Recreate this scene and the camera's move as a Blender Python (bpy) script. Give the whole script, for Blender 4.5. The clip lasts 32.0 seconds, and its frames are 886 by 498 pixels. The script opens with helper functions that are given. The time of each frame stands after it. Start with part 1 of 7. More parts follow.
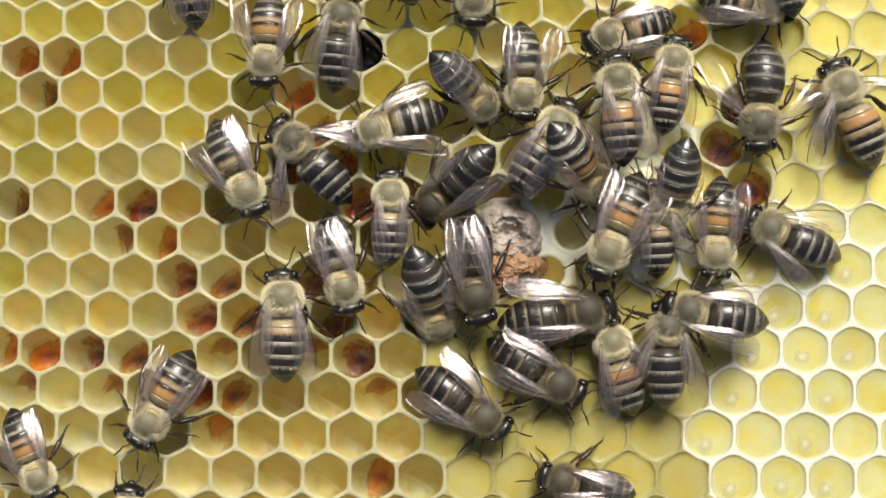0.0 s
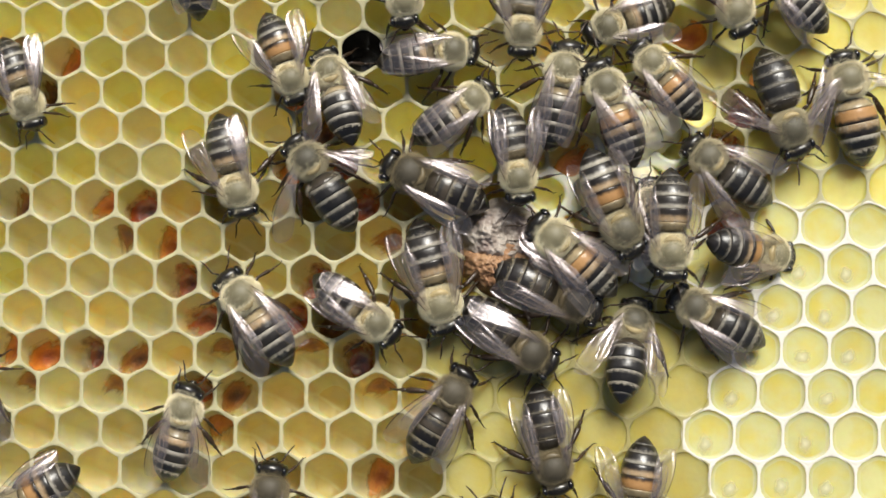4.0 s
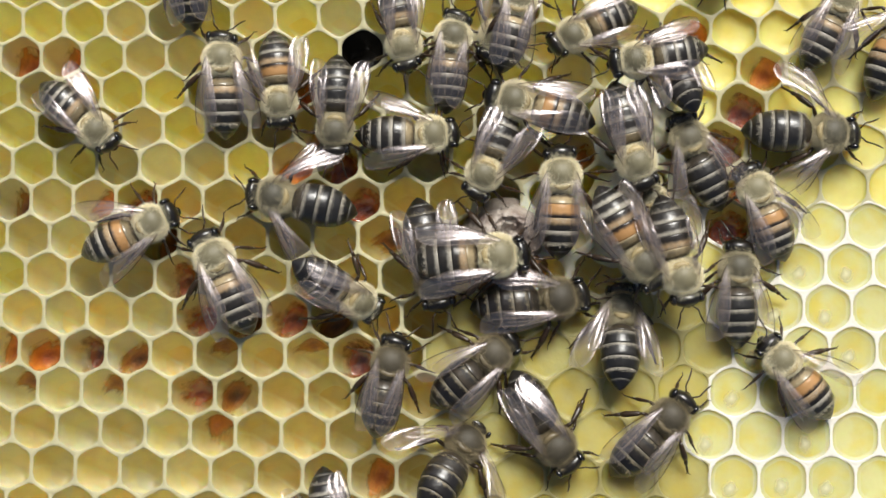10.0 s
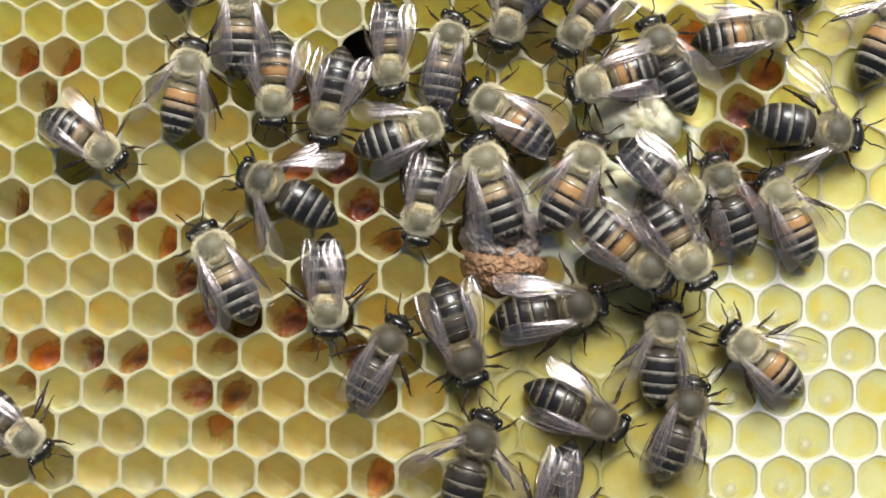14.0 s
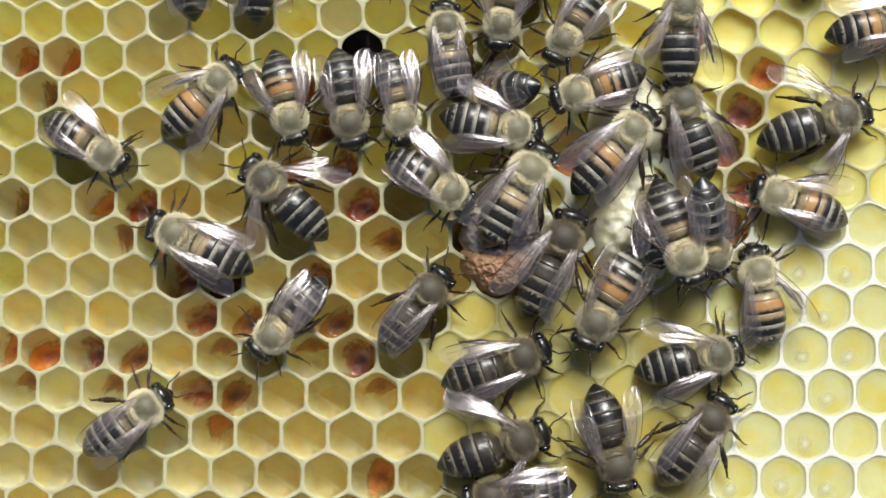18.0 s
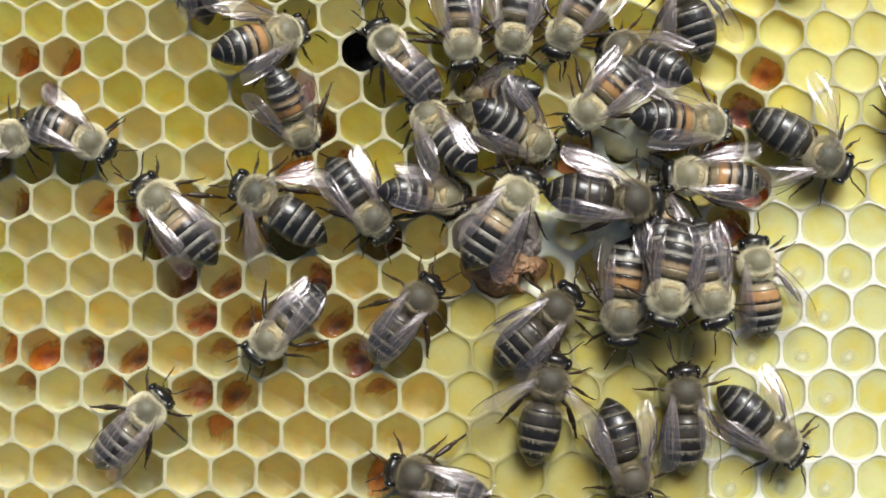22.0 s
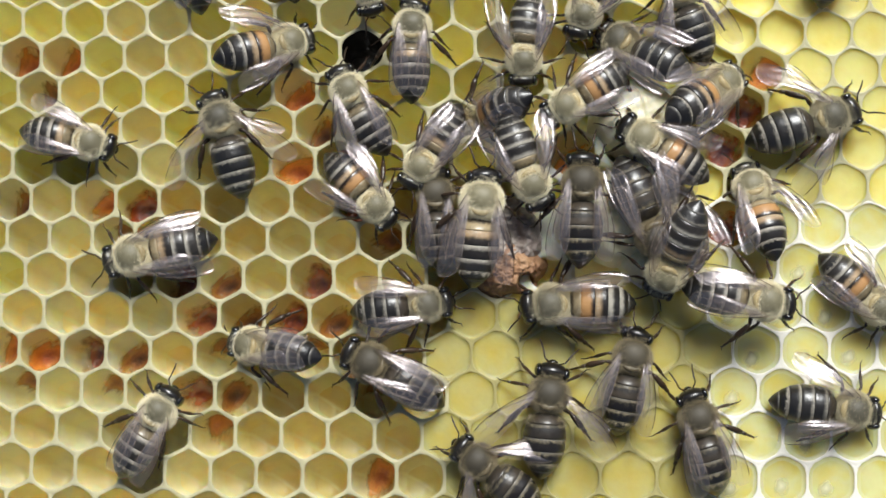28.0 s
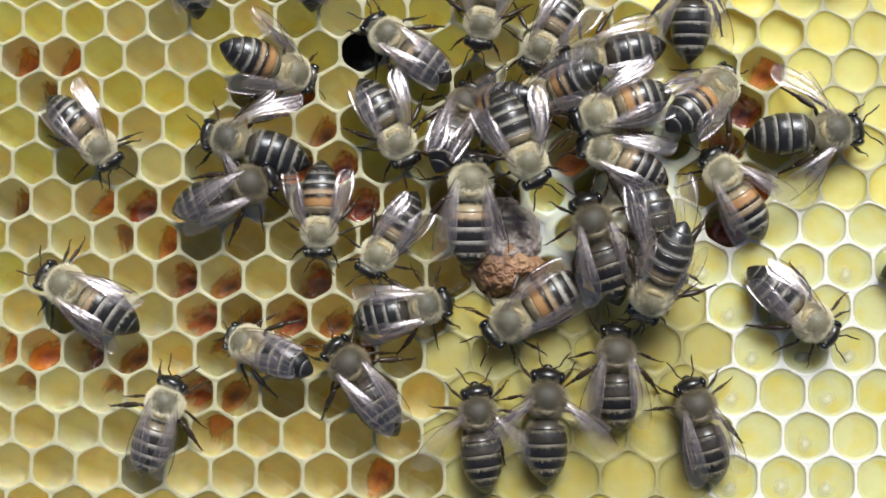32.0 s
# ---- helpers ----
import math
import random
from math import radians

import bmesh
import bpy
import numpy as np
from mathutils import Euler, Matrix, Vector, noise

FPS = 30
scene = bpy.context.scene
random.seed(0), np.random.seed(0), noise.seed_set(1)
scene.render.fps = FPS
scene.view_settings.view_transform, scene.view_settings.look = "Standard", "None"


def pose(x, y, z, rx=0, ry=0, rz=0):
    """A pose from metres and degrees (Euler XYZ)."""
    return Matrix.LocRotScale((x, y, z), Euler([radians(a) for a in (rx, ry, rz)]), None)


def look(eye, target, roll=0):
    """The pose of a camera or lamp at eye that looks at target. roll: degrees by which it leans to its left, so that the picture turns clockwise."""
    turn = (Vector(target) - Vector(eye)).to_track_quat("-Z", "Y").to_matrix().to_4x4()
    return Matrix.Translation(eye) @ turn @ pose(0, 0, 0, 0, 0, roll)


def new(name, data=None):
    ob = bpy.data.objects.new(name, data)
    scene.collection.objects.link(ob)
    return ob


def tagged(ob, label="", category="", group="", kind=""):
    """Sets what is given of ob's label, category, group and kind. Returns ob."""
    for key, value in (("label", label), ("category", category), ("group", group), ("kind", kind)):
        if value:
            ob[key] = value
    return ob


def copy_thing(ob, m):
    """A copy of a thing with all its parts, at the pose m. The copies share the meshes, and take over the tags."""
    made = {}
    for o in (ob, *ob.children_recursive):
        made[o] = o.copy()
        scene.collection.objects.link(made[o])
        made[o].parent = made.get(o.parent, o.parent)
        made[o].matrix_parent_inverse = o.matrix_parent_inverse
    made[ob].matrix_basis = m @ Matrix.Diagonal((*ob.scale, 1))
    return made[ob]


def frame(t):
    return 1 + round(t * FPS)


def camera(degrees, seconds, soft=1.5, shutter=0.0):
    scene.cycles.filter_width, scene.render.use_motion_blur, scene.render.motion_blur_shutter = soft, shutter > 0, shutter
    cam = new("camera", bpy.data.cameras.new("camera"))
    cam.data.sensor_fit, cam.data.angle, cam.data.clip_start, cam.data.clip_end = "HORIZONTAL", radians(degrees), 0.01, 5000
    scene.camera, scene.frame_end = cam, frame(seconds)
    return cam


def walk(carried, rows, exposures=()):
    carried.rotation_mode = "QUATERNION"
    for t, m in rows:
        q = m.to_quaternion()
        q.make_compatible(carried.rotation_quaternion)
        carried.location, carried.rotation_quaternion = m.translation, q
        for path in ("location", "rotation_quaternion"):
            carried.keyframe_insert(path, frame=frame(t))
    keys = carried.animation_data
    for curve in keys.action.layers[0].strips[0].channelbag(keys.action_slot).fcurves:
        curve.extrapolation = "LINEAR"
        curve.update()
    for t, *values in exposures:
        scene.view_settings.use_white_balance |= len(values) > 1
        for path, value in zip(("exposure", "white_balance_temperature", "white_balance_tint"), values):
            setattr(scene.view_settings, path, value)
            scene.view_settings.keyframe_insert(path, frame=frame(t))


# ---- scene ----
MM = 0.001
HEIGHT = 0.18117  # the camera hangs this far over the comb's face
cam = camera(32.0, 32.0, soft=1.65)
walk(cam, [(0, pose(0, 0, HEIGHT)), (32, pose(0, 0, HEIGHT))], exposures=[(0, 0.10, 6700, 8), (2.5, 0.08, 6550, 8), (9, 0.07, 6400, 8), (14, 0.07, 6180, 8), (24, 0.03, 6070, 7), (29, 0.11, 6000, 8), (32, 0.04, 5830, 9)])

# ---- daylight ----
SUN_AZIMUTH, SUN_HEIGHT = 12.0, 47.0  # degrees from +y towards +x; degrees over the comb
world = bpy.data.worlds.new("sky")
scene.world = world
world.use_nodes = True
wn = world.node_tree.nodes
sky = wn.new("ShaderNodeTexSky")
sky.sky_type = "NISHITA"
sky.sun_disc = False
sky.air_density, sky.dust_density, sky.ozone_density = 0.9, 3.0, 0.8
sky.sun_elevation, sky.sun_rotation = radians(SUN_HEIGHT), radians(SUN_AZIMUTH)
world.node_tree.links.new(sky.outputs[0], wn["Background"].inputs[0])
wn["Background"].inputs[1].default_value = 0.057
sun = new("sun", bpy.data.lights.new("sun", "SUN"))
sun.data.energy, sun.data.angle, sun.data.color = 5.15, radians(26.0), (1.0, 0.96, 0.89)
az, el = radians(SUN_AZIMUTH), radians(SUN_HEIGHT)
sun.matrix_world = look((math.sin(az) * math.cos(el), math.cos(az) * math.cos(el), math.sin(el)), (0, 0, 0))


# ---- materials ----
def material(name, colour, rough=0.5, spread=0.15, grain=900.0, bump=0.0, sss=0.0, sss_size=0.002, coat=0.0,
             stain=None, stain_scale=160.0, each=0.0, island=0.0, thin=0.0, glow=None, seam=None):
    """A procedural surface: grain and larger stains in the colour, fine relief, a shift for each object."""
    m = bpy.data.materials.new(name)
    m.use_nodes = True
    n, l = m.node_tree.nodes, m.node_tree.links
    p = n["Principled BSDF"]
    at = n.new("ShaderNodeTexCoord")
    small = n.new("ShaderNodeTexNoise")
    small.inputs["Scale"].default_value, small.inputs["Detail"].default_value = grain, 5
    big = n.new("ShaderNodeTexNoise")
    big.inputs["Scale"].default_value, big.inputs["Detail"].default_value = stain_scale, 3
    info = n.new("ShaderNodeObjectInfo")
    shift = n.new("ShaderNodeVectorMath")
    shift.operation = "MULTIPLY_ADD"
    l.new(info.outputs["Random"], shift.inputs[0])
    shift.inputs[1].default_value = (3.7, 5.1, 2.3)
    l.new(at.outputs["Object"], shift.inputs[2])
    for tex in (small, big):
        l.new(shift.outputs[0], tex.inputs["Vector"])
    base = n.new("ShaderNodeMix")
    base.data_type = "RGBA"
    base.inputs["A"].default_value = (*colour, 1)
    base.inputs["B"].default_value = (*(stain or tuple(c * (1 - spread) for c in colour)), 1)
    ramp = n.new("ShaderNodeMapRange")
    ramp.inputs["From Min"].default_value, ramp.inputs["From Max"].default_value = 0.38, 0.68
    l.new(big.outputs["Fac"], ramp.inputs["Value"])
    l.new(ramp.outputs[0], base.inputs["Factor"])
    tone = n.new("ShaderNodeHueSaturation")
    value = n.new("ShaderNodeMapRange")
    value.inputs["To Min"].default_value, value.inputs["To Max"].default_value = 1 - spread, 1 + spread
    l.new(small.outputs["Fac"], value.inputs["Value"])
    out = value.outputs[0]
    if each or island:
        own = n.new("ShaderNodeMapRange")
        own.inputs["To Min"].default_value, own.inputs["To Max"].default_value = 1 - (each or island), 1 + (each or island)
        source = info.outputs["Random"]
        if island:
            source = n.new("ShaderNodeNewGeometry").outputs["Random Per Island"]
        l.new(source, own.inputs["Value"])
        mul = n.new("ShaderNodeMath")
        mul.operation = "MULTIPLY"
        l.new(out, mul.inputs[0])
        l.new(own.outputs[0], mul.inputs[1])
        out = mul.outputs[0]
    l.new(out, tone.inputs["Value"])
    l.new(base.outputs["Result"], tone.inputs["Color"])
    l.new(tone.outputs[0], p.inputs["Base Color"])
    if seam:  # a paler ridge where two of the floor's three facets meet
        off, way = n.new("ShaderNodeVectorMath"), n.new("ShaderNodeVectorMath")
        off.inputs[1].default_value = (-0.00028, 0.0013, 0.0)
        way.operation = "DOT_PRODUCT"
        way.inputs[1].default_value = (0.56, 0.83, 0.0)
        swerve, far, line, both = n.new("ShaderNodeMath"), n.new("ShaderNodeMath"), n.new("ShaderNodeMapRange"), n.new("ShaderNodeMix")
        swerve.operation, far.operation, both.data_type = "MULTIPLY_ADD", "ABSOLUTE", "RGBA"
        swerve.inputs[1].default_value = 0.0008
        l.new(at.outputs["Object"], off.inputs[0])
        l.new(off.outputs[0], way.inputs[0])
        l.new(big.outputs["Fac"], swerve.inputs[0])
        l.new(way.outputs["Value"], swerve.inputs[2])
        l.new(swerve.outputs[0], far.inputs[0])
        line.inputs["From Min"].default_value, line.inputs["From Max"].default_value = 0.00006, 0.00030
        line.inputs["To Min"].default_value, line.inputs["To Max"].default_value = 0.5, 0.0
        l.new(far.outputs[0], line.inputs["Value"])
        l.new(line.outputs[0], both.inputs["Factor"])
        l.new(tone.outputs[0], both.inputs["A"])
        both.inputs["B"].default_value = (*seam, 1)
        l.new(both.outputs["Result"], p.inputs["Base Color"])
    p.inputs["Roughness"].default_value = rough
    p.inputs["Coat Weight"].default_value = coat
    p.inputs["Coat Roughness"].default_value = 0.085
    if sss:
        p.inputs["Subsurface Weight"].default_value = sss
        p.inputs["Subsurface Scale"].default_value = sss_size
        p.inputs["Subsurface Radius"].default_value = (1.0, 0.75, 0.3)
    if thin:  # light passes through, as through thin wax
        veil, both = n.new("ShaderNodeBsdfTranslucent"), n.new("ShaderNodeMixShader")
        veil.inputs["Color"].default_value = (*glow, 1)
        both.inputs[0].default_value = thin
        l.new(p.outputs[0], both.inputs[1])
        l.new(veil.outputs[0], both.inputs[2])
        l.new(both.outputs[0], n["Material Output"].inputs["Surface"])
    if bump:
        b = n.new("ShaderNodeBump")
        b.inputs["Strength"].default_value, b.inputs["Distance"].default_value = bump, 0.0002
        l.new(small.outputs["Fac"], b.inputs["Height"])
        l.new(b.outputs[0], p.inputs["Normal"])
    return m


WAX_RIM = material("cream wax rim", (0.61, 0.57, 0.36), 0.36, spread=0.08, grain=1500, bump=0.25, thin=0.3, glow=(0.95, 0.88, 0.55), each=0.05)
WAX_WALL = material("yellow wax wall", (0.75, 0.69, 0.41), 0.42, spread=0.07, grain=900, bump=0.25, sss=1.0, sss_size=0.006, stain=(0.82, 0.68, 0.27), stain_scale=110, each=0.06, seam=(0.80, 0.76, 0.44))
WAX_BASE = material("olive wax base", (0.75, 0.675, 0.40), 0.40, spread=0.07, grain=700, bump=0.3, sss=1.0, sss_size=0.006, stain=(0.82, 0.65, 0.25), stain_scale=170, each=0.07, seam=(0.80, 0.76, 0.44))
YOLK = material("deep yellow wax", (0.74, 0.65, 0.21), 0.45, spread=0.06, grain=700, bump=0.25, sss=0.9, sss_size=0.005, stain=(0.70, 0.55, 0.10), stain_scale=200, each=0.08)
PALE_RIM = material("white wax rim", (0.94, 0.90, 0.80), 0.38, spread=0.05, grain=1500, bump=0.2, thin=0.25, glow=(0.97, 0.92, 0.72), each=0.04)
# brownish wax, its colour also lowered for the shade left of the centre
OLD_DIM_WALL = material("brown-stained wax wall", (0.71, 0.64, 0.33), 0.42, spread=0.1, grain=900, bump=0.25, sss=1.0, sss_size=0.005, stain=(0.70, 0.55, 0.20), stain_scale=110, each=0.08, seam=(0.80, 0.76, 0.44))
OLD_DIM_BASE = material("brown-stained wax base", (0.70, 0.615, 0.30), 0.40, spread=0.1, grain=700, bump=0.3, sss=1.0, sss_size=0.005, stain=(0.69, 0.50, 0.17), stain_scale=180, each=0.10, seam=(0.80, 0.76, 0.44))
# low cells at the lower centre: colours darkened for the shade that falls there
FAINT_RIM = material("pale wax rim", (0.485, 0.43, 0.18), 0.36, spread=0.06, grain=1500, bump=0.25, thin=0.3, glow=(0.95, 0.88, 0.55), each=0.05)
FAINT_WALL = material("mottled yellow wax", (0.47, 0.41, 0.14), 0.5, spread=0.08, grain=900, bump=0.25, sss=0.9, sss_size=0.005, stain=(0.48, 0.38, 0.075), stain_scale=300, each=0.06)
PALE_WALL = material("pale yellow wax wall", (0.68, 0.62, 0.29), 0.45, spread=0.04, grain=900, bump=0.2, sss=0.9, sss_size=0.005, each=0.05)
PALE_BASE = material("pale yellow wax base", (0.63, 0.585, 0.255), 0.5, spread=0.06, grain=600, bump=0.25,
                     sss=0.9, sss_size=0.005, stain=(0.63, 0.51, 0.10), stain_scale=320, each=0.06)
GOLD_WALL = material("golden wax wall", (0.79, 0.73, 0.34), 0.40, spread=0.06, grain=900, bump=0.2, sss=1.0, sss_size=0.006, stain=(0.78, 0.68, 0.22), stain_scale=110, each=0.06, seam=(0.80, 0.76, 0.44))
GOLD_BASE = material("golden wax base", (0.79, 0.71, 0.31), 0.40, spread=0.06, grain=700, bump=0.25, sss=1.0, sss_size=0.006, stain=(0.78, 0.64, 0.17), stain_scale=150, each=0.08, seam=(0.80, 0.76, 0.44))
BURR_RIM = material("thick white wax rim", (0.74, 0.72, 0.55), 0.36, spread=0.08, grain=1500, bump=0.3, sss=0.7, sss_size=0.002, each=0.05)
DARK_CELL = material("dark brown cell lining", (0.035, 0.029, 0.019), 0.25, spread=0.3, coat=0.3)


def stores(name, core, middle, edge, rough, coat, reach_mm, streak=0.25, relief=0.8, solid=0.5, ragged=0.0034):
    """Pollen pressed into a cell: dark and streaky in the middle, thinning out to nothing over the wax."""
    m = material(name, core, rough, spread=0.3 * relief, grain=3000, bump=relief, each=0.25 * relief, coat=coat)
    n, l = m.node_tree.nodes, m.node_tree.links
    at, info, spin = n.new("ShaderNodeTexCoord"), n.new("ShaderNodeObjectInfo"), n.new("ShaderNodeVectorRotate")
    spin.rotation_type = "Z_AXIS"
    turn = n.new("ShaderNodeMapRange")
    turn.inputs["To Min"].default_value, turn.inputs["To Max"].default_value = -0.2, 1.2
    l.new(info.outputs["Random"], turn.inputs["Value"])
    l.new(at.outputs["Object"], spin.inputs["Vector"])
    l.new(turn.outputs[0], spin.inputs["Angle"])
    flat, far = n.new("ShaderNodeVectorMath"), n.new("ShaderNodeVectorMath")
    flat.operation, far.operation = "MULTIPLY", "LENGTH"
    flat.inputs[1].default_value = (1.0, 0.72, 0.3)
    l.new(spin.outputs[0], flat.inputs[0])
    l.new(flat.outputs[0], far.inputs[0])
    draw, fray = n.new("ShaderNodeVectorMath"), n.new("ShaderNodeTexNoise")
    draw.operation = "MULTIPLY"
    draw.inputs[1].default_value = (1.0, streak, 0.4)
    l.new(spin.outputs[0], draw.inputs[0])
    l.new(draw.outputs[0], fray.inputs["Vector"])
    fray.inputs["Scale"].default_value, fray.inputs["Detail"].default_value = 1100, 5
    add = n.new("ShaderNodeMath")
    add.operation = "MULTIPLY_ADD"
    add.inputs[1].default_value = ragged
    l.new(fray.outputs["Fac"], add.inputs[0])
    l.new(far.outputs["Value"], add.inputs[2])
    span = n.new("ShaderNodeMapRange")
    span.inputs["From Min"].default_value, span.inputs["From Max"].default_value = ragged / 2, ragged / 2 + reach_mm * MM
    l.new(add.outputs[0], span.inputs["Value"])
    ramp = n.new("ShaderNodeValToRGB")
    ramp.color_ramp.elements[0].color, ramp.color_ramp.elements[1].color = (*core, 1), (*edge, 1)
    ramp.color_ramp.elements.new(0.42).color = (*middle, 1)
    l.new(span.outputs[0], ramp.inputs[0])
    p = n["Principled BSDF"]
    tone = p.inputs["Base Color"].links[0].from_node
    l.new(ramp.outputs[0], tone.inputs["Color"])
    fade, clear, both = n.new("ShaderNodeMapRange"), n.new("ShaderNodeBsdfTransparent"), n.new("ShaderNodeMixShader")
    fade.inputs["From Min"].default_value, fade.inputs["From Max"].default_value = solid, 1.0
    l.new(span.outputs[0], fade.inputs["Value"])
    l.new(fade.outputs[0], both.inputs[0])
    l.new(p.outputs[0], both.inputs[1])
    l.new(clear.outputs[0], both.inputs[2])
    l.new(both.outputs[0], n["Material Output"].inputs["Surface"])
    return m


POLLEN = stores("rust orange pollen", (0.36, 0.085, 0.012), (0.52, 0.17, 0.022), (0.62, 0.32, 0.05), 0.5, 0.2, 2.3)
SYRUP = stores("wet red-brown pollen", (0.11, 0.018, 0.010), (0.26, 0.05, 0.014), (0.52, 0.20, 0.035), 0.18, 1.0, 2.6, 0.7)
BROWN_CRUST = stores("streaky brown pollen", (0.10, 0.035, 0.010), (0.27, 0.10, 0.018), (0.55, 0.30, 0.06), 0.5, 0.2, 1.9, 0.14)
JELLY = stores("milky larval food", (0.60, 0.58, 0.38), (0.60, 0.575, 0.35), (0.60, 0.57, 0.31), 0.6, 0.0, 1.0, 0.8, 0.05, 0.0, 0.0009)
WHITE_WAX = material("chalk white burr wax", (0.82, 0.79, 0.62), 0.38, spread=0.10, grain=1500, bump=0.5, sss=0.4, stain=(0.68, 0.62, 0.37), stain_scale=230)
CELL_BROWN = material("crumbly brown queen cell wax", (0.27, 0.14, 0.07), 0.6, spread=0.35, grain=1500, bump=1.0, stain=(0.35, 0.205, 0.105), stain_scale=520)
CELL_GREY = material("greyish pitted wax", (0.40, 0.35, 0.30), 0.45, spread=0.25, grain=1100, bump=1.0, stain=(0.20, 0.15, 0.13), stain_scale=420)

EARTH = material("dry earth", (0.16, 0.12, 0.08), 0.95, spread=0.4, grain=60, bump=0.4, stain=(0.09, 0.10, 0.04), stain_scale=6)


# ---- helpers ----
def mesh_of(name, bm, mats, smooth=True):
    me = bpy.data.meshes.new(name)
    bm.normal_update()
    bm.to_mesh(me)
    bm.free()
    for m in mats if isinstance(mats, (list, tuple)) else [mats]:
        me.materials.append(m)
    if smooth:
        me.polygons.foreach_set("use_smooth", [True] * len(me.polygons))
    return me


def part(name, data, mats=None, parent=None, label="", smooth=True):
    """Links a bmesh (or a finished mesh) as one object under a thing or a part."""
    ob = new(name, mesh_of(name, data, mats, smooth) if mats is not None else data)
    if parent is not None:
        ob.parent = parent
    if label:
        ob["label"] = label
    return ob


def loft(bm, rings, close=True, cap_start=False, cap_end=False, slots=None):
    """Joins rings of points into a skin; slots gives a material to each stretch."""
    made = [[bm.verts.new(p) for p in ring] for ring in rings]
    for k, (a, b) in enumerate(zip(made, made[1:])):
        n = len(a)
        for i in range(n if close else n - 1):
            f = bm.faces.new((a[i], a[(i + 1) % n], b[(i + 1) % n], b[i]))
            if slots:
                f.material_index = slots[k]
    if cap_start:
        f = bm.faces.new(list(reversed(made[0])))
        f.material_index = slots[0] if slots else 0
    if cap_end:
        f = bm.faces.new(made[-1])
        f.material_index = slots[-1] if slots else 0
    return made


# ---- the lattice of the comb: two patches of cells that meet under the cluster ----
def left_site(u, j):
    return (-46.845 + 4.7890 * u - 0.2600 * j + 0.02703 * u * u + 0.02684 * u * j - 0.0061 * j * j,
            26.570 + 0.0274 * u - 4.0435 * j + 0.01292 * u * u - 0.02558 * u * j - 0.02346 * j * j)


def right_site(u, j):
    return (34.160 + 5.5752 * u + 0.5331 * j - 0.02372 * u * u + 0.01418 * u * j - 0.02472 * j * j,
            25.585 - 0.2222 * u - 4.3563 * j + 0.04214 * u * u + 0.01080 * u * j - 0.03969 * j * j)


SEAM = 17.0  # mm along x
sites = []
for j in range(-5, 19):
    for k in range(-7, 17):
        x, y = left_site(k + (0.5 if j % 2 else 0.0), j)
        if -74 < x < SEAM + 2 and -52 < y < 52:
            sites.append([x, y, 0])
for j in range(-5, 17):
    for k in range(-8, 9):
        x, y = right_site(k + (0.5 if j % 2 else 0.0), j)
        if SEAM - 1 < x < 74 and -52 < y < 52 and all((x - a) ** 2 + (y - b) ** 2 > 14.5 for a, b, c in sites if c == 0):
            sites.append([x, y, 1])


def outline(i):
    """The corner points of a site's own region, bounded half-way to its neighbours, and its walls (direction, distance)."""
    x, y, c = sites[i]
    near = sorted(((a - x) ** 2 + (b - y) ** 2, a - x, b - y) for k, (a, b, c) in enumerate(sites) if k != i)[:12]
    poly = [(-4.2, -4.2), (4.2, -4.2), (4.2, 4.2), (-4.2, 4.2)]
    walls = [(k * math.pi / 2, 4.2) for k in range(4)]
    for d2, dx, dy in near:
        d = math.sqrt(d2)
        nx, ny, h = dx / d, dy / d, d / 2
        cut = []
        touched = False
        for p, q in zip(poly, poly[1:] + poly[:1]):
            sp, sq = p[0] * nx + p[1] * ny - h, q[0] * nx + q[1] * ny - h
            if sp <= 0:
                cut.append(p)
            if sp * sq < 0:
                f = sp / (sp - sq)
                cut.append((p[0] + (q[0] - p[0]) * f, p[1] + (q[1] - p[1]) * f))
            touched = touched or sp > 0
        if touched:
            walls.append((math.atan2(ny, nx), h))
        poly = cut
    return poly, walls


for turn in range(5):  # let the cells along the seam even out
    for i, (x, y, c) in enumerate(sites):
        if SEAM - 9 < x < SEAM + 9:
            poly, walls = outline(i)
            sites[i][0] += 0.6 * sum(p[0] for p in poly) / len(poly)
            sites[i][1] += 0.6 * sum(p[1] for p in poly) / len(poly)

RAYS = 24


def reach(poly, a):
    """How far the region's edge lies in the direction a."""
    cx, cy = math.cos(a), math.sin(a)
    best = 9.0
    for p, q in zip(poly, poly[1:] + poly[:1]):
        ex, ey = q[0] - p[0], q[1] - p[1]
        den = cx * ey - cy * ex
        if abs(den) > 1e-9:
            r = (p[0] * ey - p[1] * ex) / den
            s = (p[0] * cy - p[1] * cx) / den
            if r > 0 and -1e-6 <= s <= 1 + 1e-6:
                best = min(best, r)
    return best


def mouth(walls, thick, power):
    """Radii of a rounded opening inside the walls."""
    radii = []
    for k in range(RAYS):
        a = 2 * math.pi * k / RAYS
        total = 0.0
        for d, h in walls:
            c = math.cos(a - d)
            if c > 0:
                total += (c / (h - thick)) ** power
        radii.append(total ** (-1 / power))
    return radii


RIGHT_POLLEN = ((33.3, 12.3, 0.5), (34.8, 16.4, 0.45), (37.2, 20.2, 0.3), (33.5, 2.6, 0.5), (29, 24.6, 0.4), (35.5, 7.3, 0.45), (13.8, 12, 0.4))


def shallow(x, y):
    """Low cells, hardly begun, under the foot of the cluster."""
    wander = 4.5 * noise.noise(Vector((x * 0.31, y * 0.31, 3.0)))
    return -0.5 + 0.5 * wander < x < 31 + wander and y < -5 + 0.4 * wander


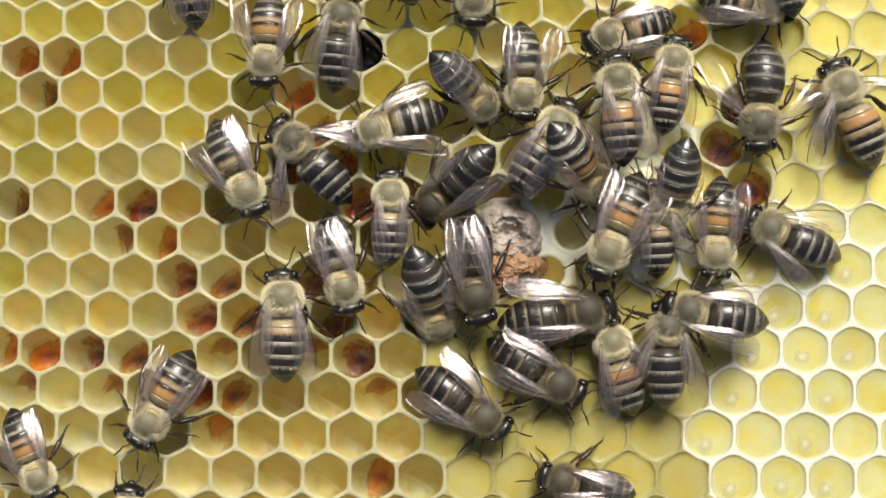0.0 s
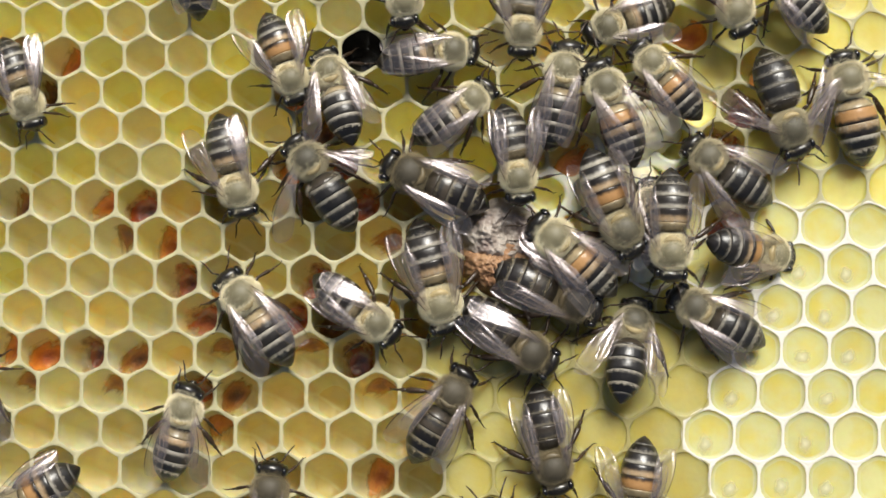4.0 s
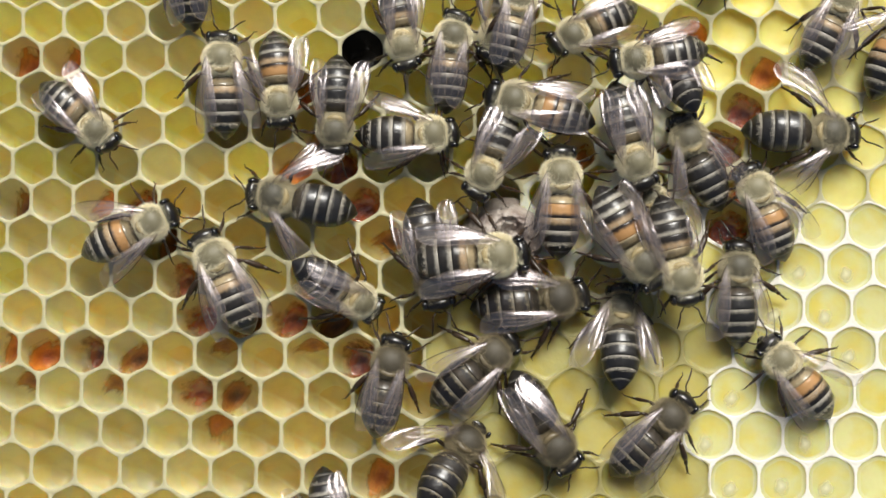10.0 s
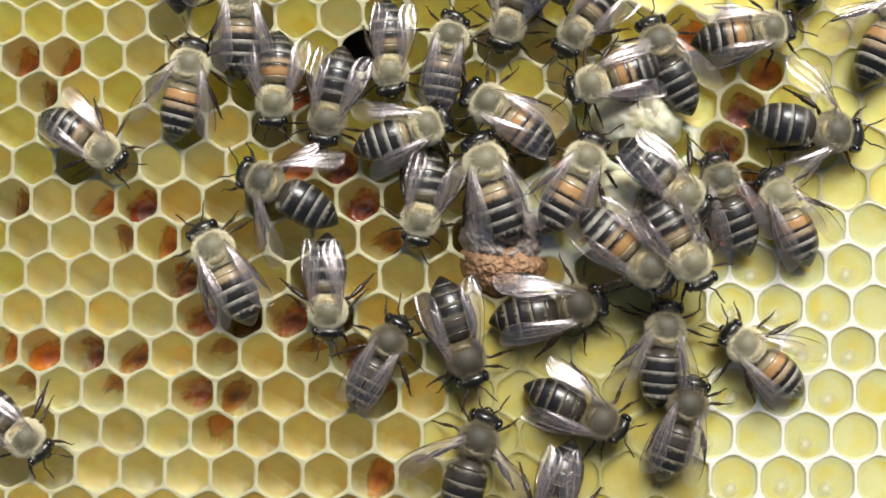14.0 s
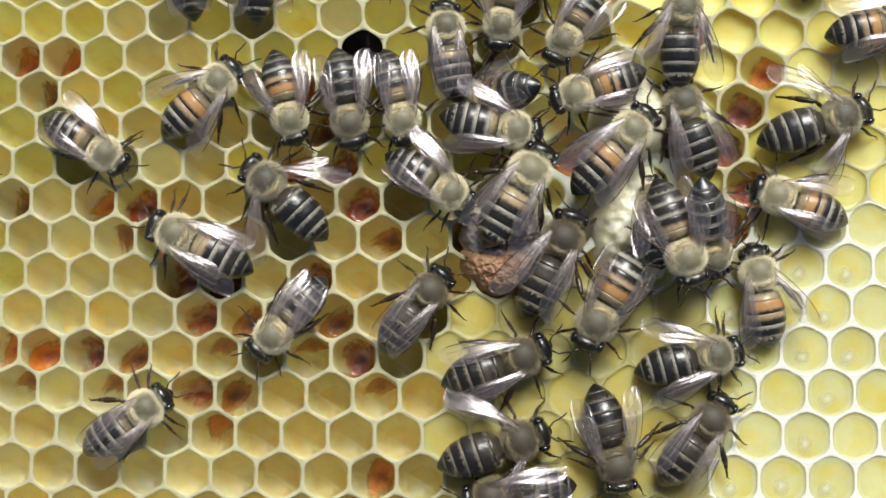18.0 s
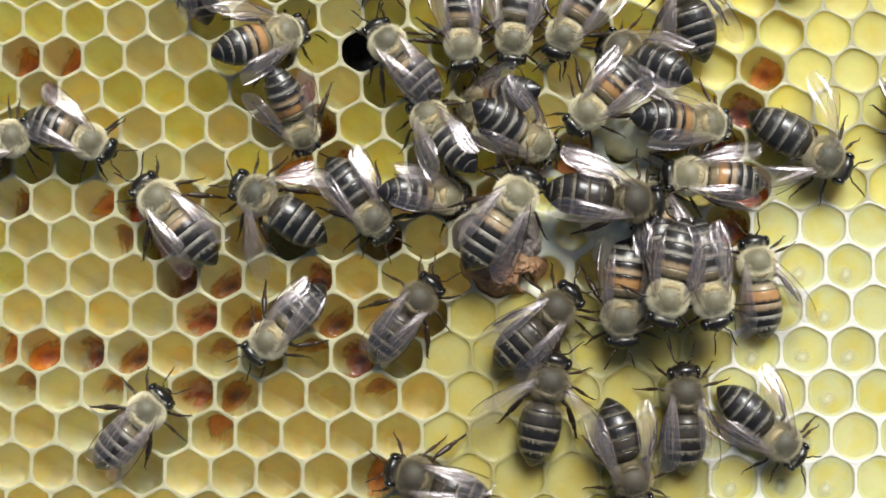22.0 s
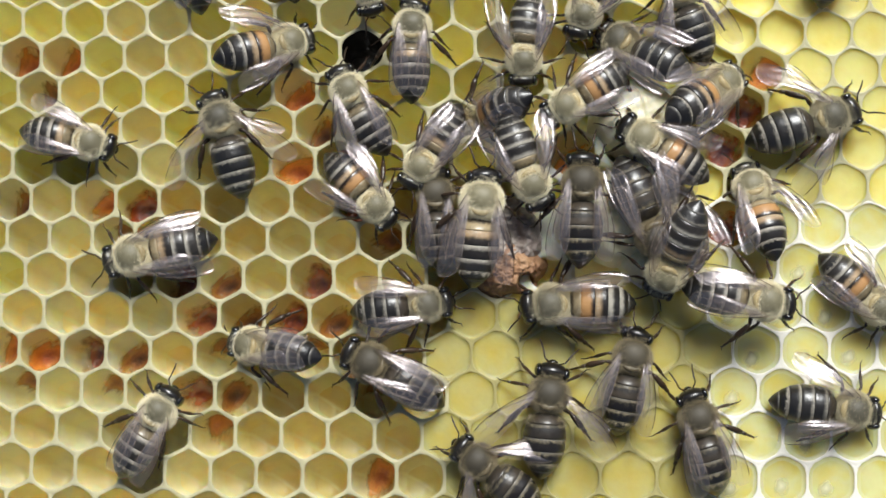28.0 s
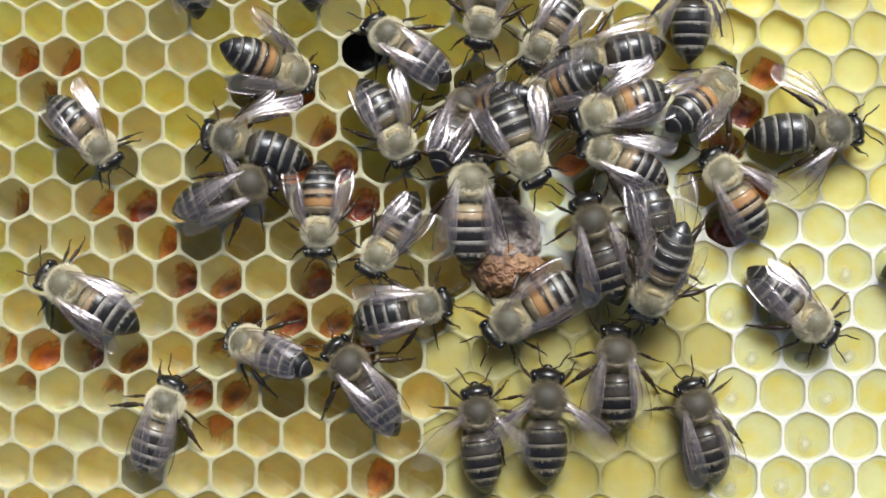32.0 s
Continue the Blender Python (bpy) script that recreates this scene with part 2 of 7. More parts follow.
def thick_walled(x, y):
    """The few rounded cells with thick white walls among the burr wax."""
    return (x - 13.8) ** 2 + (y - 2.2) ** 2 < 34 or ((x - 23) / 4.6) ** 2 + ((y - 8) / 10) ** 2 < 1


def cell_rings(i, rng):
    """Rings of one wax cell from its outer edge over the rim down to its base, with the material of each stretch."""
    poly, walls = outline(i)
    x, y, side = sites[i]
    low_right = side == 1 or x > 6
    depth = rng.uniform(5.5, 6.0) - 0.5 * (y > 8) if not low_right else rng.uniform(0.26, 0.34)
    if low_right and not (x > 24 and (y < 4 or x > 40)):
        depth = rng.uniform(1.0, 1.3) if x > 24 else rng.uniform(4.2, 4.8)
    if any((x - a) ** 2 + (y - b) ** 2 < 5 for a, b, c in RIGHT_POLLEN):
        depth = rng.uniform(4.2, 4.7)
    if shallow(x, y):
        depth = rng.uniform(0.09, 0.14)
    wall = rng.uniform(0.035, 0.105)
    if depth < 2:
        wall *= rng.uniform(0.15, 0.6)
    old = thick_walled(x, y)
    if old:
        wall, depth = rng.uniform(0.5, 0.75), rng.uniform(2.6, 3.4)
    angles = [2 * math.pi * k / RAYS for k in range(RAYS)]
    outer = [reach(poly, a) for a in angles]
    top = mouth(walls, wall + (0.045 if depth > 2 else 0.03), 4 if old else 5.5 if 0.22 < depth < 0.5 else 6.5)
    lip = mouth(walls, wall, 4 if old else 6.5 if 0.22 < depth < 0.5 else 8)
    deep = mouth(walls, wall + 0.06, 4.5 if old else 9)
    lift = rng.uniform(-0.12, 0.12)
    up = [lift * 0.5 + 0.10 * math.sin(a * 2 + x) for a in angles]
    lean = (0.5, -2.6)  # the cells slope up to their mouths

    def ring(r, z, wob=0.0):
        f = -z / 10
        return [((rr * math.cos(a) + lean[0] * f) * MM, (rr * math.sin(a) + lean[1] * f) * MM, (z + (u * wob)) * MM)
                for rr, a, u in zip(r, angles, up)]

    mids = [(o * 0.45 + t * 0.55) for o, t in zip(outer, top)]
    rim = [ring([o * 1.08 for o in outer], 0.05, 0.6), ring(mids, 0.10, 1.0), ring(top, 0.02, 1.0)]
    if depth < 2:  # young cells, drawn out to shallow bowls
        low = 0.20 if depth < 0.25 else 0.7
        rim = [ring([o * 1.06 for o in outer], -0.03), ring(mids, 0.05 * low, 0.5 * low), ring(top, 0.0, 0.5 * low)]
        return rim + [ring([q - 0.07 * low for q in lip], -0.14 * low, 0.4 * low), ring([q - 0.17 * low for q in lip], -0.52 * depth), ring([d * 0.80 for d in deep], -0.80 * depth),
                      ring([d * 0.52 for d in deep], -0.95 * depth), ring([d * 0.25 for d in deep], -depth)], [0, 0, 0, 1, 1, 2, 2], depth, deep, lean
    low = depth - 0.35
    return rim + [ring(lip, -0.35, 0.6), ring(deep, -0.35 - 0.28 * low), ring([d * 0.97 for d in deep], -0.35 - 0.52 * low), ring([d * 0.89 for d in deep], -0.35 - 0.72 * low),
                  ring([d * 0.74 for d in deep], -0.35 - 0.88 * low), ring([d * 0.5 for d in deep], -depth + 0.12)], [0, 0, 1, 1, 1, 1, 1, 2], depth, deep, lean


comb = tagged(new("comb"), "wax honeycomb of open hexagonal cells, cream rims over yellow walls", "comb", kind="structure")
BLACK = (-9.5, 23.6)  # the one dark cell
rng = random.Random(5)
far_cells = bmesh.new()
cells = []


def add_base(bm, ring_verts, depth, lean, slot, dip):
    """Three rhombs that meet in the middle of a cell's floor."""
    f = depth / 10
    mid = bm.verts.new((lean[0] * f * MM, lean[1] * f * MM, -(depth + dip) * MM))
    inner = [2, 10, 18]  # a crease every third of the way round
    n = len(ring_verts)
    for k in range(3):
        s, e = inner[k], inner[(k + 1) % 3]
        run = [ring_verts[(s + q) % n] for q in range(((e - s) % n) + 1)]
        face = bm.faces.new(run + [mid])
        face.material_index = slot


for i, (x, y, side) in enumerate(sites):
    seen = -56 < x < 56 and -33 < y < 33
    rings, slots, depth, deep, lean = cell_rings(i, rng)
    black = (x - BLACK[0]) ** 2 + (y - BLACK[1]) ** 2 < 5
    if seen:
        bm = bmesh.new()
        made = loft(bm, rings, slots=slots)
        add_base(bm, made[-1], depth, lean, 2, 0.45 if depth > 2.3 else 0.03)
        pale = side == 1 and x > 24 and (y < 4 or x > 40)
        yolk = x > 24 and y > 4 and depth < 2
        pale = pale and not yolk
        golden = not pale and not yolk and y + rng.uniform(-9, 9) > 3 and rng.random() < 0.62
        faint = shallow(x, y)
        aged_dim = -28 + rng.uniform(-5, 5) < x < 8 and y < 9
        if aged_dim:
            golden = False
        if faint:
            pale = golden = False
        mats = [BURR_RIM if thick_walled(x, y) else FAINT_RIM if faint else PALE_RIM if pale else WAX_RIM, DARK_CELL if black else PALE_WALL if pale else YOLK if yolk else GOLD_WALL if golden else FAINT_WALL if faint else OLD_DIM_WALL if aged_dim else WAX_WALL, DARK_CELL if black else PALE_BASE if pale else YOLK if yolk else GOLD_BASE if golden else FAINT_WALL if faint else OLD_DIM_BASE if aged_dim else WAX_BASE]
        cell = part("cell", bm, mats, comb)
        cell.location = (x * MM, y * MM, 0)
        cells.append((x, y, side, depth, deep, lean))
    else:
        moved = [[(px + x * MM, py + y * MM, pz) for px, py, pz in r] for r in rings]
        made = loft(far_cells, moved, cap_end=True, slots=slots)
rest = part("outer_cells", far_cells, [WAX_RIM, WAX_WALL, WAX_BASE], comb, "wax cells towards the edge of the comb")
rest["kind"] = "stuff"

# the wax sheet that closes the cells at the back
bm = bmesh.new()
bmesh.ops.create_grid(bm, x_segments=8, y_segments=6, size=0.5)
bmesh.ops.scale(bm, vec=(0.158, 0.114, 1), verts=bm.verts)
bmesh.ops.translate(bm, vec=(0, 0, -0.0104), verts=bm.verts)
bmesh.ops.solidify(bm, geom=bm.faces[:], thickness=0.0006)
part("midrib", bm, [WAX_BASE], comb)


bm = bmesh.new()
bmesh.ops.create_circle(bm, cap_ends=True, segments=64, radius=400)
ground = tagged(part("ground", bm, [EARTH]), "bare dry earth under the comb", "ground", kind="structure")
ground.location.z = -0.0113

# ---- what the cells hold ----
def nearest_cell(x, y):
    return min(cells, key=lambda c: (c[0] - x) ** 2 + (c[1] - y) ** 2)


FLOOR = ((0.0, 1.0), (0.5, 0.98), (0.74, 0.88), (0.89, 0.72), (0.97, 0.52), (1.0, 0.28))  # a cell's profile: share of its radius, share of its depth


def floor_at(share, depth):
    """The height of a cell's inside at a share of its radius."""
    for (a, p), (b, q) in zip(FLOOR, FLOOR[1:]):
        if a <= share <= b:
            return -0.35 - (depth - 0.35) * (p + (q - p) * (share - a) / (b - a))
    return -0.35 - (depth - 0.35) * FLOOR[-1][1]


def crust(name, x, y, fill, mat, label, rng, way, wide=2.3):
    """Pollen packed over one side of a cell's floor and up its wall, with a ragged edge."""
    cx, cy, side, depth, deep, lean = nearest_cell(x, y)
    bm = bmesh.new()
    rings = []
    push = rng.uniform(1.1, 1.5)
    hx, hy = push * math.cos(way), push * math.sin(way)
    seed = rng.uniform(0, 90)
    turn = rng.uniform(0.5, 1.1)
    for share in (0.99, 0.96, 0.91, 0.85, 0.78, 0.70, 0.61, 0.51, 0.41, 0.30, 0.19, 0.08):
        share *= 0.985
        ring = []
        for k in range(RAYS):
            a = 2 * math.pi * k / RAYS
            px, py = deep[k] * share * math.cos(a), deep[k] * share * math.sin(a)
            near = 1 - (math.hypot(px - hx, py - hy) / wide) ** 2
            u, v = px * math.cos(turn) + py * math.sin(turn), py * math.cos(turn) - px * math.sin(turn)
            rough = 0.16 * noise.noise(Vector((u * 0.5 + seed, v * 2.2, 1.0))) + 0.10 * noise.noise(Vector((px * 2.6, py * 2.6 + seed, 4.0)))
            thick = 0.06 + max(0.0, near) * (0.2 + 0.7 * fill + rough)
            z = floor_at(share, depth) + thick - 0.02
            g = min(depth, -z) / 10
            ring.append(((px + lean[0] * g - hx) * MM, (py + lean[1] * g - hy) * MM, (z + depth) * MM))
        rings.append(ring)
    loft(bm, rings, cap_end=True)
    ob = part(name, bm, [mat])
    ob.location = ((cx + hx) * MM, (cy + hy) * MM, -depth * MM)
    return tagged(ob, label, "pollen", group="stores in the cells")


rng = random.Random(11)
for x, y, way in ((-50.3, 22.4, -1.4), (-45.5, 22, -0.9), (-39.4, 4.9, -0.4), (-51, -11.8, -0.3), (-33.2, 2, -0.7), (-19.5, 11, -1.2), (-6.7, -27.8, -0.6),
                  (-26.4, -20.8, 1.2), (-17.7, 20.2, -1.2), (-47.4, -12.4, -2.0)):
    crust("pollen", x, y, rng.uniform(0.1, 0.4), POLLEN, "rust-orange pollen packed in an open wax cell", rng, way)
for x, y, way in ((-34.9, 4.6, -1.4), (-30.5, -3, -0.6), (-28.3, -7.7, -0.5), (-18.3, -7.6, -0.5), (-29, -16.4, 0.0), (-41.3, -12.2, -0.5), (-12.4, 10, -0.8), (-9.6, 6, -1.2),
                  (-15.5, -3.2, -0.7), (-10.6, -11.8, -0.9)):
    crust("pollen", x, y, rng.uniform(0.3, 0.7), SYRUP, "wet red-brown pollen shining in an open cell", rng, way, 2.5)
for x, y, way in ((-38, 2.2, 0.7), (-36.7, -12.5, -1.4), (-39.4, -15.7, 0.7), (-49.7, -15.9, 0.5), (-24.8, -17.2, -2.4), (-7.9, -16.4, 1.0), (-26, -3, -1.5), (-23.2, -7.8, -1.2),
                  (-7.9, 2, -0.2), (-14.7, 14.3, -1.0), (-13, -7.6, -1.5), (-15.8, -12.4, 1.2), (-50, 5.5, -1.0), (-25.8, -11.3, 1.0), (-47.8, 19, -0.5)):
    crust("pollen", x, y, rng.uniform(0.0, 0.2), BROWN_CRUST, "dull streaky brown pollen in an open cell", rng, way, 2.0)
for x, y, f in RIGHT_POLLEN:
    crust("pollen", x, y, f, SYRUP if f > 0.44 else POLLEN, "deep orange-brown pollen in an open cell", rng, rng.uniform(-1.2, -0.2), 3.0)

rng = random.Random(23)
for x, y, side, depth, deep, lean in cells:
    if not (4 < x < 50 and y < (4 if x > 27 else -6) and 0.22 < depth < 0.8 and rng.random() < 0.8):
        continue
    bm = bmesh.new()
    size, seed = rng.uniform(0.95, 1.25), rng.uniform(0, 50)
    rings = []
    for s, z in ((1.0, 0.0), (0.85, 0.001), (0.6, 0.002), (0.3, 0.003)):
        rings.append([])
        for k in range(RAYS):
            a = 2 * math.pi * k / RAYS
            q = size * s * (1 + 0.25 * noise.noise(Vector((math.cos(a) + seed, math.sin(a), 0))))
            rings[-1].append((q * math.cos(a) * MM, q * math.sin(a) * MM, z * MM))
    loft(bm, rings, cap_end=True)
    ob = part("larval_food", bm, [JELLY])
    ox, oy = -0.45 + rng.uniform(-0.3, 0.3), -0.95 + rng.uniform(-0.25, 0.25)
    floor_z = max(-depth, (-0.95 + 0.55 * max(0.0, math.hypot(ox, oy) - 0.6)) * depth)
    ob.location = ((x + ox) * MM, (y + oy) * MM, (floor_z + 0.04) * MM)
    tagged(ob, "milky pool of larval food on a cell floor", "larval food", group="larval food in the cells")


# ---- lumps of wax under the cluster ----
def lump(name, x, y, rx, ry, high, mats, label, category, seed, turn=0.0, pits=0.0, hole=None, seg=56, sharp=2.0, dimples=0.0):
    """A rounded, pitted mound of wax standing on the comb."""
    bm = bmesh.new()
    rings = []
    for s in [1.12] + [1 - 0.93 * q / (seg // 3) for q in range(seg // 3 + 1)]:
        ring = []
        for k in range(seg):
            a = 2 * math.pi * k / seg
            q = Vector((math.cos(a) * 1.3 + seed, math.sin(a) * 1.3, seed * 0.7))
            r = s * (1 + 0.20 * noise.noise(q) + 0.08 * noise.noise(q * 3))
            px, py = rx * r * math.cos(a), ry * r * math.sin(a)
            z = -1.2 if s > 1.05 else high * (1 - min(1, s) ** sharp) ** 0.75
            if s < 1.05:
                z += pits * high * noise.noise(Vector((px * 0.9, py * 0.9, seed)))
                z += pits * 0.5 * high * noise.noise(Vector((px * 2.3, py * 2.3, seed + 4)))
                if dimples:
                    cell_d = noise.voronoi(Vector((px, py, z * 0.8)) * 1.15 + Vector((seed, 0, 0)))[0]
                    z -= dimples * (1 - min(1.0, cell_d[0] * 1.4)) + 0.5 * dimples * noise.noise(Vector((px, py, seed)) * 4.0)
                if hole:
                    d = math.hypot(px - hole[0], py - hole[1])
                    z -= hole[3] * max(0, 1 - (d / hole[2]) ** 2)
            ring.append((px * MM, py * MM, z * MM))
        rings.append(ring)
    loft(bm, rings, cap_end=True)
    ob = part(name, bm, mats)
    ob.location = (x * MM, y * MM, 0)
    ob.rotation_euler.z = radians(turn)
    return tagged(ob, label, category)


lump("burr_wax", 22.8, 15.2, 5.2, 4.5, 3.6, [WHITE_WAX], "smooth chalk-white lump of burr wax on the comb", "wax", 1.3, 20, 0.09)
lump("burr_wax", 21.8, 4.0, 4.6, 5.8, 3.4, [WHITE_WAX], "chalk-white ridge of burr wax on the comb", "wax", 4.1, -10, 0.14)
lump("burr_wax", 23.5, -0.8, 2.6, 3.2, 1.8, [WHITE_WAX], "small pale lump of burr wax", "wax", 9.2, 0, 0.1)
queen_cell = lump("queen_cell", 7.1, -2.2, 4.5, 3.3, 2.7, [CELL_BROWN], "crumbly brown queen cell with a torn opening", "queen cell", 2.6, 0, 0.12, (2.6, -1.6, 1.1, 4.0), 120, 2.6, 0.35)
crown = lump("pitted_crown", 0.2, 3.6, 4.3, 3.9, 2.7, [CELL_GREY], "", "", 5.9, 0, 0.20, (0.4, 0.2, 2.2, 1.6), 120, 2.8, 0.3)
crown.parent = queen_cell
crown["label"] = "greyish pitted upper rim of the queen cell"
del crown


# ---- bees ----
CHITIN = material("black-brown chitin", (0.011, 0.009, 0.007), 0.28, spread=0.35, grain=2500, bump=0.12, each=0.3, coat=0.2)
BACK = material("olive-brown bare back", (0.165, 0.145, 0.085), 0.55, spread=0.2, grain=3000, bump=0.15, each=0.3)
# darker copies of back, hair and rings: shade over the lower centre, as colour
BACK_HALF_SHADED = material("dull olive bare back", (0.10, 0.088, 0.058), 0.6, spread=0.2, grain=3000, bump=0.15, each=0.3)
BACK_SHADED = material("dark olive bare back", (0.062, 0.051, 0.032), 0.65, spread=0.2, grain=3000, bump=0.15, each=0.25)


def ring_material(name, chitin, band, share, soft):
    """A ring of the abdomen: downy grey at its front edge, wearing off unevenly into bare glossy chitin."""
    m = material(name, chitin, 0.4, spread=0.35, grain=2500, bump=0.25, each=0.35, coat=0.4)
    n, l = m.node_tree.nodes, m.node_tree.links
    n["Principled BSDF"].inputs["Specular IOR Level"].default_value = 0.5
    n["Principled BSDF"].inputs["Coat Roughness"].default_value = 0.2
    along, at, fray = n.new("ShaderNodeAttribute"), n.new("ShaderNodeTexCoord"), n.new("ShaderNodeTexNoise")
    along.attribute_name = "along"
    info, own = n.new("ShaderNodeObjectInfo"), n.new("ShaderNodeVectorMath")
    own.operation = "MULTIPLY_ADD"
    own.inputs[1].default_value = (0.31, 0.17, 0.23)
    l.new(info.outputs["Random"], own.inputs[0])
    l.new(at.outputs["Object"], own.inputs[2])
    fray.inputs["Scale"].default_value, fray.inputs["Detail"].default_value = 2300, 4
    l.new(own.outputs[0], fray.inputs["Vector"])
    add = n.new("ShaderNodeMath")
    add.operation = "MULTIPLY_ADD"
    add.inputs[1].default_value = -0.36
    l.new(fray.outputs["Fac"], add.inputs[0])
    l.new(along.outputs["Fac"], add.inputs[2])
    edge = n.new("ShaderNodeMapRange")
    edge.interpolation_type = "SMOOTHSTEP"
    edge.inputs["From Min"].default_value, edge.inputs["From Max"].default_value = share - 0.18 - soft, share - 0.18 + soft
    l.new(add.outputs[0], edge.inputs["Value"])
    mix = n.new("ShaderNodeMix")
    mix.data_type = "RGBA"
    mix.inputs["A"].default_value = (*band, 1)
    p = n["Principled BSDF"]
    l.new(p.inputs["Base Color"].links[0].from_socket, mix.inputs["B"])
    l.new(edge.outputs[0], mix.inputs["Factor"])
    l.new(mix.outputs["Result"], p.inputs["Base Color"])
    rough = n.new("ShaderNodeMapRange")
    rough.inputs["To Min"].default_value, rough.inputs["To Max"].default_value = 0.65, 0.33
    l.new(edge.outputs[0], rough.inputs["Value"])
    l.new(rough.outputs[0], p.inputs["Roughness"])
    return m


RING_SHADED = ring_material("black ring with a dull grey edge", (0.016, 0.013, 0.011), (0.115, 0.103, 0.085), 0.19, 0.15)
RING_LAST = ring_material("black ring with a thin grey edge", (0.016, 0.014, 0.012), (0.18, 0.16, 0.13), 0.21, 0.16)
RING_TAIL = ring_material("black tail ring", (0.013, 0.011, 0.010), (0.11, 0.10, 0.085), 0.16, 0.14)
RING_GREY = ring_material("black ring with a pale grey edge", (0.026, 0.022, 0.018), (0.37, 0.34, 0.285), 0.29, 0.20)
RING_PALE = ring_material("black ring with a broad cream-grey edge", (0.022, 0.019, 0.016), (0.44, 0.41, 0.34), 0.43, 0.18)
RING_HALF_SHADED = ring_material("black ring with a thin grey edge and dull gloss", (0.019, 0.017, 0.015), (0.19, 0.175, 0.145), 0.22, 0.17)
RING_AMBER = ring_material("amber ring with a black rear edge", (0.022, 0.015, 0.011), (0.38, 0.20, 0.07), 0.74, 0.16)
RING_TAWNY = ring_material("black ring with a tawny front", (0.021, 0.017, 0.014), (0.38, 0.26, 0.14), 0.46, 0.22)
RING_BROWN = ring_material("downy tawny ring with a dark front", (0.30, 0.235, 0.135), (0.030, 0.021, 0.013), 0.56, 0.12)
RING_SHADED_FRONT = ring_material("dull brown ring with a black front", (0.046, 0.036, 0.025), (0.016, 0.013, 0.010), 0.50, 0.16)
EYE = material("glossy black eye", (0.008, 0.007, 0.007), 0.12, spread=0.2, coat=0.6)
HAIR = material("straw-coloured hair", (0.92, 0.84, 0.60), 0.6, spread=0.10, island=0.10)
BAND_HAIR = material("cream-grey hair", (0.46, 0.41, 0.32), 0.6, spread=0.2, island=0.3)
HAIR_HALF_SHADED = material("dun hair", (0.60, 0.53, 0.35), 0.6, spread=0.15, island=0.14)
HAIR_SHADED = material("brown-grey hair", (0.32, 0.26, 0.15), 0.6, spread=0.2, island=0.16)
LEG = material("dark brown leg chitin", (0.040, 0.023, 0.012), 0.35, spread=0.3, grain=4000, bump=0.2)
VEIN = material("pale brown wing vein", (0.38, 0.30, 0.25), 0.22, spread=0.2)


def wing_material():
    """Clear brownish membrane with a strong sheen."""
    m = bpy.data.materials.new("clear wing membrane")
    m.use_nodes = True
    n, l = m.node_tree.nodes, m.node_tree.links
    p = n["Principled BSDF"]
    p.inputs["Base Color"].default_value = (0.82, 0.70, 0.58, 1)
    p.inputs["Roughness"].default_value = 0.2
    p.inputs["Specular IOR Level"].default_value = 0.9
    at = n.new("ShaderNodeTexCoord")
    ripple = n.new("ShaderNodeTexNoise")
    ripple.inputs["Scale"].default_value, ripple.inputs["Detail"].default_value = 700, 3
    stretch = n.new("ShaderNodeVectorMath")
    stretch.operation = "MULTIPLY"
    stretch.inputs[1].default_value = (0.13, 1.9, 1.0)
    l.new(at.outputs["Object"], stretch.inputs[0])
    l.new(stretch.outputs[0], ripple.inputs["Vector"])
    b = n.new("ShaderNodeBump")
    b.inputs["Strength"].default_value, b.inputs["Distance"].default_value = 0.45, 0.0004
    l.new(ripple.outputs["Fac"], b.inputs["Height"])
    l.new(b.outputs[0], p.inputs["Normal"])
    clear = n.new("ShaderNodeBsdfTransparent")
    clear.inputs[0].default_value = (0.985, 0.975, 0.965, 1)
    mix = n.new("ShaderNodeMixShader")
    mix.inputs[0].default_value = 0.035
    shine, top = n.new("ShaderNodeBsdfGlossy"), n.new("ShaderNodeMixShader")
    shine.inputs["Roughness"].default_value = 0.3
    shine.inputs["Color"].default_value = (1.0, 0.92, 0.97, 1)
    l.new(b.outputs[0], shine.inputs["Normal"])
    top.inputs[0].default_value = 0.14
    l.new(clear.outputs[0], mix.inputs[1])
    l.new(p.outputs[0], mix.inputs[2])
    l.new(mix.outputs[0], top.inputs[1])
    l.new(shine.outputs[0], top.inputs[2])
    l.new(top.outputs[0], n["Material Output"].inputs["Surface"])
    return m


WING = wing_material()
SCUTELLUM = material("tawny scutellum", (0.40, 0.31, 0.15), 0.4, spread=0.3, grain=4000, bump=0.3, each=0.2)
SCUTELLUM_SHADED = material("dark brown scutellum", (0.15, 0.115, 0.06), 0.4, spread=0.3, grain=4000, bump=0.3, each=0.2)


def oval(x, ry, rz, z, n=20, flat=0.85):
    """A ring across the body at x, flattened below."""
    ring = []
    for k in range(n):
        a = 2 * math.pi * k / n
        h = math.sin(a)
        ring.append((x * MM, ry * math.cos(a) * MM, (z + rz * h * (flat if h < 0 else 1.0)) * MM))
    return ring


def ball(bm, centre, size, u=18, v=12):
    made = bmesh.ops.create_uvsphere(bm, u_segments=u, v_segments=v, radius=1)["verts"]
    for w in made:
        w.co = Vector((centre[0] + w.co.x * size[0], centre[1] + w.co.y * size[1], centre[2] + w.co.z * size[2])) * MM
    return made


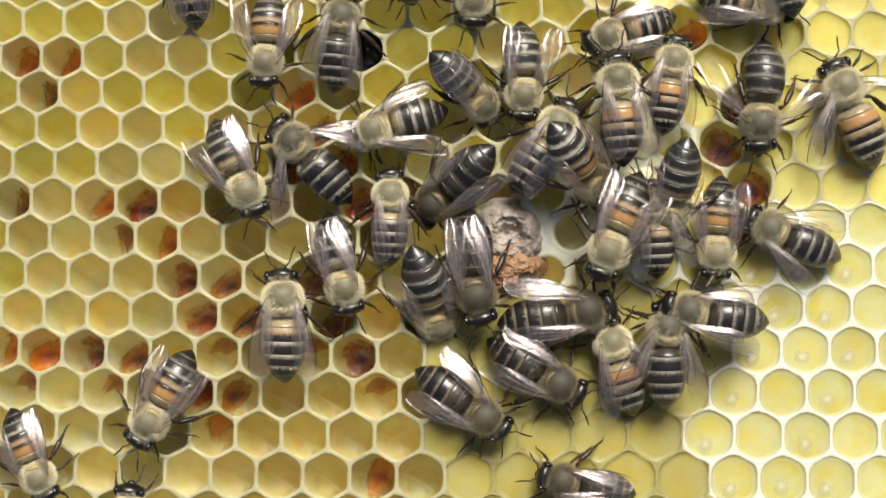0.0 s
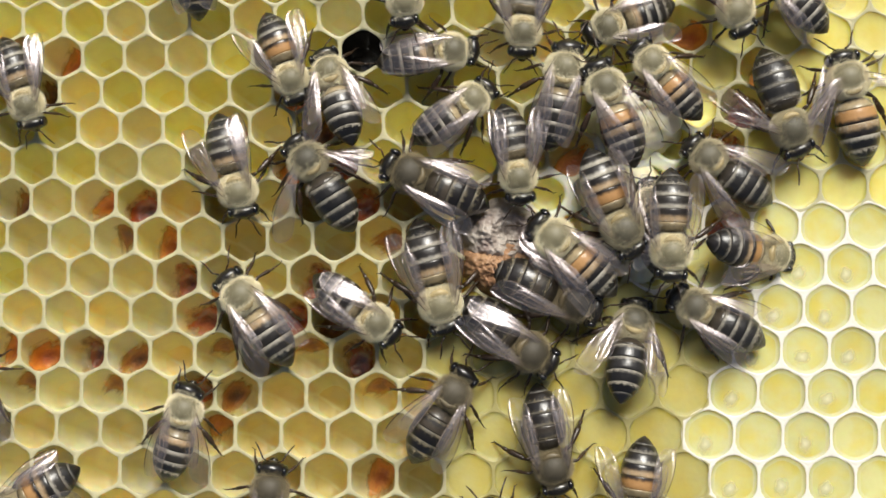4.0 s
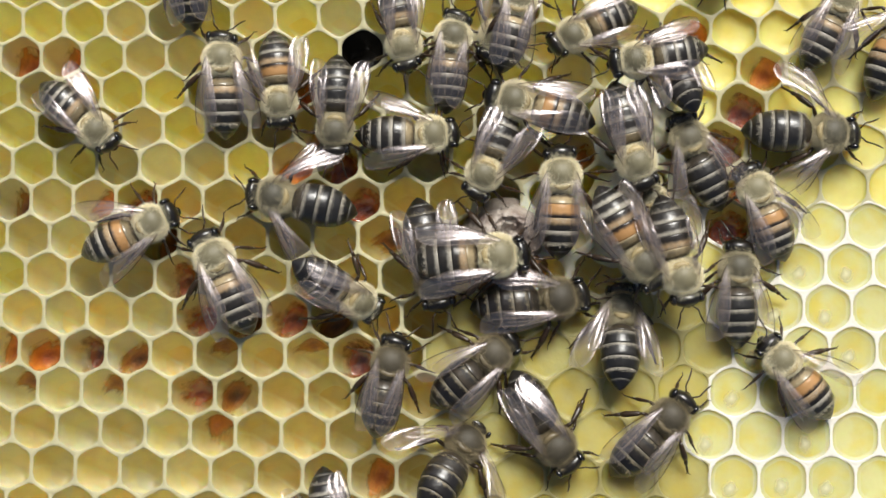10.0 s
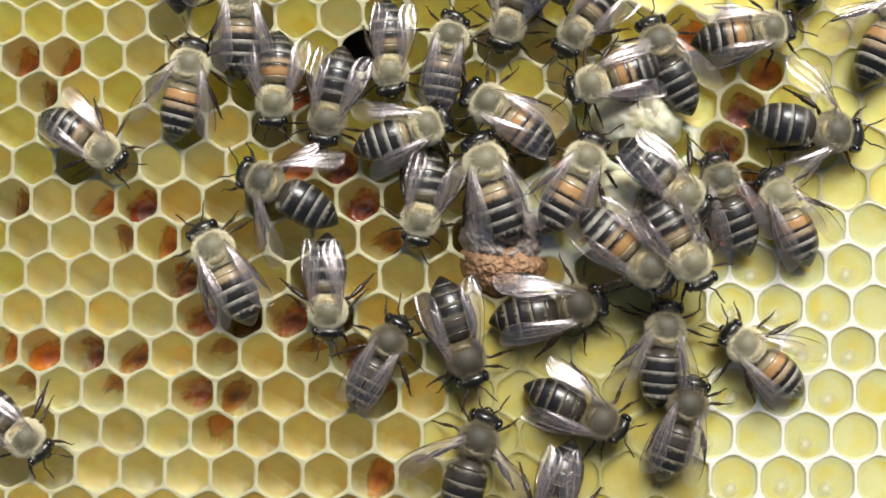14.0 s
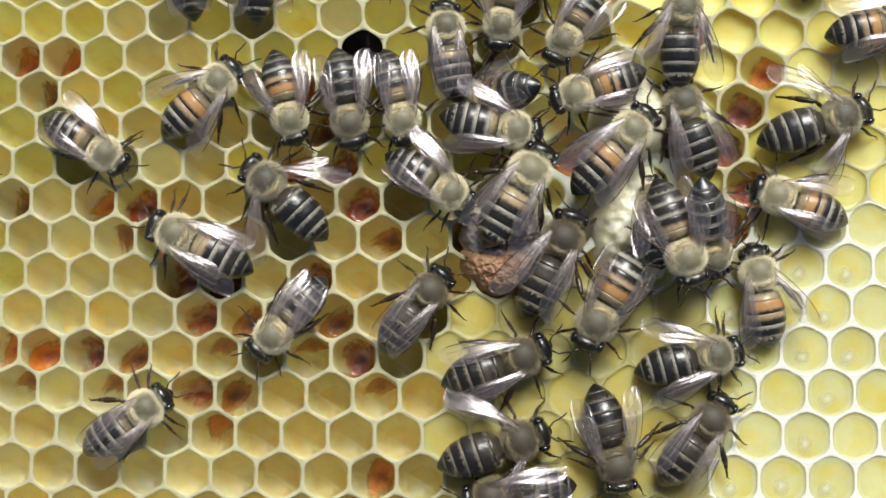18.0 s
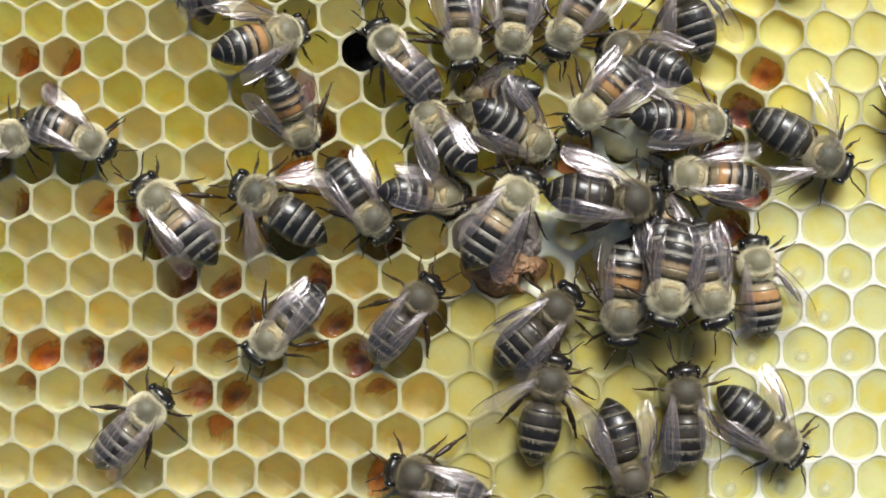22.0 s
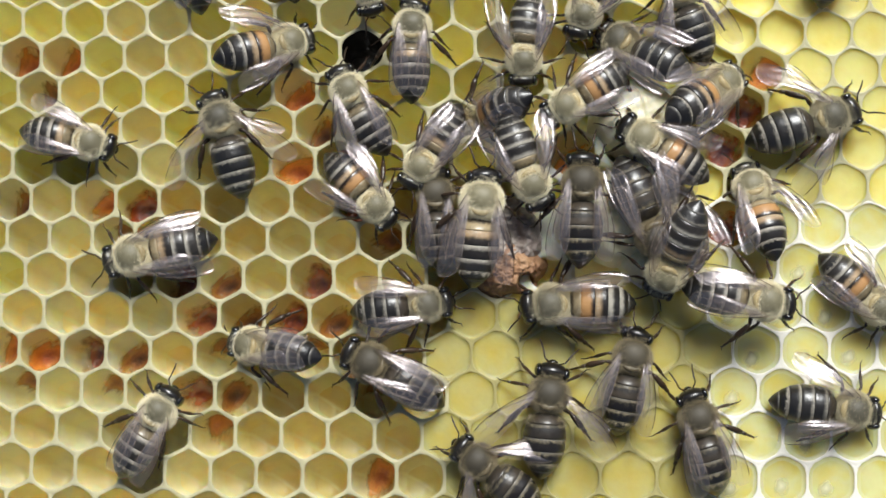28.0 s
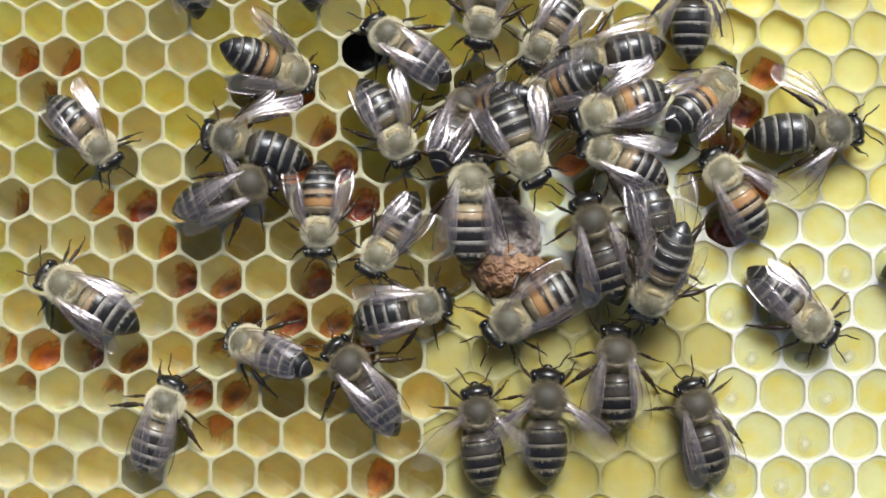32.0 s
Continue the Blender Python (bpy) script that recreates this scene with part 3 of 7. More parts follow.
def tube(bm, points, radii, n=7):
    """A bent tapering rod through points (mm)."""
    rings = []
    for k, (p, r) in enumerate(zip(points, radii)):
        a, b = Vector(points[max(0, k - 1)]), Vector(points[min(len(points) - 1, k + 1)])
        d = (b - a).normalized()
        s = d.cross(Vector((0, 0, 1)))
        s = s.normalized() if s.length > 1e-3 else Vector((1, 0, 0))
        t = d.cross(s)
        rings.append([(Vector(p) + (s * math.cos(2 * math.pi * q / n) + t * math.sin(2 * math.pi * q / n)) * r) * MM for q in range(n)])
    loft(bm, rings, cap_start=True, cap_end=True)


def hairs(bm, count, centre, size, length, rng, dense, width=0.045):
    """Short fine hairs on an ellipsoid; dense(normal) thins them out."""
    c, s = Vector(centre), Vector(size)
    done = 0
    while done < count:
        d = Vector((rng.gauss(0, 1), rng.gauss(0, 1), rng.gauss(0, 1))).normalized()
        if d.z < -0.45 or rng.random() > dense(d):
            continue
        done += 1
        p = c + Vector((d.x * s.x, d.y * s.y, d.z * s.z))
        w = (d * 0.8 + Vector((rng.gauss(-0.45, 0.35), rng.gauss(0, 0.35), rng.gauss(0.0, 0.3)))).normalized()
        side = w.cross(Vector((rng.gauss(0, 1), rng.gauss(0, 1), rng.gauss(0, 1)))).normalized() * width
        ln = length * rng.uniform(0.6, 1.25) * (1.35 - 0.6 * max(0.0, d.z))
        vs = [bm.verts.new(v * MM) for v in (p - side, p + side, p + w * ln * 0.6 + side * 0.6, p + w * ln)]
        bm.faces.new((vs[0], vs[1], vs[2]))
        bm.faces.new((vs[0], vs[2], vs[3]))


# the abdomen's outline: how far back, half width, half height, height of the axis
BODY = ((1.15, 0.50, 0.50, 2.55), (0.75, 1.30, 1.22, 2.55), (0.10, 1.98, 1.78, 2.55), (-0.70, 2.26, 2.02, 2.52), (-1.70, 2.38, 2.10, 2.45), (-2.80, 2.37, 2.06, 2.36),
        (-3.70, 2.22, 1.92, 2.24), (-4.50, 1.94, 1.66, 2.08), (-5.20, 1.53, 1.32, 1.90), (-5.80, 1.04, 0.92, 1.72), (-6.25, 0.58, 0.52, 1.58), (-6.52, 0.14, 0.14, 1.48))


def girth(x):
    for a, b in zip(BODY, BODY[1:]):
        if a[0] >= x >= b[0]:
            f = (a[0] - x) / (a[0] - b[0])
            return [a[k] + (b[k] - a[k]) * f for k in (1, 2, 3)]
    return BODY[-1][1:] if x < 0 else BODY[0][1:]


JOINTS = (1.1, -0.15, -1.70, -3.15, -4.45, -5.50, -6.52)


def segment_mesh(k, skin):
    """One ring of the abdomen, its rear edge proud of the next ring; "along" runs from its front to its rear."""
    front, rear = JOINTS[k], JOINTS[k + 1]
    bm = bmesh.new()
    along = bm.verts.layers.float.new("along")
    rings = []
    marks = (0.0, 0.06, 0.15, 0.3, 0.5, 0.75, 0.93, 1.0, 1.02)
    grow = (0.93, 0.975, 0.985, 0.985, 0.99, 1.0, 1.01, 0.995, 0.95)
    for m, g in zip(marks, grow):
        ry, rz, z = girth(max(-6.52, front + (rear - front) * m))
        rings.append(oval(max(-6.54, front + (rear - front) * m), ry * g, rz * g, z))
    for ring, m in zip(loft(bm, rings, cap_start=True, cap_end=True), marks):
        for v in ring:
            v[along] = m if k > 0 else 0.3 + 0.7 * m
    return mesh_of("segment", bm, [skin])


def wing_outline(long, wide, hind):
    """Front and rear edge along the wing (towards -x), mm; the steps close up towards the rounded tip."""
    top, low = [], []
    for k in range(17):
        s = 1 - (1 - k / 16) ** 2
        lead = wide * (0.08 + 0.20 * math.sin(s * math.pi * 0.85)) * math.sqrt(max(0, 1 - s ** 9))
        trail = wide * (0.05 * (1 - s) + (0.80 if hind else 0.84) * s ** 0.95 * math.sqrt(max(0, 1 - s ** (5 if hind else 6))))
        top.append((-long * s, lead))
        low.append((-long * s, -trail))
    return top, low


def wing_mesh(side, long, wide, hind):
    bm = bmesh.new()
    top, low = wing_outline(long, wide, hind)
    rows = []
    for (xa, ya), (_, yb) in zip(top, low):
        row = []
        for q in range(11):
            f = q / 10
            y = ya + (yb - ya) * f
            z = 0.13 * math.sin(f * 5.0 + xa * 0.4) + 0.07 * math.sin(f * 13 + xa * 0.5) - 0.28 * xa - 0.040 * xa * xa
            row.append((xa * MM, side * y * MM, z * MM))
        rows.append(row)
    loft(bm, rows, close=False)
    bmesh.ops.solidify(bm, geom=bm.faces[:], thickness=0.012 * MM)
    return mesh_of("wing", bm, [WING])


def vein_mesh(side, long, wide, hind):
    bm = bmesh.new()
    top, low = wing_outline(long, wide, hind)

    def at(s, f):
        q = 16 * (1 - math.sqrt(1 - min(1.0, s)))
        k = min(15, int(q))
        g = q - k
        xa = top[k][0] + (top[k + 1][0] - top[k][0]) * g
        ya = top[k][1] + (top[k + 1][1] - top[k][1]) * g
        yb = low[k][1] + (low[k + 1][1] - low[k][1]) * g
        z = 0.13 * math.sin(f * 5.0 + xa * 0.4) + 0.07 * math.sin(f * 13 + xa * 0.5) - 0.28 * xa - 0.040 * xa * xa + 0.02
        return (xa, side * (ya + (yb - ya) * f), z)

    lines = [[(s / 10, 0.02) for s in range(0, 10)], [(s / 10, 0.16 + 0.02 * s) for s in range(0, 9)], [(s / 10, 0.45 + 0.04 * s) for s in range(1, 8)],
             [(0.45, 0.02), (0.5, 0.25), (0.46, 0.5), (0.5, 0.75)], [(0.72, 0.03), (0.7, 0.2), (0.76, 0.4), (0.7, 0.62)]]
    for f in (0.30, 0.62):
        lines.append([(s / 10, f + 0.10 * (s / 10 - 0.4)) for s in range(1 if f < 0.7 else 3, 10)])
    lines.append([(s / 10, 0.99) for s in range(2, 10)] + [(0.96, 0.97), (0.985, 0.9), (1.0, 0.5), (0.985, 0.1)])
    if not hind:
        lines += [[(0.2, 0.2), (0.3, 0.55), (0.28, 0.85)], [(0.6, 0.28), (0.64, 0.5), (0.6, 0.7)]]
    for line in lines:
        old = set(bm.faces)
        tube(bm, [at(*p) for p in line], [0.040 if line is lines[0] else 0.012] * len(line), 4)
        for f in bm.faces:
            if f not in old and line is lines[0]:
                f.material_index = 1
    return mesh_of("venation", bm, [VEIN, LEG])


LEGS = {  # root; knee, ankle, toe from the root, thickness (mm)
    "front": ((4.1, 0.9, 1.5), ((0.9, 1.1, 0.6), (1.7, 2.0, -0.6), (2.5, 2.5, -1.40)), (0.23, 0.22, 0.14)),
    "middle": ((3.0, 1.1, 1.4), ((0.2, 1.8, 0.8), (-0.3, 3.1, -0.5), (-0.6, 4.2, -1.32)), (0.24, 0.23, 0.14)),
    "hind": ((1.9, 1.1, 1.4), ((-1.0, 1.5, 1.0), (-2.9, 2.6, 0.0), (-4.4, 3.3, -1.30)), (0.26, 0.38, 0.24)),
}


def leg_mesh(which, side):
    root, (knee, ankle, toe), (a, b, c) = LEGS[which]
    s = lambda p: Vector((p[0], p[1] * side, p[2]))
    k, n, t = s(knee), s(ankle), s(toe)
    bm = bmesh.new()
    tube(bm, [Vector((0, 0, 0)), k * 0.25, k * 0.7, k], [a * 0.9, a * 0.8, a, a * 0.65])
    tube(bm, [k, k.lerp(n, 0.15), k.lerp(n, 0.75), n], [a * 0.55, b * 0.75, b, b * 0.7])
    tube(bm, [n, n.lerp(t, 0.3), n.lerp(t, 0.38), n.lerp(t, 0.7), t], [c * 0.9, c, c * 0.6, c * 0.6, c * 0.45], 6)
    for d in (-0.25, 0.25):
        tube(bm, [t, t + Vector((-0.15 if which == "hind" else 0.1, side * 0.15 + d, -0.08))], [0.06, 0.03], 4)
    return mesh_of("leg", bm, [LEG])


LOOKS = {  # back, hair, the six rings; dark, dun and amber carry shade in their colours
    "dark": (BACK_SHADED, HAIR_SHADED, (RING_SHADED_FRONT, RING_SHADED_FRONT, RING_SHADED, RING_SHADED, RING_SHADED, RING_TAIL)),
    "dun": (BACK_HALF_SHADED, HAIR_HALF_SHADED, (RING_SHADED_FRONT, RING_HALF_SHADED, RING_HALF_SHADED, RING_HALF_SHADED, RING_LAST, RING_TAIL)),
    "amber": (BACK_HALF_SHADED, HAIR_HALF_SHADED, (RING_BROWN, RING_AMBER, RING_TAWNY, RING_PALE, RING_PALE, RING_TAIL)),
    "gray": (BACK, HAIR, (RING_BROWN, RING_GREY, RING_GREY, RING_GREY, RING_LAST, RING_TAIL)),
    "gold": (BACK, HAIR, (RING_BROWN, RING_TAWNY, RING_GREY, RING_GREY, RING_LAST, RING_TAIL)),
    "band": (BACK, HAIR, (RING_BROWN, RING_AMBER, RING_TAWNY, RING_GREY, RING_LAST, RING_TAIL)),
}
LABELS = {
    "dark": "worker honey bee in darkened shade tones with dull grey bands, crawling on the comb",
    "dun": "worker honey bee in half-shade tones with thin grey rings",
    "amber": "worker honey bee with a shade-toned back, one amber ring and broad cream bands",
    "gray": "grey-striped worker honey bee with a straw-haired back",
    "gold": "golden-haired worker honey bee with dark and pale rings",
    "band": "orange-banded worker honey bee with pale hair stripes",
}
FORE = {s: (wing_mesh(s, 9.0, 3.1, False), vein_mesh(s, 9.0, 3.1, False)) for s in (1, -1)}
HIND = {s: (wing_mesh(s, 6.1, 2.1, True), vein_mesh(s, 6.1, 2.1, True)) for s in (1, -1)}
LEG_MESHES = {(w, s): leg_mesh(w, s) for w in LEGS for s in (1, -1)}


def make_bee(look):
    back, hair, rings = LOOKS[look]
    rng = random.Random(len(look) * 7 + ord(look[0]))
    bee = tagged(new("honey_bee"), LABELS[look], "bee", group="bees on the comb")
    # head
    bm = bmesh.new()
    for v in ball(bm, (5.55, 0, 2.35), (0.94, 1.92, 1.45), 20, 14):
        v.co.x -= 0.18 * (v.co.y / MM / 1.8) ** 2 * MM
    ball(bm, (6.35, 0, 1.35), (0.35, 0.55, 0.5), 10, 8)
    head = part("head", bm, [CHITIN], bee)
    for s in (1, -1):
        bm = bmesh.new()
        ball(bm, (5.45, s * 1.50, 2.55), (0.72, 0.48, 1.05), 14, 10)
        part("eye", bm, [EYE], head)
        bm = bmesh.new()
        tube(bm, [(0, 0, 0), (0.45, s * 0.45, 0.25), (0.65, s * 0.65, 0.2)], [0.10, 0.09, 0.09], 6)
        tube(bm, [(0.65, s * 0.65, 0.2), (1.3, s * 0.8, -0.15), (2.0, s * 1.05, -0.65), (2.5, s * 1.3, -1.05)], [0.09, 0.10, 0.10, 0.06], 6)
        part("antenna", bm, [LEG], head).location = (6.30 * MM, s * 0.40 * MM, 2.75 * MM)
    # thorax
    bm = bmesh.new()
    loft(bm, [oval(4.85, 0.75, 0.75, 2.5), oval(4.6, 1.35, 1.3, 2.65), oval(4.1, 1.80, 1.65, 2.8), oval(3.3, 1.98, 1.85, 2.9),
              oval(2.4, 1.92, 1.78, 2.85), oval(1.7, 1.55, 1.45, 2.7), oval(1.2, 0.95, 0.95, 2.55), oval(1.0, 0.5, 0.5, 2.5)], cap_start=True, cap_end=True)
    thorax = part("thorax", bm, [back], bee)
    bm = bmesh.new()
    hairs(bm, 14000 if look == "dark" else 20000, (3.0, 0, 2.80), (1.80, 1.92, 1.78), 0.50, rng,
          lambda d: max(0.08, min(1.0, 1.0 - (d.z - 0.32 + 0.12 * d.x) * 1.6)), 0.011 if look == "dark" else 0.015)
    hairs(bm, 420, (5.3, 0, 2.5), (0.8, 1.5, 1.35), 0.35, rng, lambda d: 1.0 if d.x < 0.4 and abs(d.y) < 0.75 else 0.15, 0.02)
    part("fur", bm, [hair], thorax, "dense short hair", smooth=False)
    bm = bmesh.new()
    for v in ball(bm, (1.62, 0, 3.92), (0.42, 1.12, 0.42), 16, 10):
        v.co.x += 0.30 * (v.co.y / MM / 1.12) ** 2 * MM
    part("scutellum", bm, [SCUTELLUM_SHADED if look == "dark" else SCUTELLUM], thorax, "raised tawny plate at the rear of the back")
    # abdomen
    bm = bmesh.new()
    tube(bm, [(1.5, 0, 2.5), (0.7, 0, 2.5), (-3, 0, 2.3), (-5.7, 0, 1.7)], [0.5, 0.7, 1.2, 0.25], 10)
    abdomen = part("abdomen", bm, [CHITIN], bee)
    for k in range(6):
        part("segment", segment_mesh(k, rings[k]), None, abdomen)
    bm = bmesh.new()
    hairs(bm, 1100, (-0.1, 0, 2.5), (1.1, 1.95, 1.78), 0.42, rng, lambda d: (1.0 if d.z < 0.8 else 0.5) if d.x < 0.35 or abs(d.y) > 0.6 else 0.04, 0.013)
    for k in range(2 if look in ("band", "amber") else 1, 5):  # fringes that lie back over the rings
        for q in range(160):
            ry, rz, z = girth(JOINTS[k] - 0.1)
            a = rng.uniform(-0.25, math.pi + 0.25)
            d = Vector((0, math.cos(a), math.sin(a)))
            p = Vector((JOINTS[k] - rng.uniform(0.0, 0.25), ry * d.y, z + rz * d.z))
            w = (d * 0.22 + Vector((-1, rng.gauss(0, 0.15), rng.gauss(0, 0.1)))).normalized() * rng.uniform(0.2, 0.62)
            e = Vector((0, d.z, -d.y)) * 0.012
            bm.faces.new([bm.verts.new(v * MM) for v in (p - e, p + e, p + w)])
    part("fur", bm, [HAIR_SHADED if look == "dark" else BAND_HAIR], abdomen, smooth=False)
    # legs
    for which in LEGS:
        for s in (1, -1):
            root = LEGS[which][0]
            leg = part(which + "_leg", LEG_MESHES[which, s], None, bee)
            leg.location = (root[0] * MM, root[1] * s * MM, root[2] * MM)
    # wings
    for s in (1, -1):
        for name, (skin, veins), root in (("forewing", FORE[s], (3.2, 1.45, 4.15)), ("hindwing", HIND[s], (2.5, 1.45, 3.85))):
            w = part(name, skin, None, bee, "clear veined wing")
            part("venation", veins, None, w)
            w.location = (root[0] * MM, root[1] * s * MM, root[2] * MM)
    return bee


SPREAD = {"fold": (4, 1, 4, 10), "half": (14, 11, 6, 10), "vee": (24, 20, 9, 10), "spread": (48, 62, 12, 10), "side": (13, 9, 2, 38)}  # turn of fore and hind wing, lift, tilt (degrees)


def set_stance(bee, wings, rng):
    """Sets the stance of one bee; the wings are folded on the back, half open, in a vee, held out, or laid along the sides."""
    fore, hind, lift, tilt = SPREAD[wings]
    lopsided = rng.uniform(-7, 7)
    for w in bee.children:
        kind = w.name.split(".")[0]
        if kind in ("forewing", "hindwing"):
            s = 1 if w.location.y > 0 else -1
            a = (fore if kind == "forewing" else hind) + lopsided * s + rng.uniform(-4, 4)
            w.rotation_euler = (radians(s * -rng.uniform(tilt - 6, tilt + 6)), radians(rng.uniform(0.2, 1) * -lift + 2), radians(-s * a))
        elif kind in ("abdomen", "head"):  # each bee bends a little at the waist and the neck
            hinge = Matrix.Translation((1.1 * MM, 0, 2.5 * MM) if kind == "abdomen" else (4.9 * MM, 0, 2.6 * MM))
            bend = pose(0, 0, 0, 0, rng.uniform(-5, 1), rng.uniform(-7, 7)) if kind == "abdomen" else pose(0, 0, 0, rng.uniform(-5, 5), rng.uniform(-4, 10), rng.uniform(-12, 12))
            w.matrix_basis = hinge @ bend @ hinge.inverted()


BEES = (  # body colour (dark, dun and amber darkened for shade), wings, size
    ("gold", "half", 0.98),
    ("dun", "spread", 1.02),
    ("band", "vee", 0.96),
    ("band", "half", 1.00),
    ("band", "half", 0.90),
    ("gold", "half", 0.95),
    ("dark", "fold", 1.02),
    ("dark", "spread", 1.06),
    ("gold", "half", 1.04),
    ("gray", "fold", 0.96),
    ("dark", "fold", 0.97),
    ("dark", "fold", 0.92),
    ("band", "vee", 0.97),
    ("band", "vee", 0.90),
    ("gold", "half", 0.90),
    ("gray", "fold", 0.94),
    ("dark", "fold", 0.97),
    ("dark", "half", 1.01),
    ("dark", "half", 1.02),
    ("dun", "vee", 1.00),
    ("dark", "fold", 1.05),
    ("dun", "half", 0.94),
    ("band", "spread", 1.07),
    ("band", "half", 0.95),
    ("dun", "spread", 1.05),
    ("dun", "vee", 0.98),
    ("band", "half", 0.96),
    ("dun", "half", 0.99),
    ("band", "half", 0.91),
    ("gold", "side", 1.01),
    ("band", "half", 1.03),
    ("amber", "side", 1.05),
    ("band", "fold", 1.02),
    ("gray", "half", 0.93),
    ("gray", "vee", 0.94),
    ("gray", "fold", 1.01),
    ("gray", "vee", 0.90),
    ("gold", "fold", 0.90),
    ("gold", "fold", 0.94),
    ("gold", "half", 0.90),
    ("gold", "half", 0.90),
    ("gold", "fold", 0.90),
    ("dark", "half", 1.08),
    ("gold", "half", 1.08),
    ("dark", "half", 1.04),
    ("gray", "fold", 0.97),
    ("dark", "spread", 0.99),
    ("gray", "fold", 0.90),
    ("gold", "half", 0.94),
    ("gray", "half", 0.90),
    ("gold", "half", 0.90),
)

models = {look: make_bee(look) for look in LOOKS}
bees = []
rng = random.Random(31)
for look_name, wings, size in BEES:
    if models[look_name] is not None:
        bee, models[look_name + " used"] = models[look_name], models[look_name]
        models[look_name] = None
    else:
        bee = copy_thing(models[look_name + " used"], pose(0, 0, 0))
    bee.scale = (size, size, size)
    set_stance(bee, wings, rng)
    bees.append(bee)


def crawl(bee, *rows):
    """Keys one bee along its rows and lets its legs and antennae step in time with the way that it goes."""
    walk(bee, [(t, pose(x * MM, y * MM, z * MM, 0, dip, turn)) for t, x, y, z, turn, dip in rows])
    rng = random.Random(bee.name)
    steps, gone = [], rng.uniform(0, 6)
    for k in range(65):
        t = k * 0.5
        a, b = rows[0], rows[-1]
        for p, q in zip(rows, rows[1:]):
            if p[0] <= t <= q[0]:
                a, b = p, q
        rate = (math.hypot(b[1] - a[1], b[2] - a[2]) + 0.05 * abs(b[4] - a[4])) / (b[0] - a[0])
        gone += min(rate, 5.0) * 0.5 + 0.1
        steps.append((t, gone))
    for part_ob in bee.children_recursive:
        kind = part_ob.name.split(".")[0]
        if kind.endswith("_leg"):
            s = 1 if part_ob.location.y > 0 else -1
            off = {"front_leg": 0.0, "middle_leg": math.pi, "hind_leg": 0.0}[kind] + (0 if s > 0 else math.pi)
            at = part_ob.location.copy()
            rest = rng.uniform(-18, 18)
            walk(part_ob, [(t, Matrix.Translation(at) @ pose(0, 0, 0, s * (4 + 5 * math.cos(g * 1.1 + off)), 0, rest + 17 * math.sin(g * 1.1 + off))) for t, g in steps])
        elif kind == "antenna":
            s = 1 if part_ob.location.y > 0 else -1
            at = part_ob.location.copy()
            sway, lift = rng.uniform(0, 6), rng.uniform(0, 6)
            walk(part_ob, [(t, Matrix.Translation(at) @ pose(0, 0, 0, 0, 9 * math.sin(t * 2.1 + lift), s * 6 + 13 * math.sin(t * 2.7 + sway + g * 0.4)))
                           for t, g in steps])


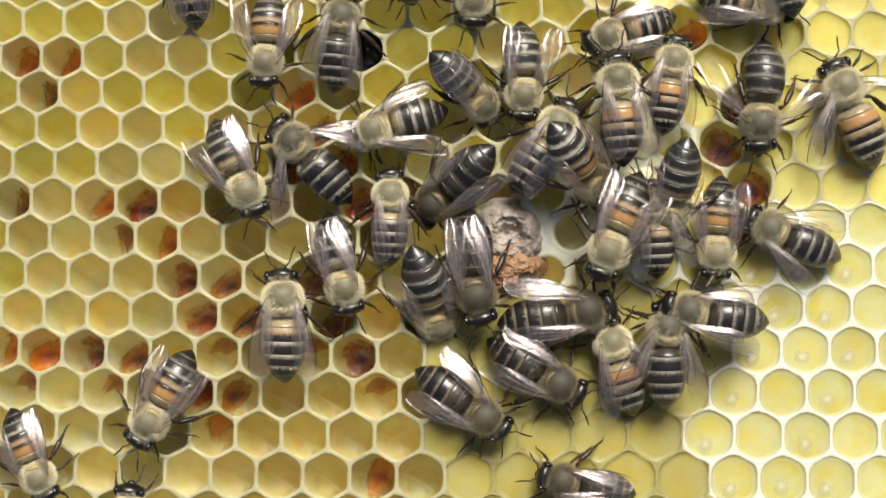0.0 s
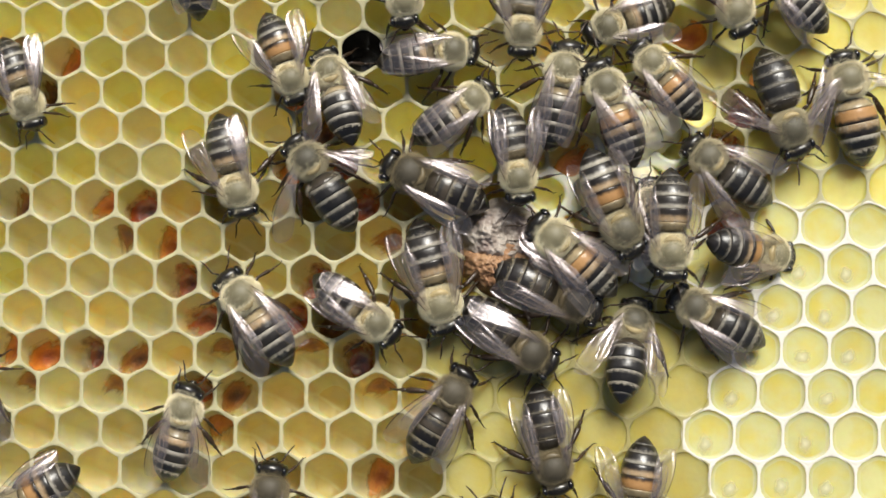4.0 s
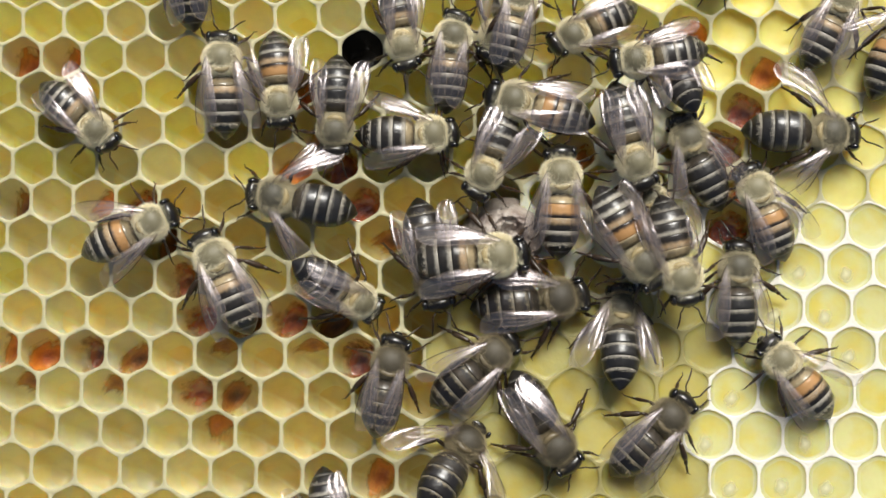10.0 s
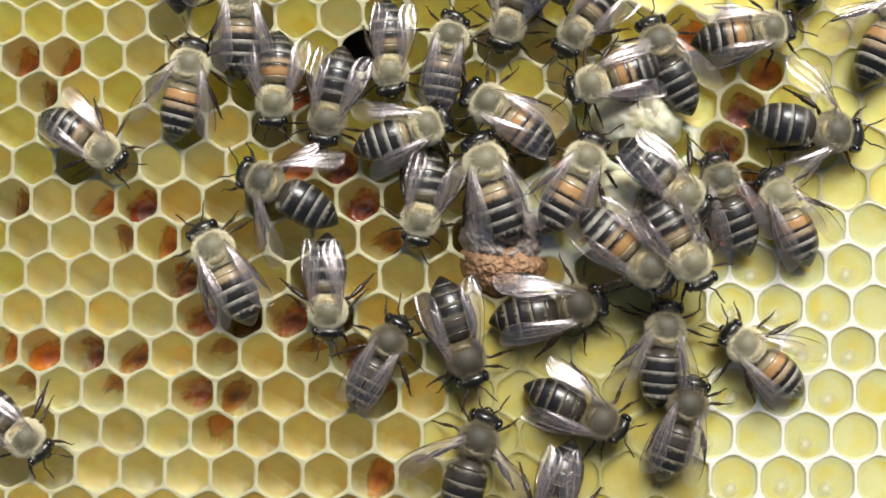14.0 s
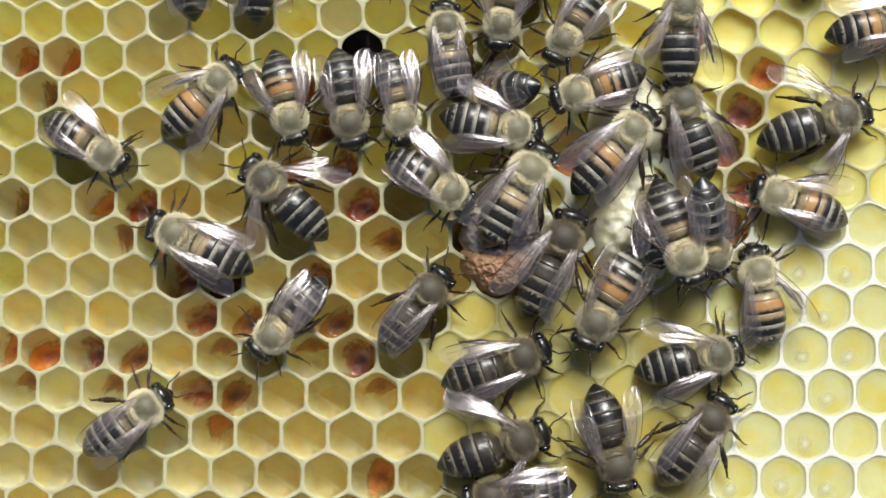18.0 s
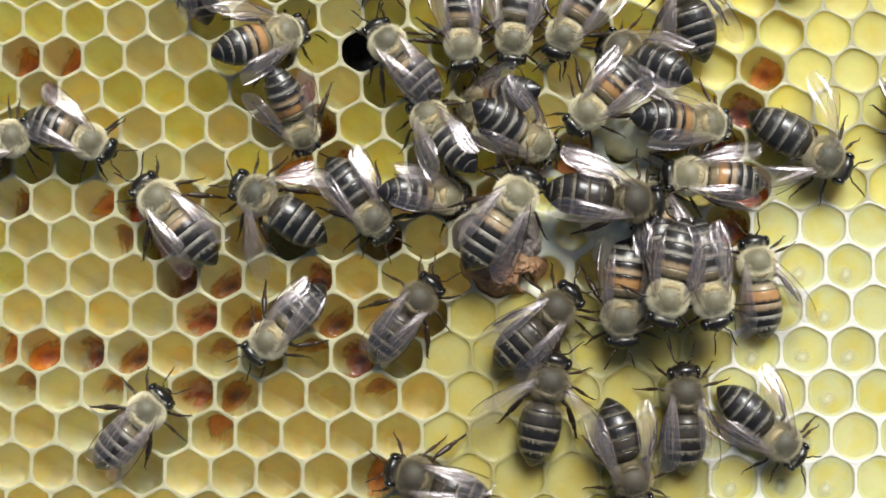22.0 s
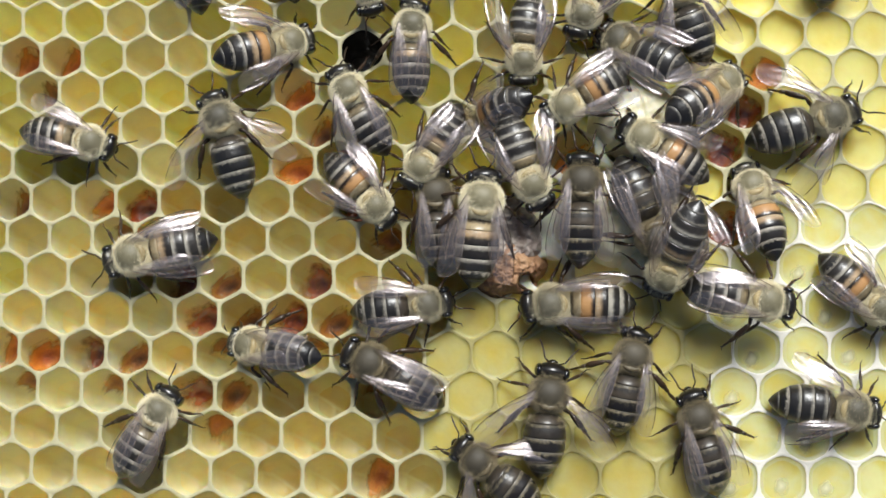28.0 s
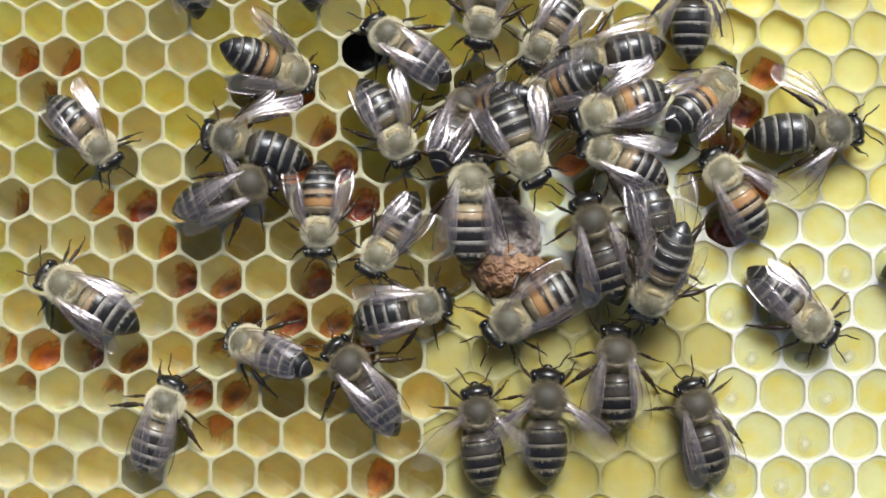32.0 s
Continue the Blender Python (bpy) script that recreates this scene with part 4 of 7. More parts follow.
def motions():
    """Every bee's way over the comb: seconds, x, y, height (mm), heading, dip of the head (degrees)."""
    crawl(bees[0], (0, -24.1, 9.4, 0, -64.1, 0), (1, -25.6, 9.2, 0, -85.7, 0), (2, -26.1, 9.5, 0, -94.1, 0), (3, -26.1, 7.5, 0, -94.2, 0), (3.5, -24.6, 9, 0, -72.6, 0), (5.5, -24.8, 10.3, 0, -79.9, 27.9), (6, -25.1, 10, 0, -79, 28.5), (6.5, -22.8, 12.8, 0, -57.5, 37.1), (7, -26.1, 14.1, 0, 9, 0), (8, -25.7, 14.1, 0, 25.2, 0), (9, -25.7, 15.4, 0, 69.8, 0), (10, -25.4, 19, 0.1, 92.7, 0), (11, -25.9, 18.2, 0.2, 99.7, 0), (12, -25.6, 19.2, 0.1, 97.8, 0), (13, -24.9, 22.4, 0, 88.6, 0), (14, -23.4, 25.9, 0, 90, 0), (14.5, -23.4, 23.3, 0, 78.7, 0), (16.5, -23.1, 28.3, 0, 87.1, 0), (17, -23, 29.6, 0, 85.6, 0), (18, -21.7, 32.4, 0, 91.5, 0), (19, -21.1, 32.6, 0, 94, 0), (20, -20.8, 37.6, 0, 93, 0), (32, -20.8, 38.6, 0, 92.9, 0))
    crawl(bees[1], (0, -15.1, 10.2, 0, 136.2, 0), (1, -14.5, 9.9, 0, 147.2, 0), (2, -13.5, 10, 0, 156.8, 0), (3, -13.8, 8.1, 0, 150.4, 0), (3.5, -13.5, 7.7, 0, 136.9, 0), (5.5, -16.6, 7.6, 0, 115.1, 0), (6, -17.1, 7, 0, 110.8, 0), (7, -16.3, 7.1, 0, 87.7, 0), (7.5, -17.6, 7.2, 0, 132.7, 0), (8, -16.7, 6.1, 0, 164.8, 0), (9, -16.9, 5.8, 0, 172.5, 0), (10, -16.4, 5.6, 0, 171.7, 0), (11, -16.4, 5, 0, 150.3, 0), (12, -16.6, 5.5, 0, 152.2, 0), (13, -18.1, 6.1, 0, 159, 0), (14, -17.9, 6.4, 0, 153.4, 0), (14.5, -18.4, 6.4, 0, 149, 0), (16.5, -18.4, 5.3, 0, 151.6, 0), (17, -18.2, 5.3, 0, 150.9, 0), (18, -18.1, 5.8, 0, 138.9, 0), (19, -18.2, 5.3, 0, 138.8, 0), (20, -18.2, 4.8, 0, 143.7, 0), (21, -18.1, 4.6, 0, 141.8, 0), (22, -18.9, 4.6, 0, 148.6, 0), (23, -21, 8.4, 0, 133, 0), (24, -22, 10.2, 0, 114.1, 0), (25, -23.4, 10.8, 0, 101.3, 0), (25.5, -23.9, 11, 0, 102.4, 0), (27.5, -24.4, 11.8, 0, 106.7, 0), (28, -24.8, 12.1, 0, 109.3, 0), (29, -25.1, 11.7, 0, 109.7, 0), (30, -25.1, 12.1, 0, 106.7, 0), (31, -24.8, 12, 0, 107.1, 0), (32, -21.7, 11.9, 0, 165.9, 0))
    crawl(bees[2], (0, -57.8, -17.4, 1.7, 96.3, 0), (3.5, -55.5, -17.2, 0.9, 96, 0), (5.5, -48.9, -16.9, 0.2, 98.5, 0), (6, -48.6, -15, 0, 95.7, 0), (7, -43.7, -8.1, 0, 75.3, 0), (8, -38.5, 0.1, 0, 66, 0), (9, -37, 1.5, 0, 25.8, 0), (10, -36.3, 1.7, 0, 27.3, 0), (11, -32.9, 4.6, 0, 49.4, 0), (12, -31.8, 8.2, 0, 69.1, 0), (13, -31.6, 13.8, 0, 87.1, 0), (14, -29.8, 18.4, 0, 79.6, 0), (14.5, -30.6, 15.9, 0, 81.3, 0), (16.5, -30.8, 16.2, 0, 79.8, 0), (17, -30.5, 15.3, 0, 60.1, 0), (18, -28, 17.2, 0, 46.1, 0), (19, -24.7, 19.7, 0, 44.8, 0), (20, -20.2, 23.3, 0, 31.3, 0), (21, -21.9, 23.1, 0, 25.2, 28.9), (22, -22, 23.6, 0, 24, 30.5), (23, -21.3, 22.9, 0.5, 15.4, 29.8), (24, -21, 22.6, 0.9, 13.1, 28.6), (25, -21.4, 22.7, 0.5, 8.9, 0), (25.5, -21.5, 22.9, 0, 7.1, 0), (27.5, -21.7, 22.9, 0, 11, 26.9), (28, -21.5, 22.9, 0, 18.4, 26.8), (29, -20.8, 21.6, 0, -19.7, 30.2), (30, -23, 22.4, 0, -29.5, 35.5), (31, -22.8, 23.1, 0, -2, 33), (32, -21.2, 21.6, 0, -15.9, 31.3))
    crawl(bees[3], (0, -32.4, -17.4, 0, -121, 0), (1, -38, -22.5, 0, -135.9, 0), (2, -39.6, -24.8, 0, -124.1, 0), (3, -40.4, -25.7, 0, -139.4, 0), (3.5, -43.4, -26.7, 0, -152.1, 0), (5.5, -57.7, -33.9, 0, -153.4, 0), (32, -59, -34.5, 0, -153.4, 0))
    crawl(bees[4], (0, -47.9, -23.9, 0, -67, 0), (1, -49.9, -36.2, 0, -76.8, 0), (32, -49.9, -37.5, 0, -76.8, 0))
    crawl(bees[5], (0, -36, -33.2, 0, 94.3, 0), (1, -35.2, -36.2, 0, 93, 0), (2, -32.6, -34.1, 0, 92.9, 0), (3, -31.6, -24.6, 0, 96.9, 0), (3.5, -31.3, -23, 0, 87.1, 0), (5.5, -27.7, -17.1, 0, 52.3, 0), (6, -27, -18.5, 0, 32, 0), (7, -21.5, -21.7, 0, -17.9, 0), (8, -15.1, -25.2, 0, -17.4, 0), (9, -14.3, -29.8, 0, -74.1, 0), (10, -13, -31.4, 0, -74.1, 0), (11, -12.2, -31.7, 0, -75.7, 0), (12, -10.7, -35.9, 0, -77.5, 0), (32, -10.7, -37.2, 0, -77.5, 0))
    crawl(bees[6], (0, -65.8, 2, 2, 19.4, 0), (30, -60.1, 2, 0.7, 18.4, 0), (31, -46.1, 4.6, 0.1, 19.7, 0), (31.5, -37.1, 8, 0.4, 20.9, 0), (32, -25.1, 6.2, 0.7, 22.3, 0))
    crawl(bees[7], (0, 7.9, -39.8, 0, 105.5, 0), (3.5, 6.9, -35.9, 0, 102.5, 0), (5.5, 6.4, -33.2, 0, 107, 0), (6, 5.3, -30.6, 0, 113.6, 26.9), (7, 2.7, -26.2, 0, 131.3, 29.6), (8, 0.7, -26.7, 0, 154.8, 0), (9, 1.7, -26.1, 0, 104, 30.1), (10, 0.1, -26.1, 0, 53.1, 34.4), (11, 0.4, -26.1, 0, 32, 0), (12, 1.4, -25.7, 0, 34.5, 0), (13, 2, -25.9, 0, 35, 0), (14, 3, -25.1, 0, 70.6, 0), (14.5, 3.8, -24.6, 0, 60.1, 0), (16.5, 3.7, -23.9, 0, 46.2, 27.4), (17, 3.2, -23.8, 0, 40, 0), (18, 5.8, -23, 0, 16.6, 0), (19, 11, -20.3, 0, 43.1, 0), (20, 11.3, -19.2, 0, 49.8, 0), (21, 12.1, -18.2, 0, 53.1, 0), (22, 11.5, -18.5, 0, 76, 0), (23, 11.8, -19.2, 0, 58.6, 0), (24, 11.7, -19.9, 0, 75.3, 0), (25, 11.8, -20.8, 0, 70.7, 0), (25.5, 12.1, -21.2, 0, 73.3, 0), (27.5, 11.7, -20.7, 0, 80.8, 0), (28, 11.8, -19.9, 0, 82.2, 0), (29, 11.8, -19.9, 0, 92.6, 0), (30, 11.7, -20.3, 0, 91.3, 0), (31, 11.7, -20.5, 0, 91.3, 0), (32, 11.8, -20.5, 0, 87.4, 0))
    crawl(bees[8], (0, -18.2, -8.8, 0, 95.4, 0), (1, -19.7, -8.3, 0, 117.2, 0), (2, -20, -8.8, 0, 141.8, 0), (3, -21.2, -8.3, 0, 141.5, 0), (3.5, -21, -8.4, 0, 132.2, 0), (5.5, -22.8, -4.8, 0, 126.9, 0), (6, -22.3, -6, 0, 113.6, 0), (7, -24.4, -4.5, 0, 100.8, 0), (8, -24.4, -2.5, 0, 129.1, 0), (9, -25.6, -3.2, 0, 122.6, 0), (10, -24.9, -3.7, 0, 119.6, 0), (11, -24.8, -3, 0, 112.3, 0), (12, -24.8, -3.5, 0, 139.1, 0), (13, -24.4, -2.7, 0, 118.4, 0), (14, -24.9, -2.7, 0, 121.9, 0), (14.5, -25.7, -1.4, 0, 140.2, 0), (16.5, -27.5, 1, 0, 140, 0), (17, -28, 0.7, 0, 148.6, 0), (18, -28, 0.6, 0, 158.5, 0), (19, -29.2, 0.4, 0, 146.3, 0), (20, -29, 2.7, 0, 119.1, 0), (21, -29.5, 3, 0, 126.3, 0), (22, -30.6, 3.5, 0, 136, 0), (23, -30.8, 2.8, 0, 138.9, 0), (24, -31, 2, 0, 152.2, 0), (25, -31.1, 1.7, 0, 155.2, 0), (25.5, -31.3, 1.4, 0, 169.7, 0), (27.5, -32.3, 1.7, 0, 172.2, 0), (28, -32.9, 0.1, 0, 196.7, 0), (29, -34.1, -0.9, 0, 191, 0), (30, -37.2, -0.3, 0, 188.1, 0), (31, -40.3, -1.7, 0, 162.4, 0), (32, -40.9, -5.6, 0, 152.8, 0))
    crawl(bees[9], (0, -12, -1.7, 0, -77.8, 0), (1, -8.6, -5.2, 0, -52, 0), (2, -8.9, -5.2, 0, -59.3, 0), (3, -8.9, -5.5, 0, -52.5, 0), (3.5, -9.7, -7, 0, -38, 0), (5.5, -10.4, -5.3, 0, -46.1, 0), (6, -10.2, -5.3, 0.1, -65.6, 0), (7, -12.5, -3.7, 0.2, -32.2, 26.7), (8, -13.3, -3.5, 0.1, -45, 28.1), (9, -13.8, -4.7, 0, -47.6, 28.1), (10, -13, -4, 0, -33.2, 28.2), (11, -11.8, -4.2, 0.2, -16.9, 0), (12, -13, -3.5, 0.4, -76.8, 0), (13, -13.8, -4.5, 0.4, -101, 0), (14, -13.3, -4.3, 0.3, -90, 0), (14.5, -13.1, -4.8, 0.2, -91.5, 0), (16.5, -13.8, -6.3, 0, -121.5, 0), (17, -15.6, -6.6, 0, -131.9, 0), (18, -17.7, -7.9, 0, -133, 0), (19, -17.7, -8.3, 0, -135, 0), (20, -18.1, -8.6, 0, -137, 0), (21, -18.1, -8.6, 0, -137, 0), (22, -18.1, -8.6, 0, -137, 0), (23, -18.1, -8.8, 0, -138.1, 0), (24, -17.9, -9.9, 0, -152, 0), (25, -17.9, -10.1, 0, -169.4, 0), (25.5, -18.1, -10.1, 0, -169, 27.3), (27.5, -18.5, -11.4, 0, -183.8, 30), (28, -18.7, -11.9, 0, -189.8, 31), (29, -18.9, -12.2, 0.1, -199.1, 34.1), (30, -19, -12.5, 0.2, -198.4, 32.7), (31, -19.2, -12, 0.1, -197.1, 34.6), (32, -19.4, -12.5, 0, -202.2, 31.5))
    crawl(bees[10], (0, -20.2, -42.7, 0, 93, 0), (3.5, -20.8, -35.2, 0, 92.9, 0), (5.5, -15.9, -18.2, 0, 24, 0), (6, -14.3, -18.7, 0, 17, 0), (7, -9.1, -14.6, 0, 47.1, 0), (8, -8.8, -14.1, 0, 54, 0), (9, -8.3, -14.1, 0, 55.1, 0), (10, -6.8, -15.9, 0, 75.3, 0), (11, -8.6, -14.1, 0, 51.1, 0), (12, -6.8, -15.9, 0, 78.7, 0), (13, -6.8, -15.1, 0, 78.4, 0), (14, -7.8, -13.3, 0, 59.5, 0), (14.5, -7.6, -13.5, 0, 61.5, 0), (16.5, -6.3, -12.8, 0, 67.9, 0), (17, -6, -10.7, 0, 73.9, 0), (18, -3.5, -7.1, 0, 49.4, 0), (19, -1.6, -7.3, 0, 1.6, 0), (20, -2.9, -6.6, 0, 1.5, 0), (21, -4.2, -8.4, 0, 45, 0), (22, -4.7, -8.1, 0, 50.2, 0), (23, -3.9, -6.3, 0, 61.4, 0), (24, -1.6, -3.4, 0, 96.2, 0), (25, -1.1, -0.9, 0, 81.6, 0), (25.5, -0.1, 0.2, 0, 85.1, 0), (27.5, 0.5, 0.6, 0, 103.5, 0), (28, -0.8, 3.5, 0, 91.6, 0), (29, 1, 9.1, 0, 76.4, 0), (30, 1.2, 11.5, 0, 77.7, 0), (31, 1.4, 11.5, 0, 63.4, 28.1), (32, 0.9, 13.3, 0, 64.3, 30.4))
    crawl(bees[11], (0, 16.6, -27.4, 0, 167.8, 0), (1, 19.2, -30.6, 0, 209.7, 0), (2, 19.8, -31, 0, 215.4, 0), (3, 17.4, -34.4, 0, 221.8, 0), (3.5, 15.4, -36.8, 0, 218.2, 0), (32, 12.1, -39.4, 0, 218.2, 0))
    crawl(bees[12], (0, 20.6, -13.6, 0, -250, 0), (1, 18.7, -17.4, 0, -243, 0), (2, 21.9, -20.4, 0, -164.9, 0), (3, 23.2, -21.1, 0, -166, 0), (3.5, 22.3, -23.1, 0, -126.3, 0), (4.5, 22.9, -31, 0, -80, 0), (5.5, 24.9, -30.4, 0, -35.8, 0), (6, 29.1, -29.9, 0, -19, 0), (7, 37, -27.7, 0, 21.3, 0), (8, 45.8, -23.8, 0, 31.4, 0), (8.5, 46.4, -21.5, 0, 60.6, 0), (9, 45.9, -18.9, 0, 91.4, 0), (9.5, 44.8, -17.1, 0, 108.9, 0), (10, 41.2, -15, 0, 132.9, 0), (11, 40.2, -15.3, 0, 163.6, 0), (12, 37.9, -14.3, 0, 149.5, 0), (13, 36.5, -14.6, 0, 152.8, 0), (14, 37.3, -13, 0, 141.3, 0), (14.5, 35.3, -11.9, 0, 115.9, 0), (16.5, 37, -6.5, 0, 95.4, 0), (17, 37.1, -5.8, 0, 97.1, 0), (18, 37.1, -5.6, 0, 103, 0), (19, 37.3, -5.2, 0, 110.2, 0), (20, 37.9, -5.2, 0, 107.5, 0), (21, 37.8, -6, 0, 103, 0), (22, 36.8, -4.5, 0, 99.9, 0), (23, 37.1, -5.6, 0, 91.5, 0), (24, 37.5, -4, 0, 85.8, 0), (25, 38.3, -2.1, 0, 101.6, 0), (25.5, 37.5, 1.9, 0, 100.2, 0), (27.5, 38.1, 3.5, 0, 74.7, 0), (28, 37.1, 3.6, 0, 106.5, 27.6), (29, 37, 3.8, 0, 129.6, 0), (30, 35.7, 5, 0, 130.9, 0), (31, 34, 5.3, 0, 124.5, 0), (32, 34, 6.4, 0, 125.4, 0))
    crawl(bees[13], (0, -20.2, 24.4, 0, -97.4, 0), (1, -18.7, 23.4, 0, -74.7, 0), (2, -19.5, 23.6, 0, -86.4, 0), (3, -20.3, 21.6, 0, -91.8, 0), (3.5, -19.5, 21.9, 0, -76, 0), (5.5, -16.8, 22.6, 0, -69.9, 0), (6, -16.9, 21.8, 0, -73.1, 0), (7, -17.4, 22.3, 0, -71, 0), (8, -16.6, 22.1, 0, -71, 0), (9, -17.6, 21.6, 0, -86.4, 0), (10, -19, 19.7, 0, -88.4, 0), (11, -19.7, 20.8, 0, -95.2, 0), (12, -19.2, 20.6, 0, -93.4, 0), (13, -19.2, 19.2, 0, -96.5, 0), (14, -19.2, 19.7, 0, -96.3, 0), (14.5, -19.2, 19.2, 0, -99.7, 0), (16.5, -19, 17.5, 0, -85.1, 0), (17, -18.5, 17.2, 0, -79.7, 0), (18, -18.2, 17.7, 0.1, -79.4, 0), (19, -18.3, 17.2, 0.4, -88.2, 0), (20, -18.2, 16.7, 0.4, -86.2, 26.4), (21, -18.2, 16.1, 0.1, -85.6, 33.6), (22, -17.7, 17, 0, -70.9, 31.1), (23, -15.1, 15.7, 0, -61.8, 0), (24, -14.8, 14.1, 0, -63.4, 0), (25, -14.3, 13.8, 0, -69.4, 0), (25.5, -13, 11.3, 0, -68.8, 0), (27.5, -9.2, 6.9, 0, -52.5, 0), (28, -9.6, 7.1, 0, -49.6, 0), (29, -10.7, 6.3, 0, -70.6, 0), (30, -11.4, 6.1, 0, -61.1, 0), (31, -13, 7.1, 0, -90, 0), (32, -14.1, 4.6, 0, -95, 0))
    crawl(bees[14], (0, -60.3, 21.9, 0, -29.4, 0), (1, -56.9, 22.6, 0, -23, 0), (2, -54.1, 22.6, 0, -22.4, 0), (3, -49.6, 22.1, 0, -29.5, 0), (3.5, -48.3, 20.1, 0, -67.5, 0), (5.5, -52.5, 18.7, 0, -76.8, 0), (6, -52.5, 18.7, 0, -76.8, 0), (7, -52.8, 18.4, 0, -72.6, 0), (8, -50.4, 18.7, 0, -33.7, 0), (9, -45.5, 18.2, 0, -4.9, 0), (10, -42.2, 15.7, 0, -43.8, 0), (11, -41.6, 15.1, 0, -41.6, 0), (12, -41.1, 13.1, 0, -42.7, 0), (13, -41.1, 14.1, 0, -45, 0), (14, -41.6, 13, 0, -35.9, 0), (14.5, -41.6, 12.5, 0, -27.3, 0), (16.5, -41.2, 12.6, 0, -33.2, 0), (17, -41.7, 13.1, 0, -33.7, 0), (18, -41.4, 12.6, 0, -35, 0), (19, -41.2, 12.6, 0, -33.2, 0), (20, -42.2, 13, 0, -31.5, 0), (21, -41.7, 13.1, 0.3, -40.6, 0), (22, -43.1, 13.6, 0.6, -27.3, 0), (23, -42.3, 13.4, 0.3, -36.3, 0), (24, -42.6, 13.3, 0, -34.1, 0), (25, -43, 13.9, 0, -8.4, 0), (25.5, -42.9, 14.1, 0, -13.6, 0), (27.5, -43.5, 12.8, 0, -12.9, 0), (28, -43.5, 13, 0, -14.4, 0), (29, -43.5, 13.1, 0, -9.7, 0), (30, -43.9, 14.1, 0, -6.5, 0), (31, -42.4, 15.1, 0, -72.6, 0), (32, -41.6, 13.8, 0, -48.5, 0))
    crawl(bees[15], (0, -60.3, 5.6, 0, 23.6, 0), (21.5, -58.7, 6.6, 0, 25.2, 0), (22, -52.5, 11.8, 0, 20.6, 0), (22.5, -44.7, 17, 0, 18.4, 0), (23, -36.3, 22.6, 0, 11.6, 0), (23.5, -31.9, 23.4, 0, 21.5, 0), (24, -24.6, 25.7, 0, 55.9, 0), (25, -19.5, 35.7, 0, 67.6, 0), (27.5, -15.6, 33.7, 0, 87, 0), (28, -17.7, 34.7, 0, 91.6, 0), (29, -17.4, 33, 0, 100.4, 0), (30, -19, 32.6, 0, 97.7, 0), (31, -19, 31.9, 0, 94.6, 0), (32, -15.1, 33.7, 0, 85.5, 0))
    crawl(bees[16], (0, -29.4, 31.7, 0, 98.4, 0), (1, -30, 32.4, 0, 87, 0), (2, -30, 31.6, 0, 81.3, 0), (3, -29.3, 32.3, 0, 98.9, 0), (3.5, -28.8, 32.6, 0, 97.7, 0), (5.5, -30.1, 33.2, 0, 97.7, 0), (6, -29.9, 33.2, 0, 97.1, 0), (7, -30.5, 32.3, 0, 100.3, 0), (8, -30.5, 33, 0, 94.5, 0), (9, -30.1, 32.2, 0, 85.6, 0), (10, -29.8, 31.5, 0, 100, 0), (11, -29.2, 32, 0, 99.8, 0), (12, -29.8, 34.1, 0, 94.3, 0), (13, -30, 34.7, 0, 86.6, 0), (14, -30.1, 33.6, 0, 85.5, 0), (14.5, -31.3, 33.4, 0, 87.1, 0), (16.5, -31.2, 32.2, 0, 99.3, 0), (17, -29.7, 32.2, 0, 100.7, 0), (18, -29.8, 32.7, 0, 99.9, 0), (19, -30.1, 32.8, 0, 102.8, 0), (20, -29.8, 32.4, 0, 100.4, 0), (21, -29.7, 32.2, 0, 101.6, 0), (22, -28.7, 32.2, 0, 103.8, 0), (23, -28.1, 32.9, 0.1, 103.8, 0), (24, -28.1, 33, 0.2, 103.3, 0), (25, -28.3, 33.6, 0.1, 102.3, 0), (25.5, -27.9, 32.2, 0, 100.2, 0), (27.5, -29.6, 31.5, 0, 90.6, 0), (28, -29.1, 33.5, 0, 101, 0), (29, -28.8, 34.7, 0, 97.1, 0), (30, -28.5, 32.9, 0, 100.2, 0), (31, -28.7, 33, 0, 98.9, 0), (32, -29.3, 33, 0, 99.5, 0))
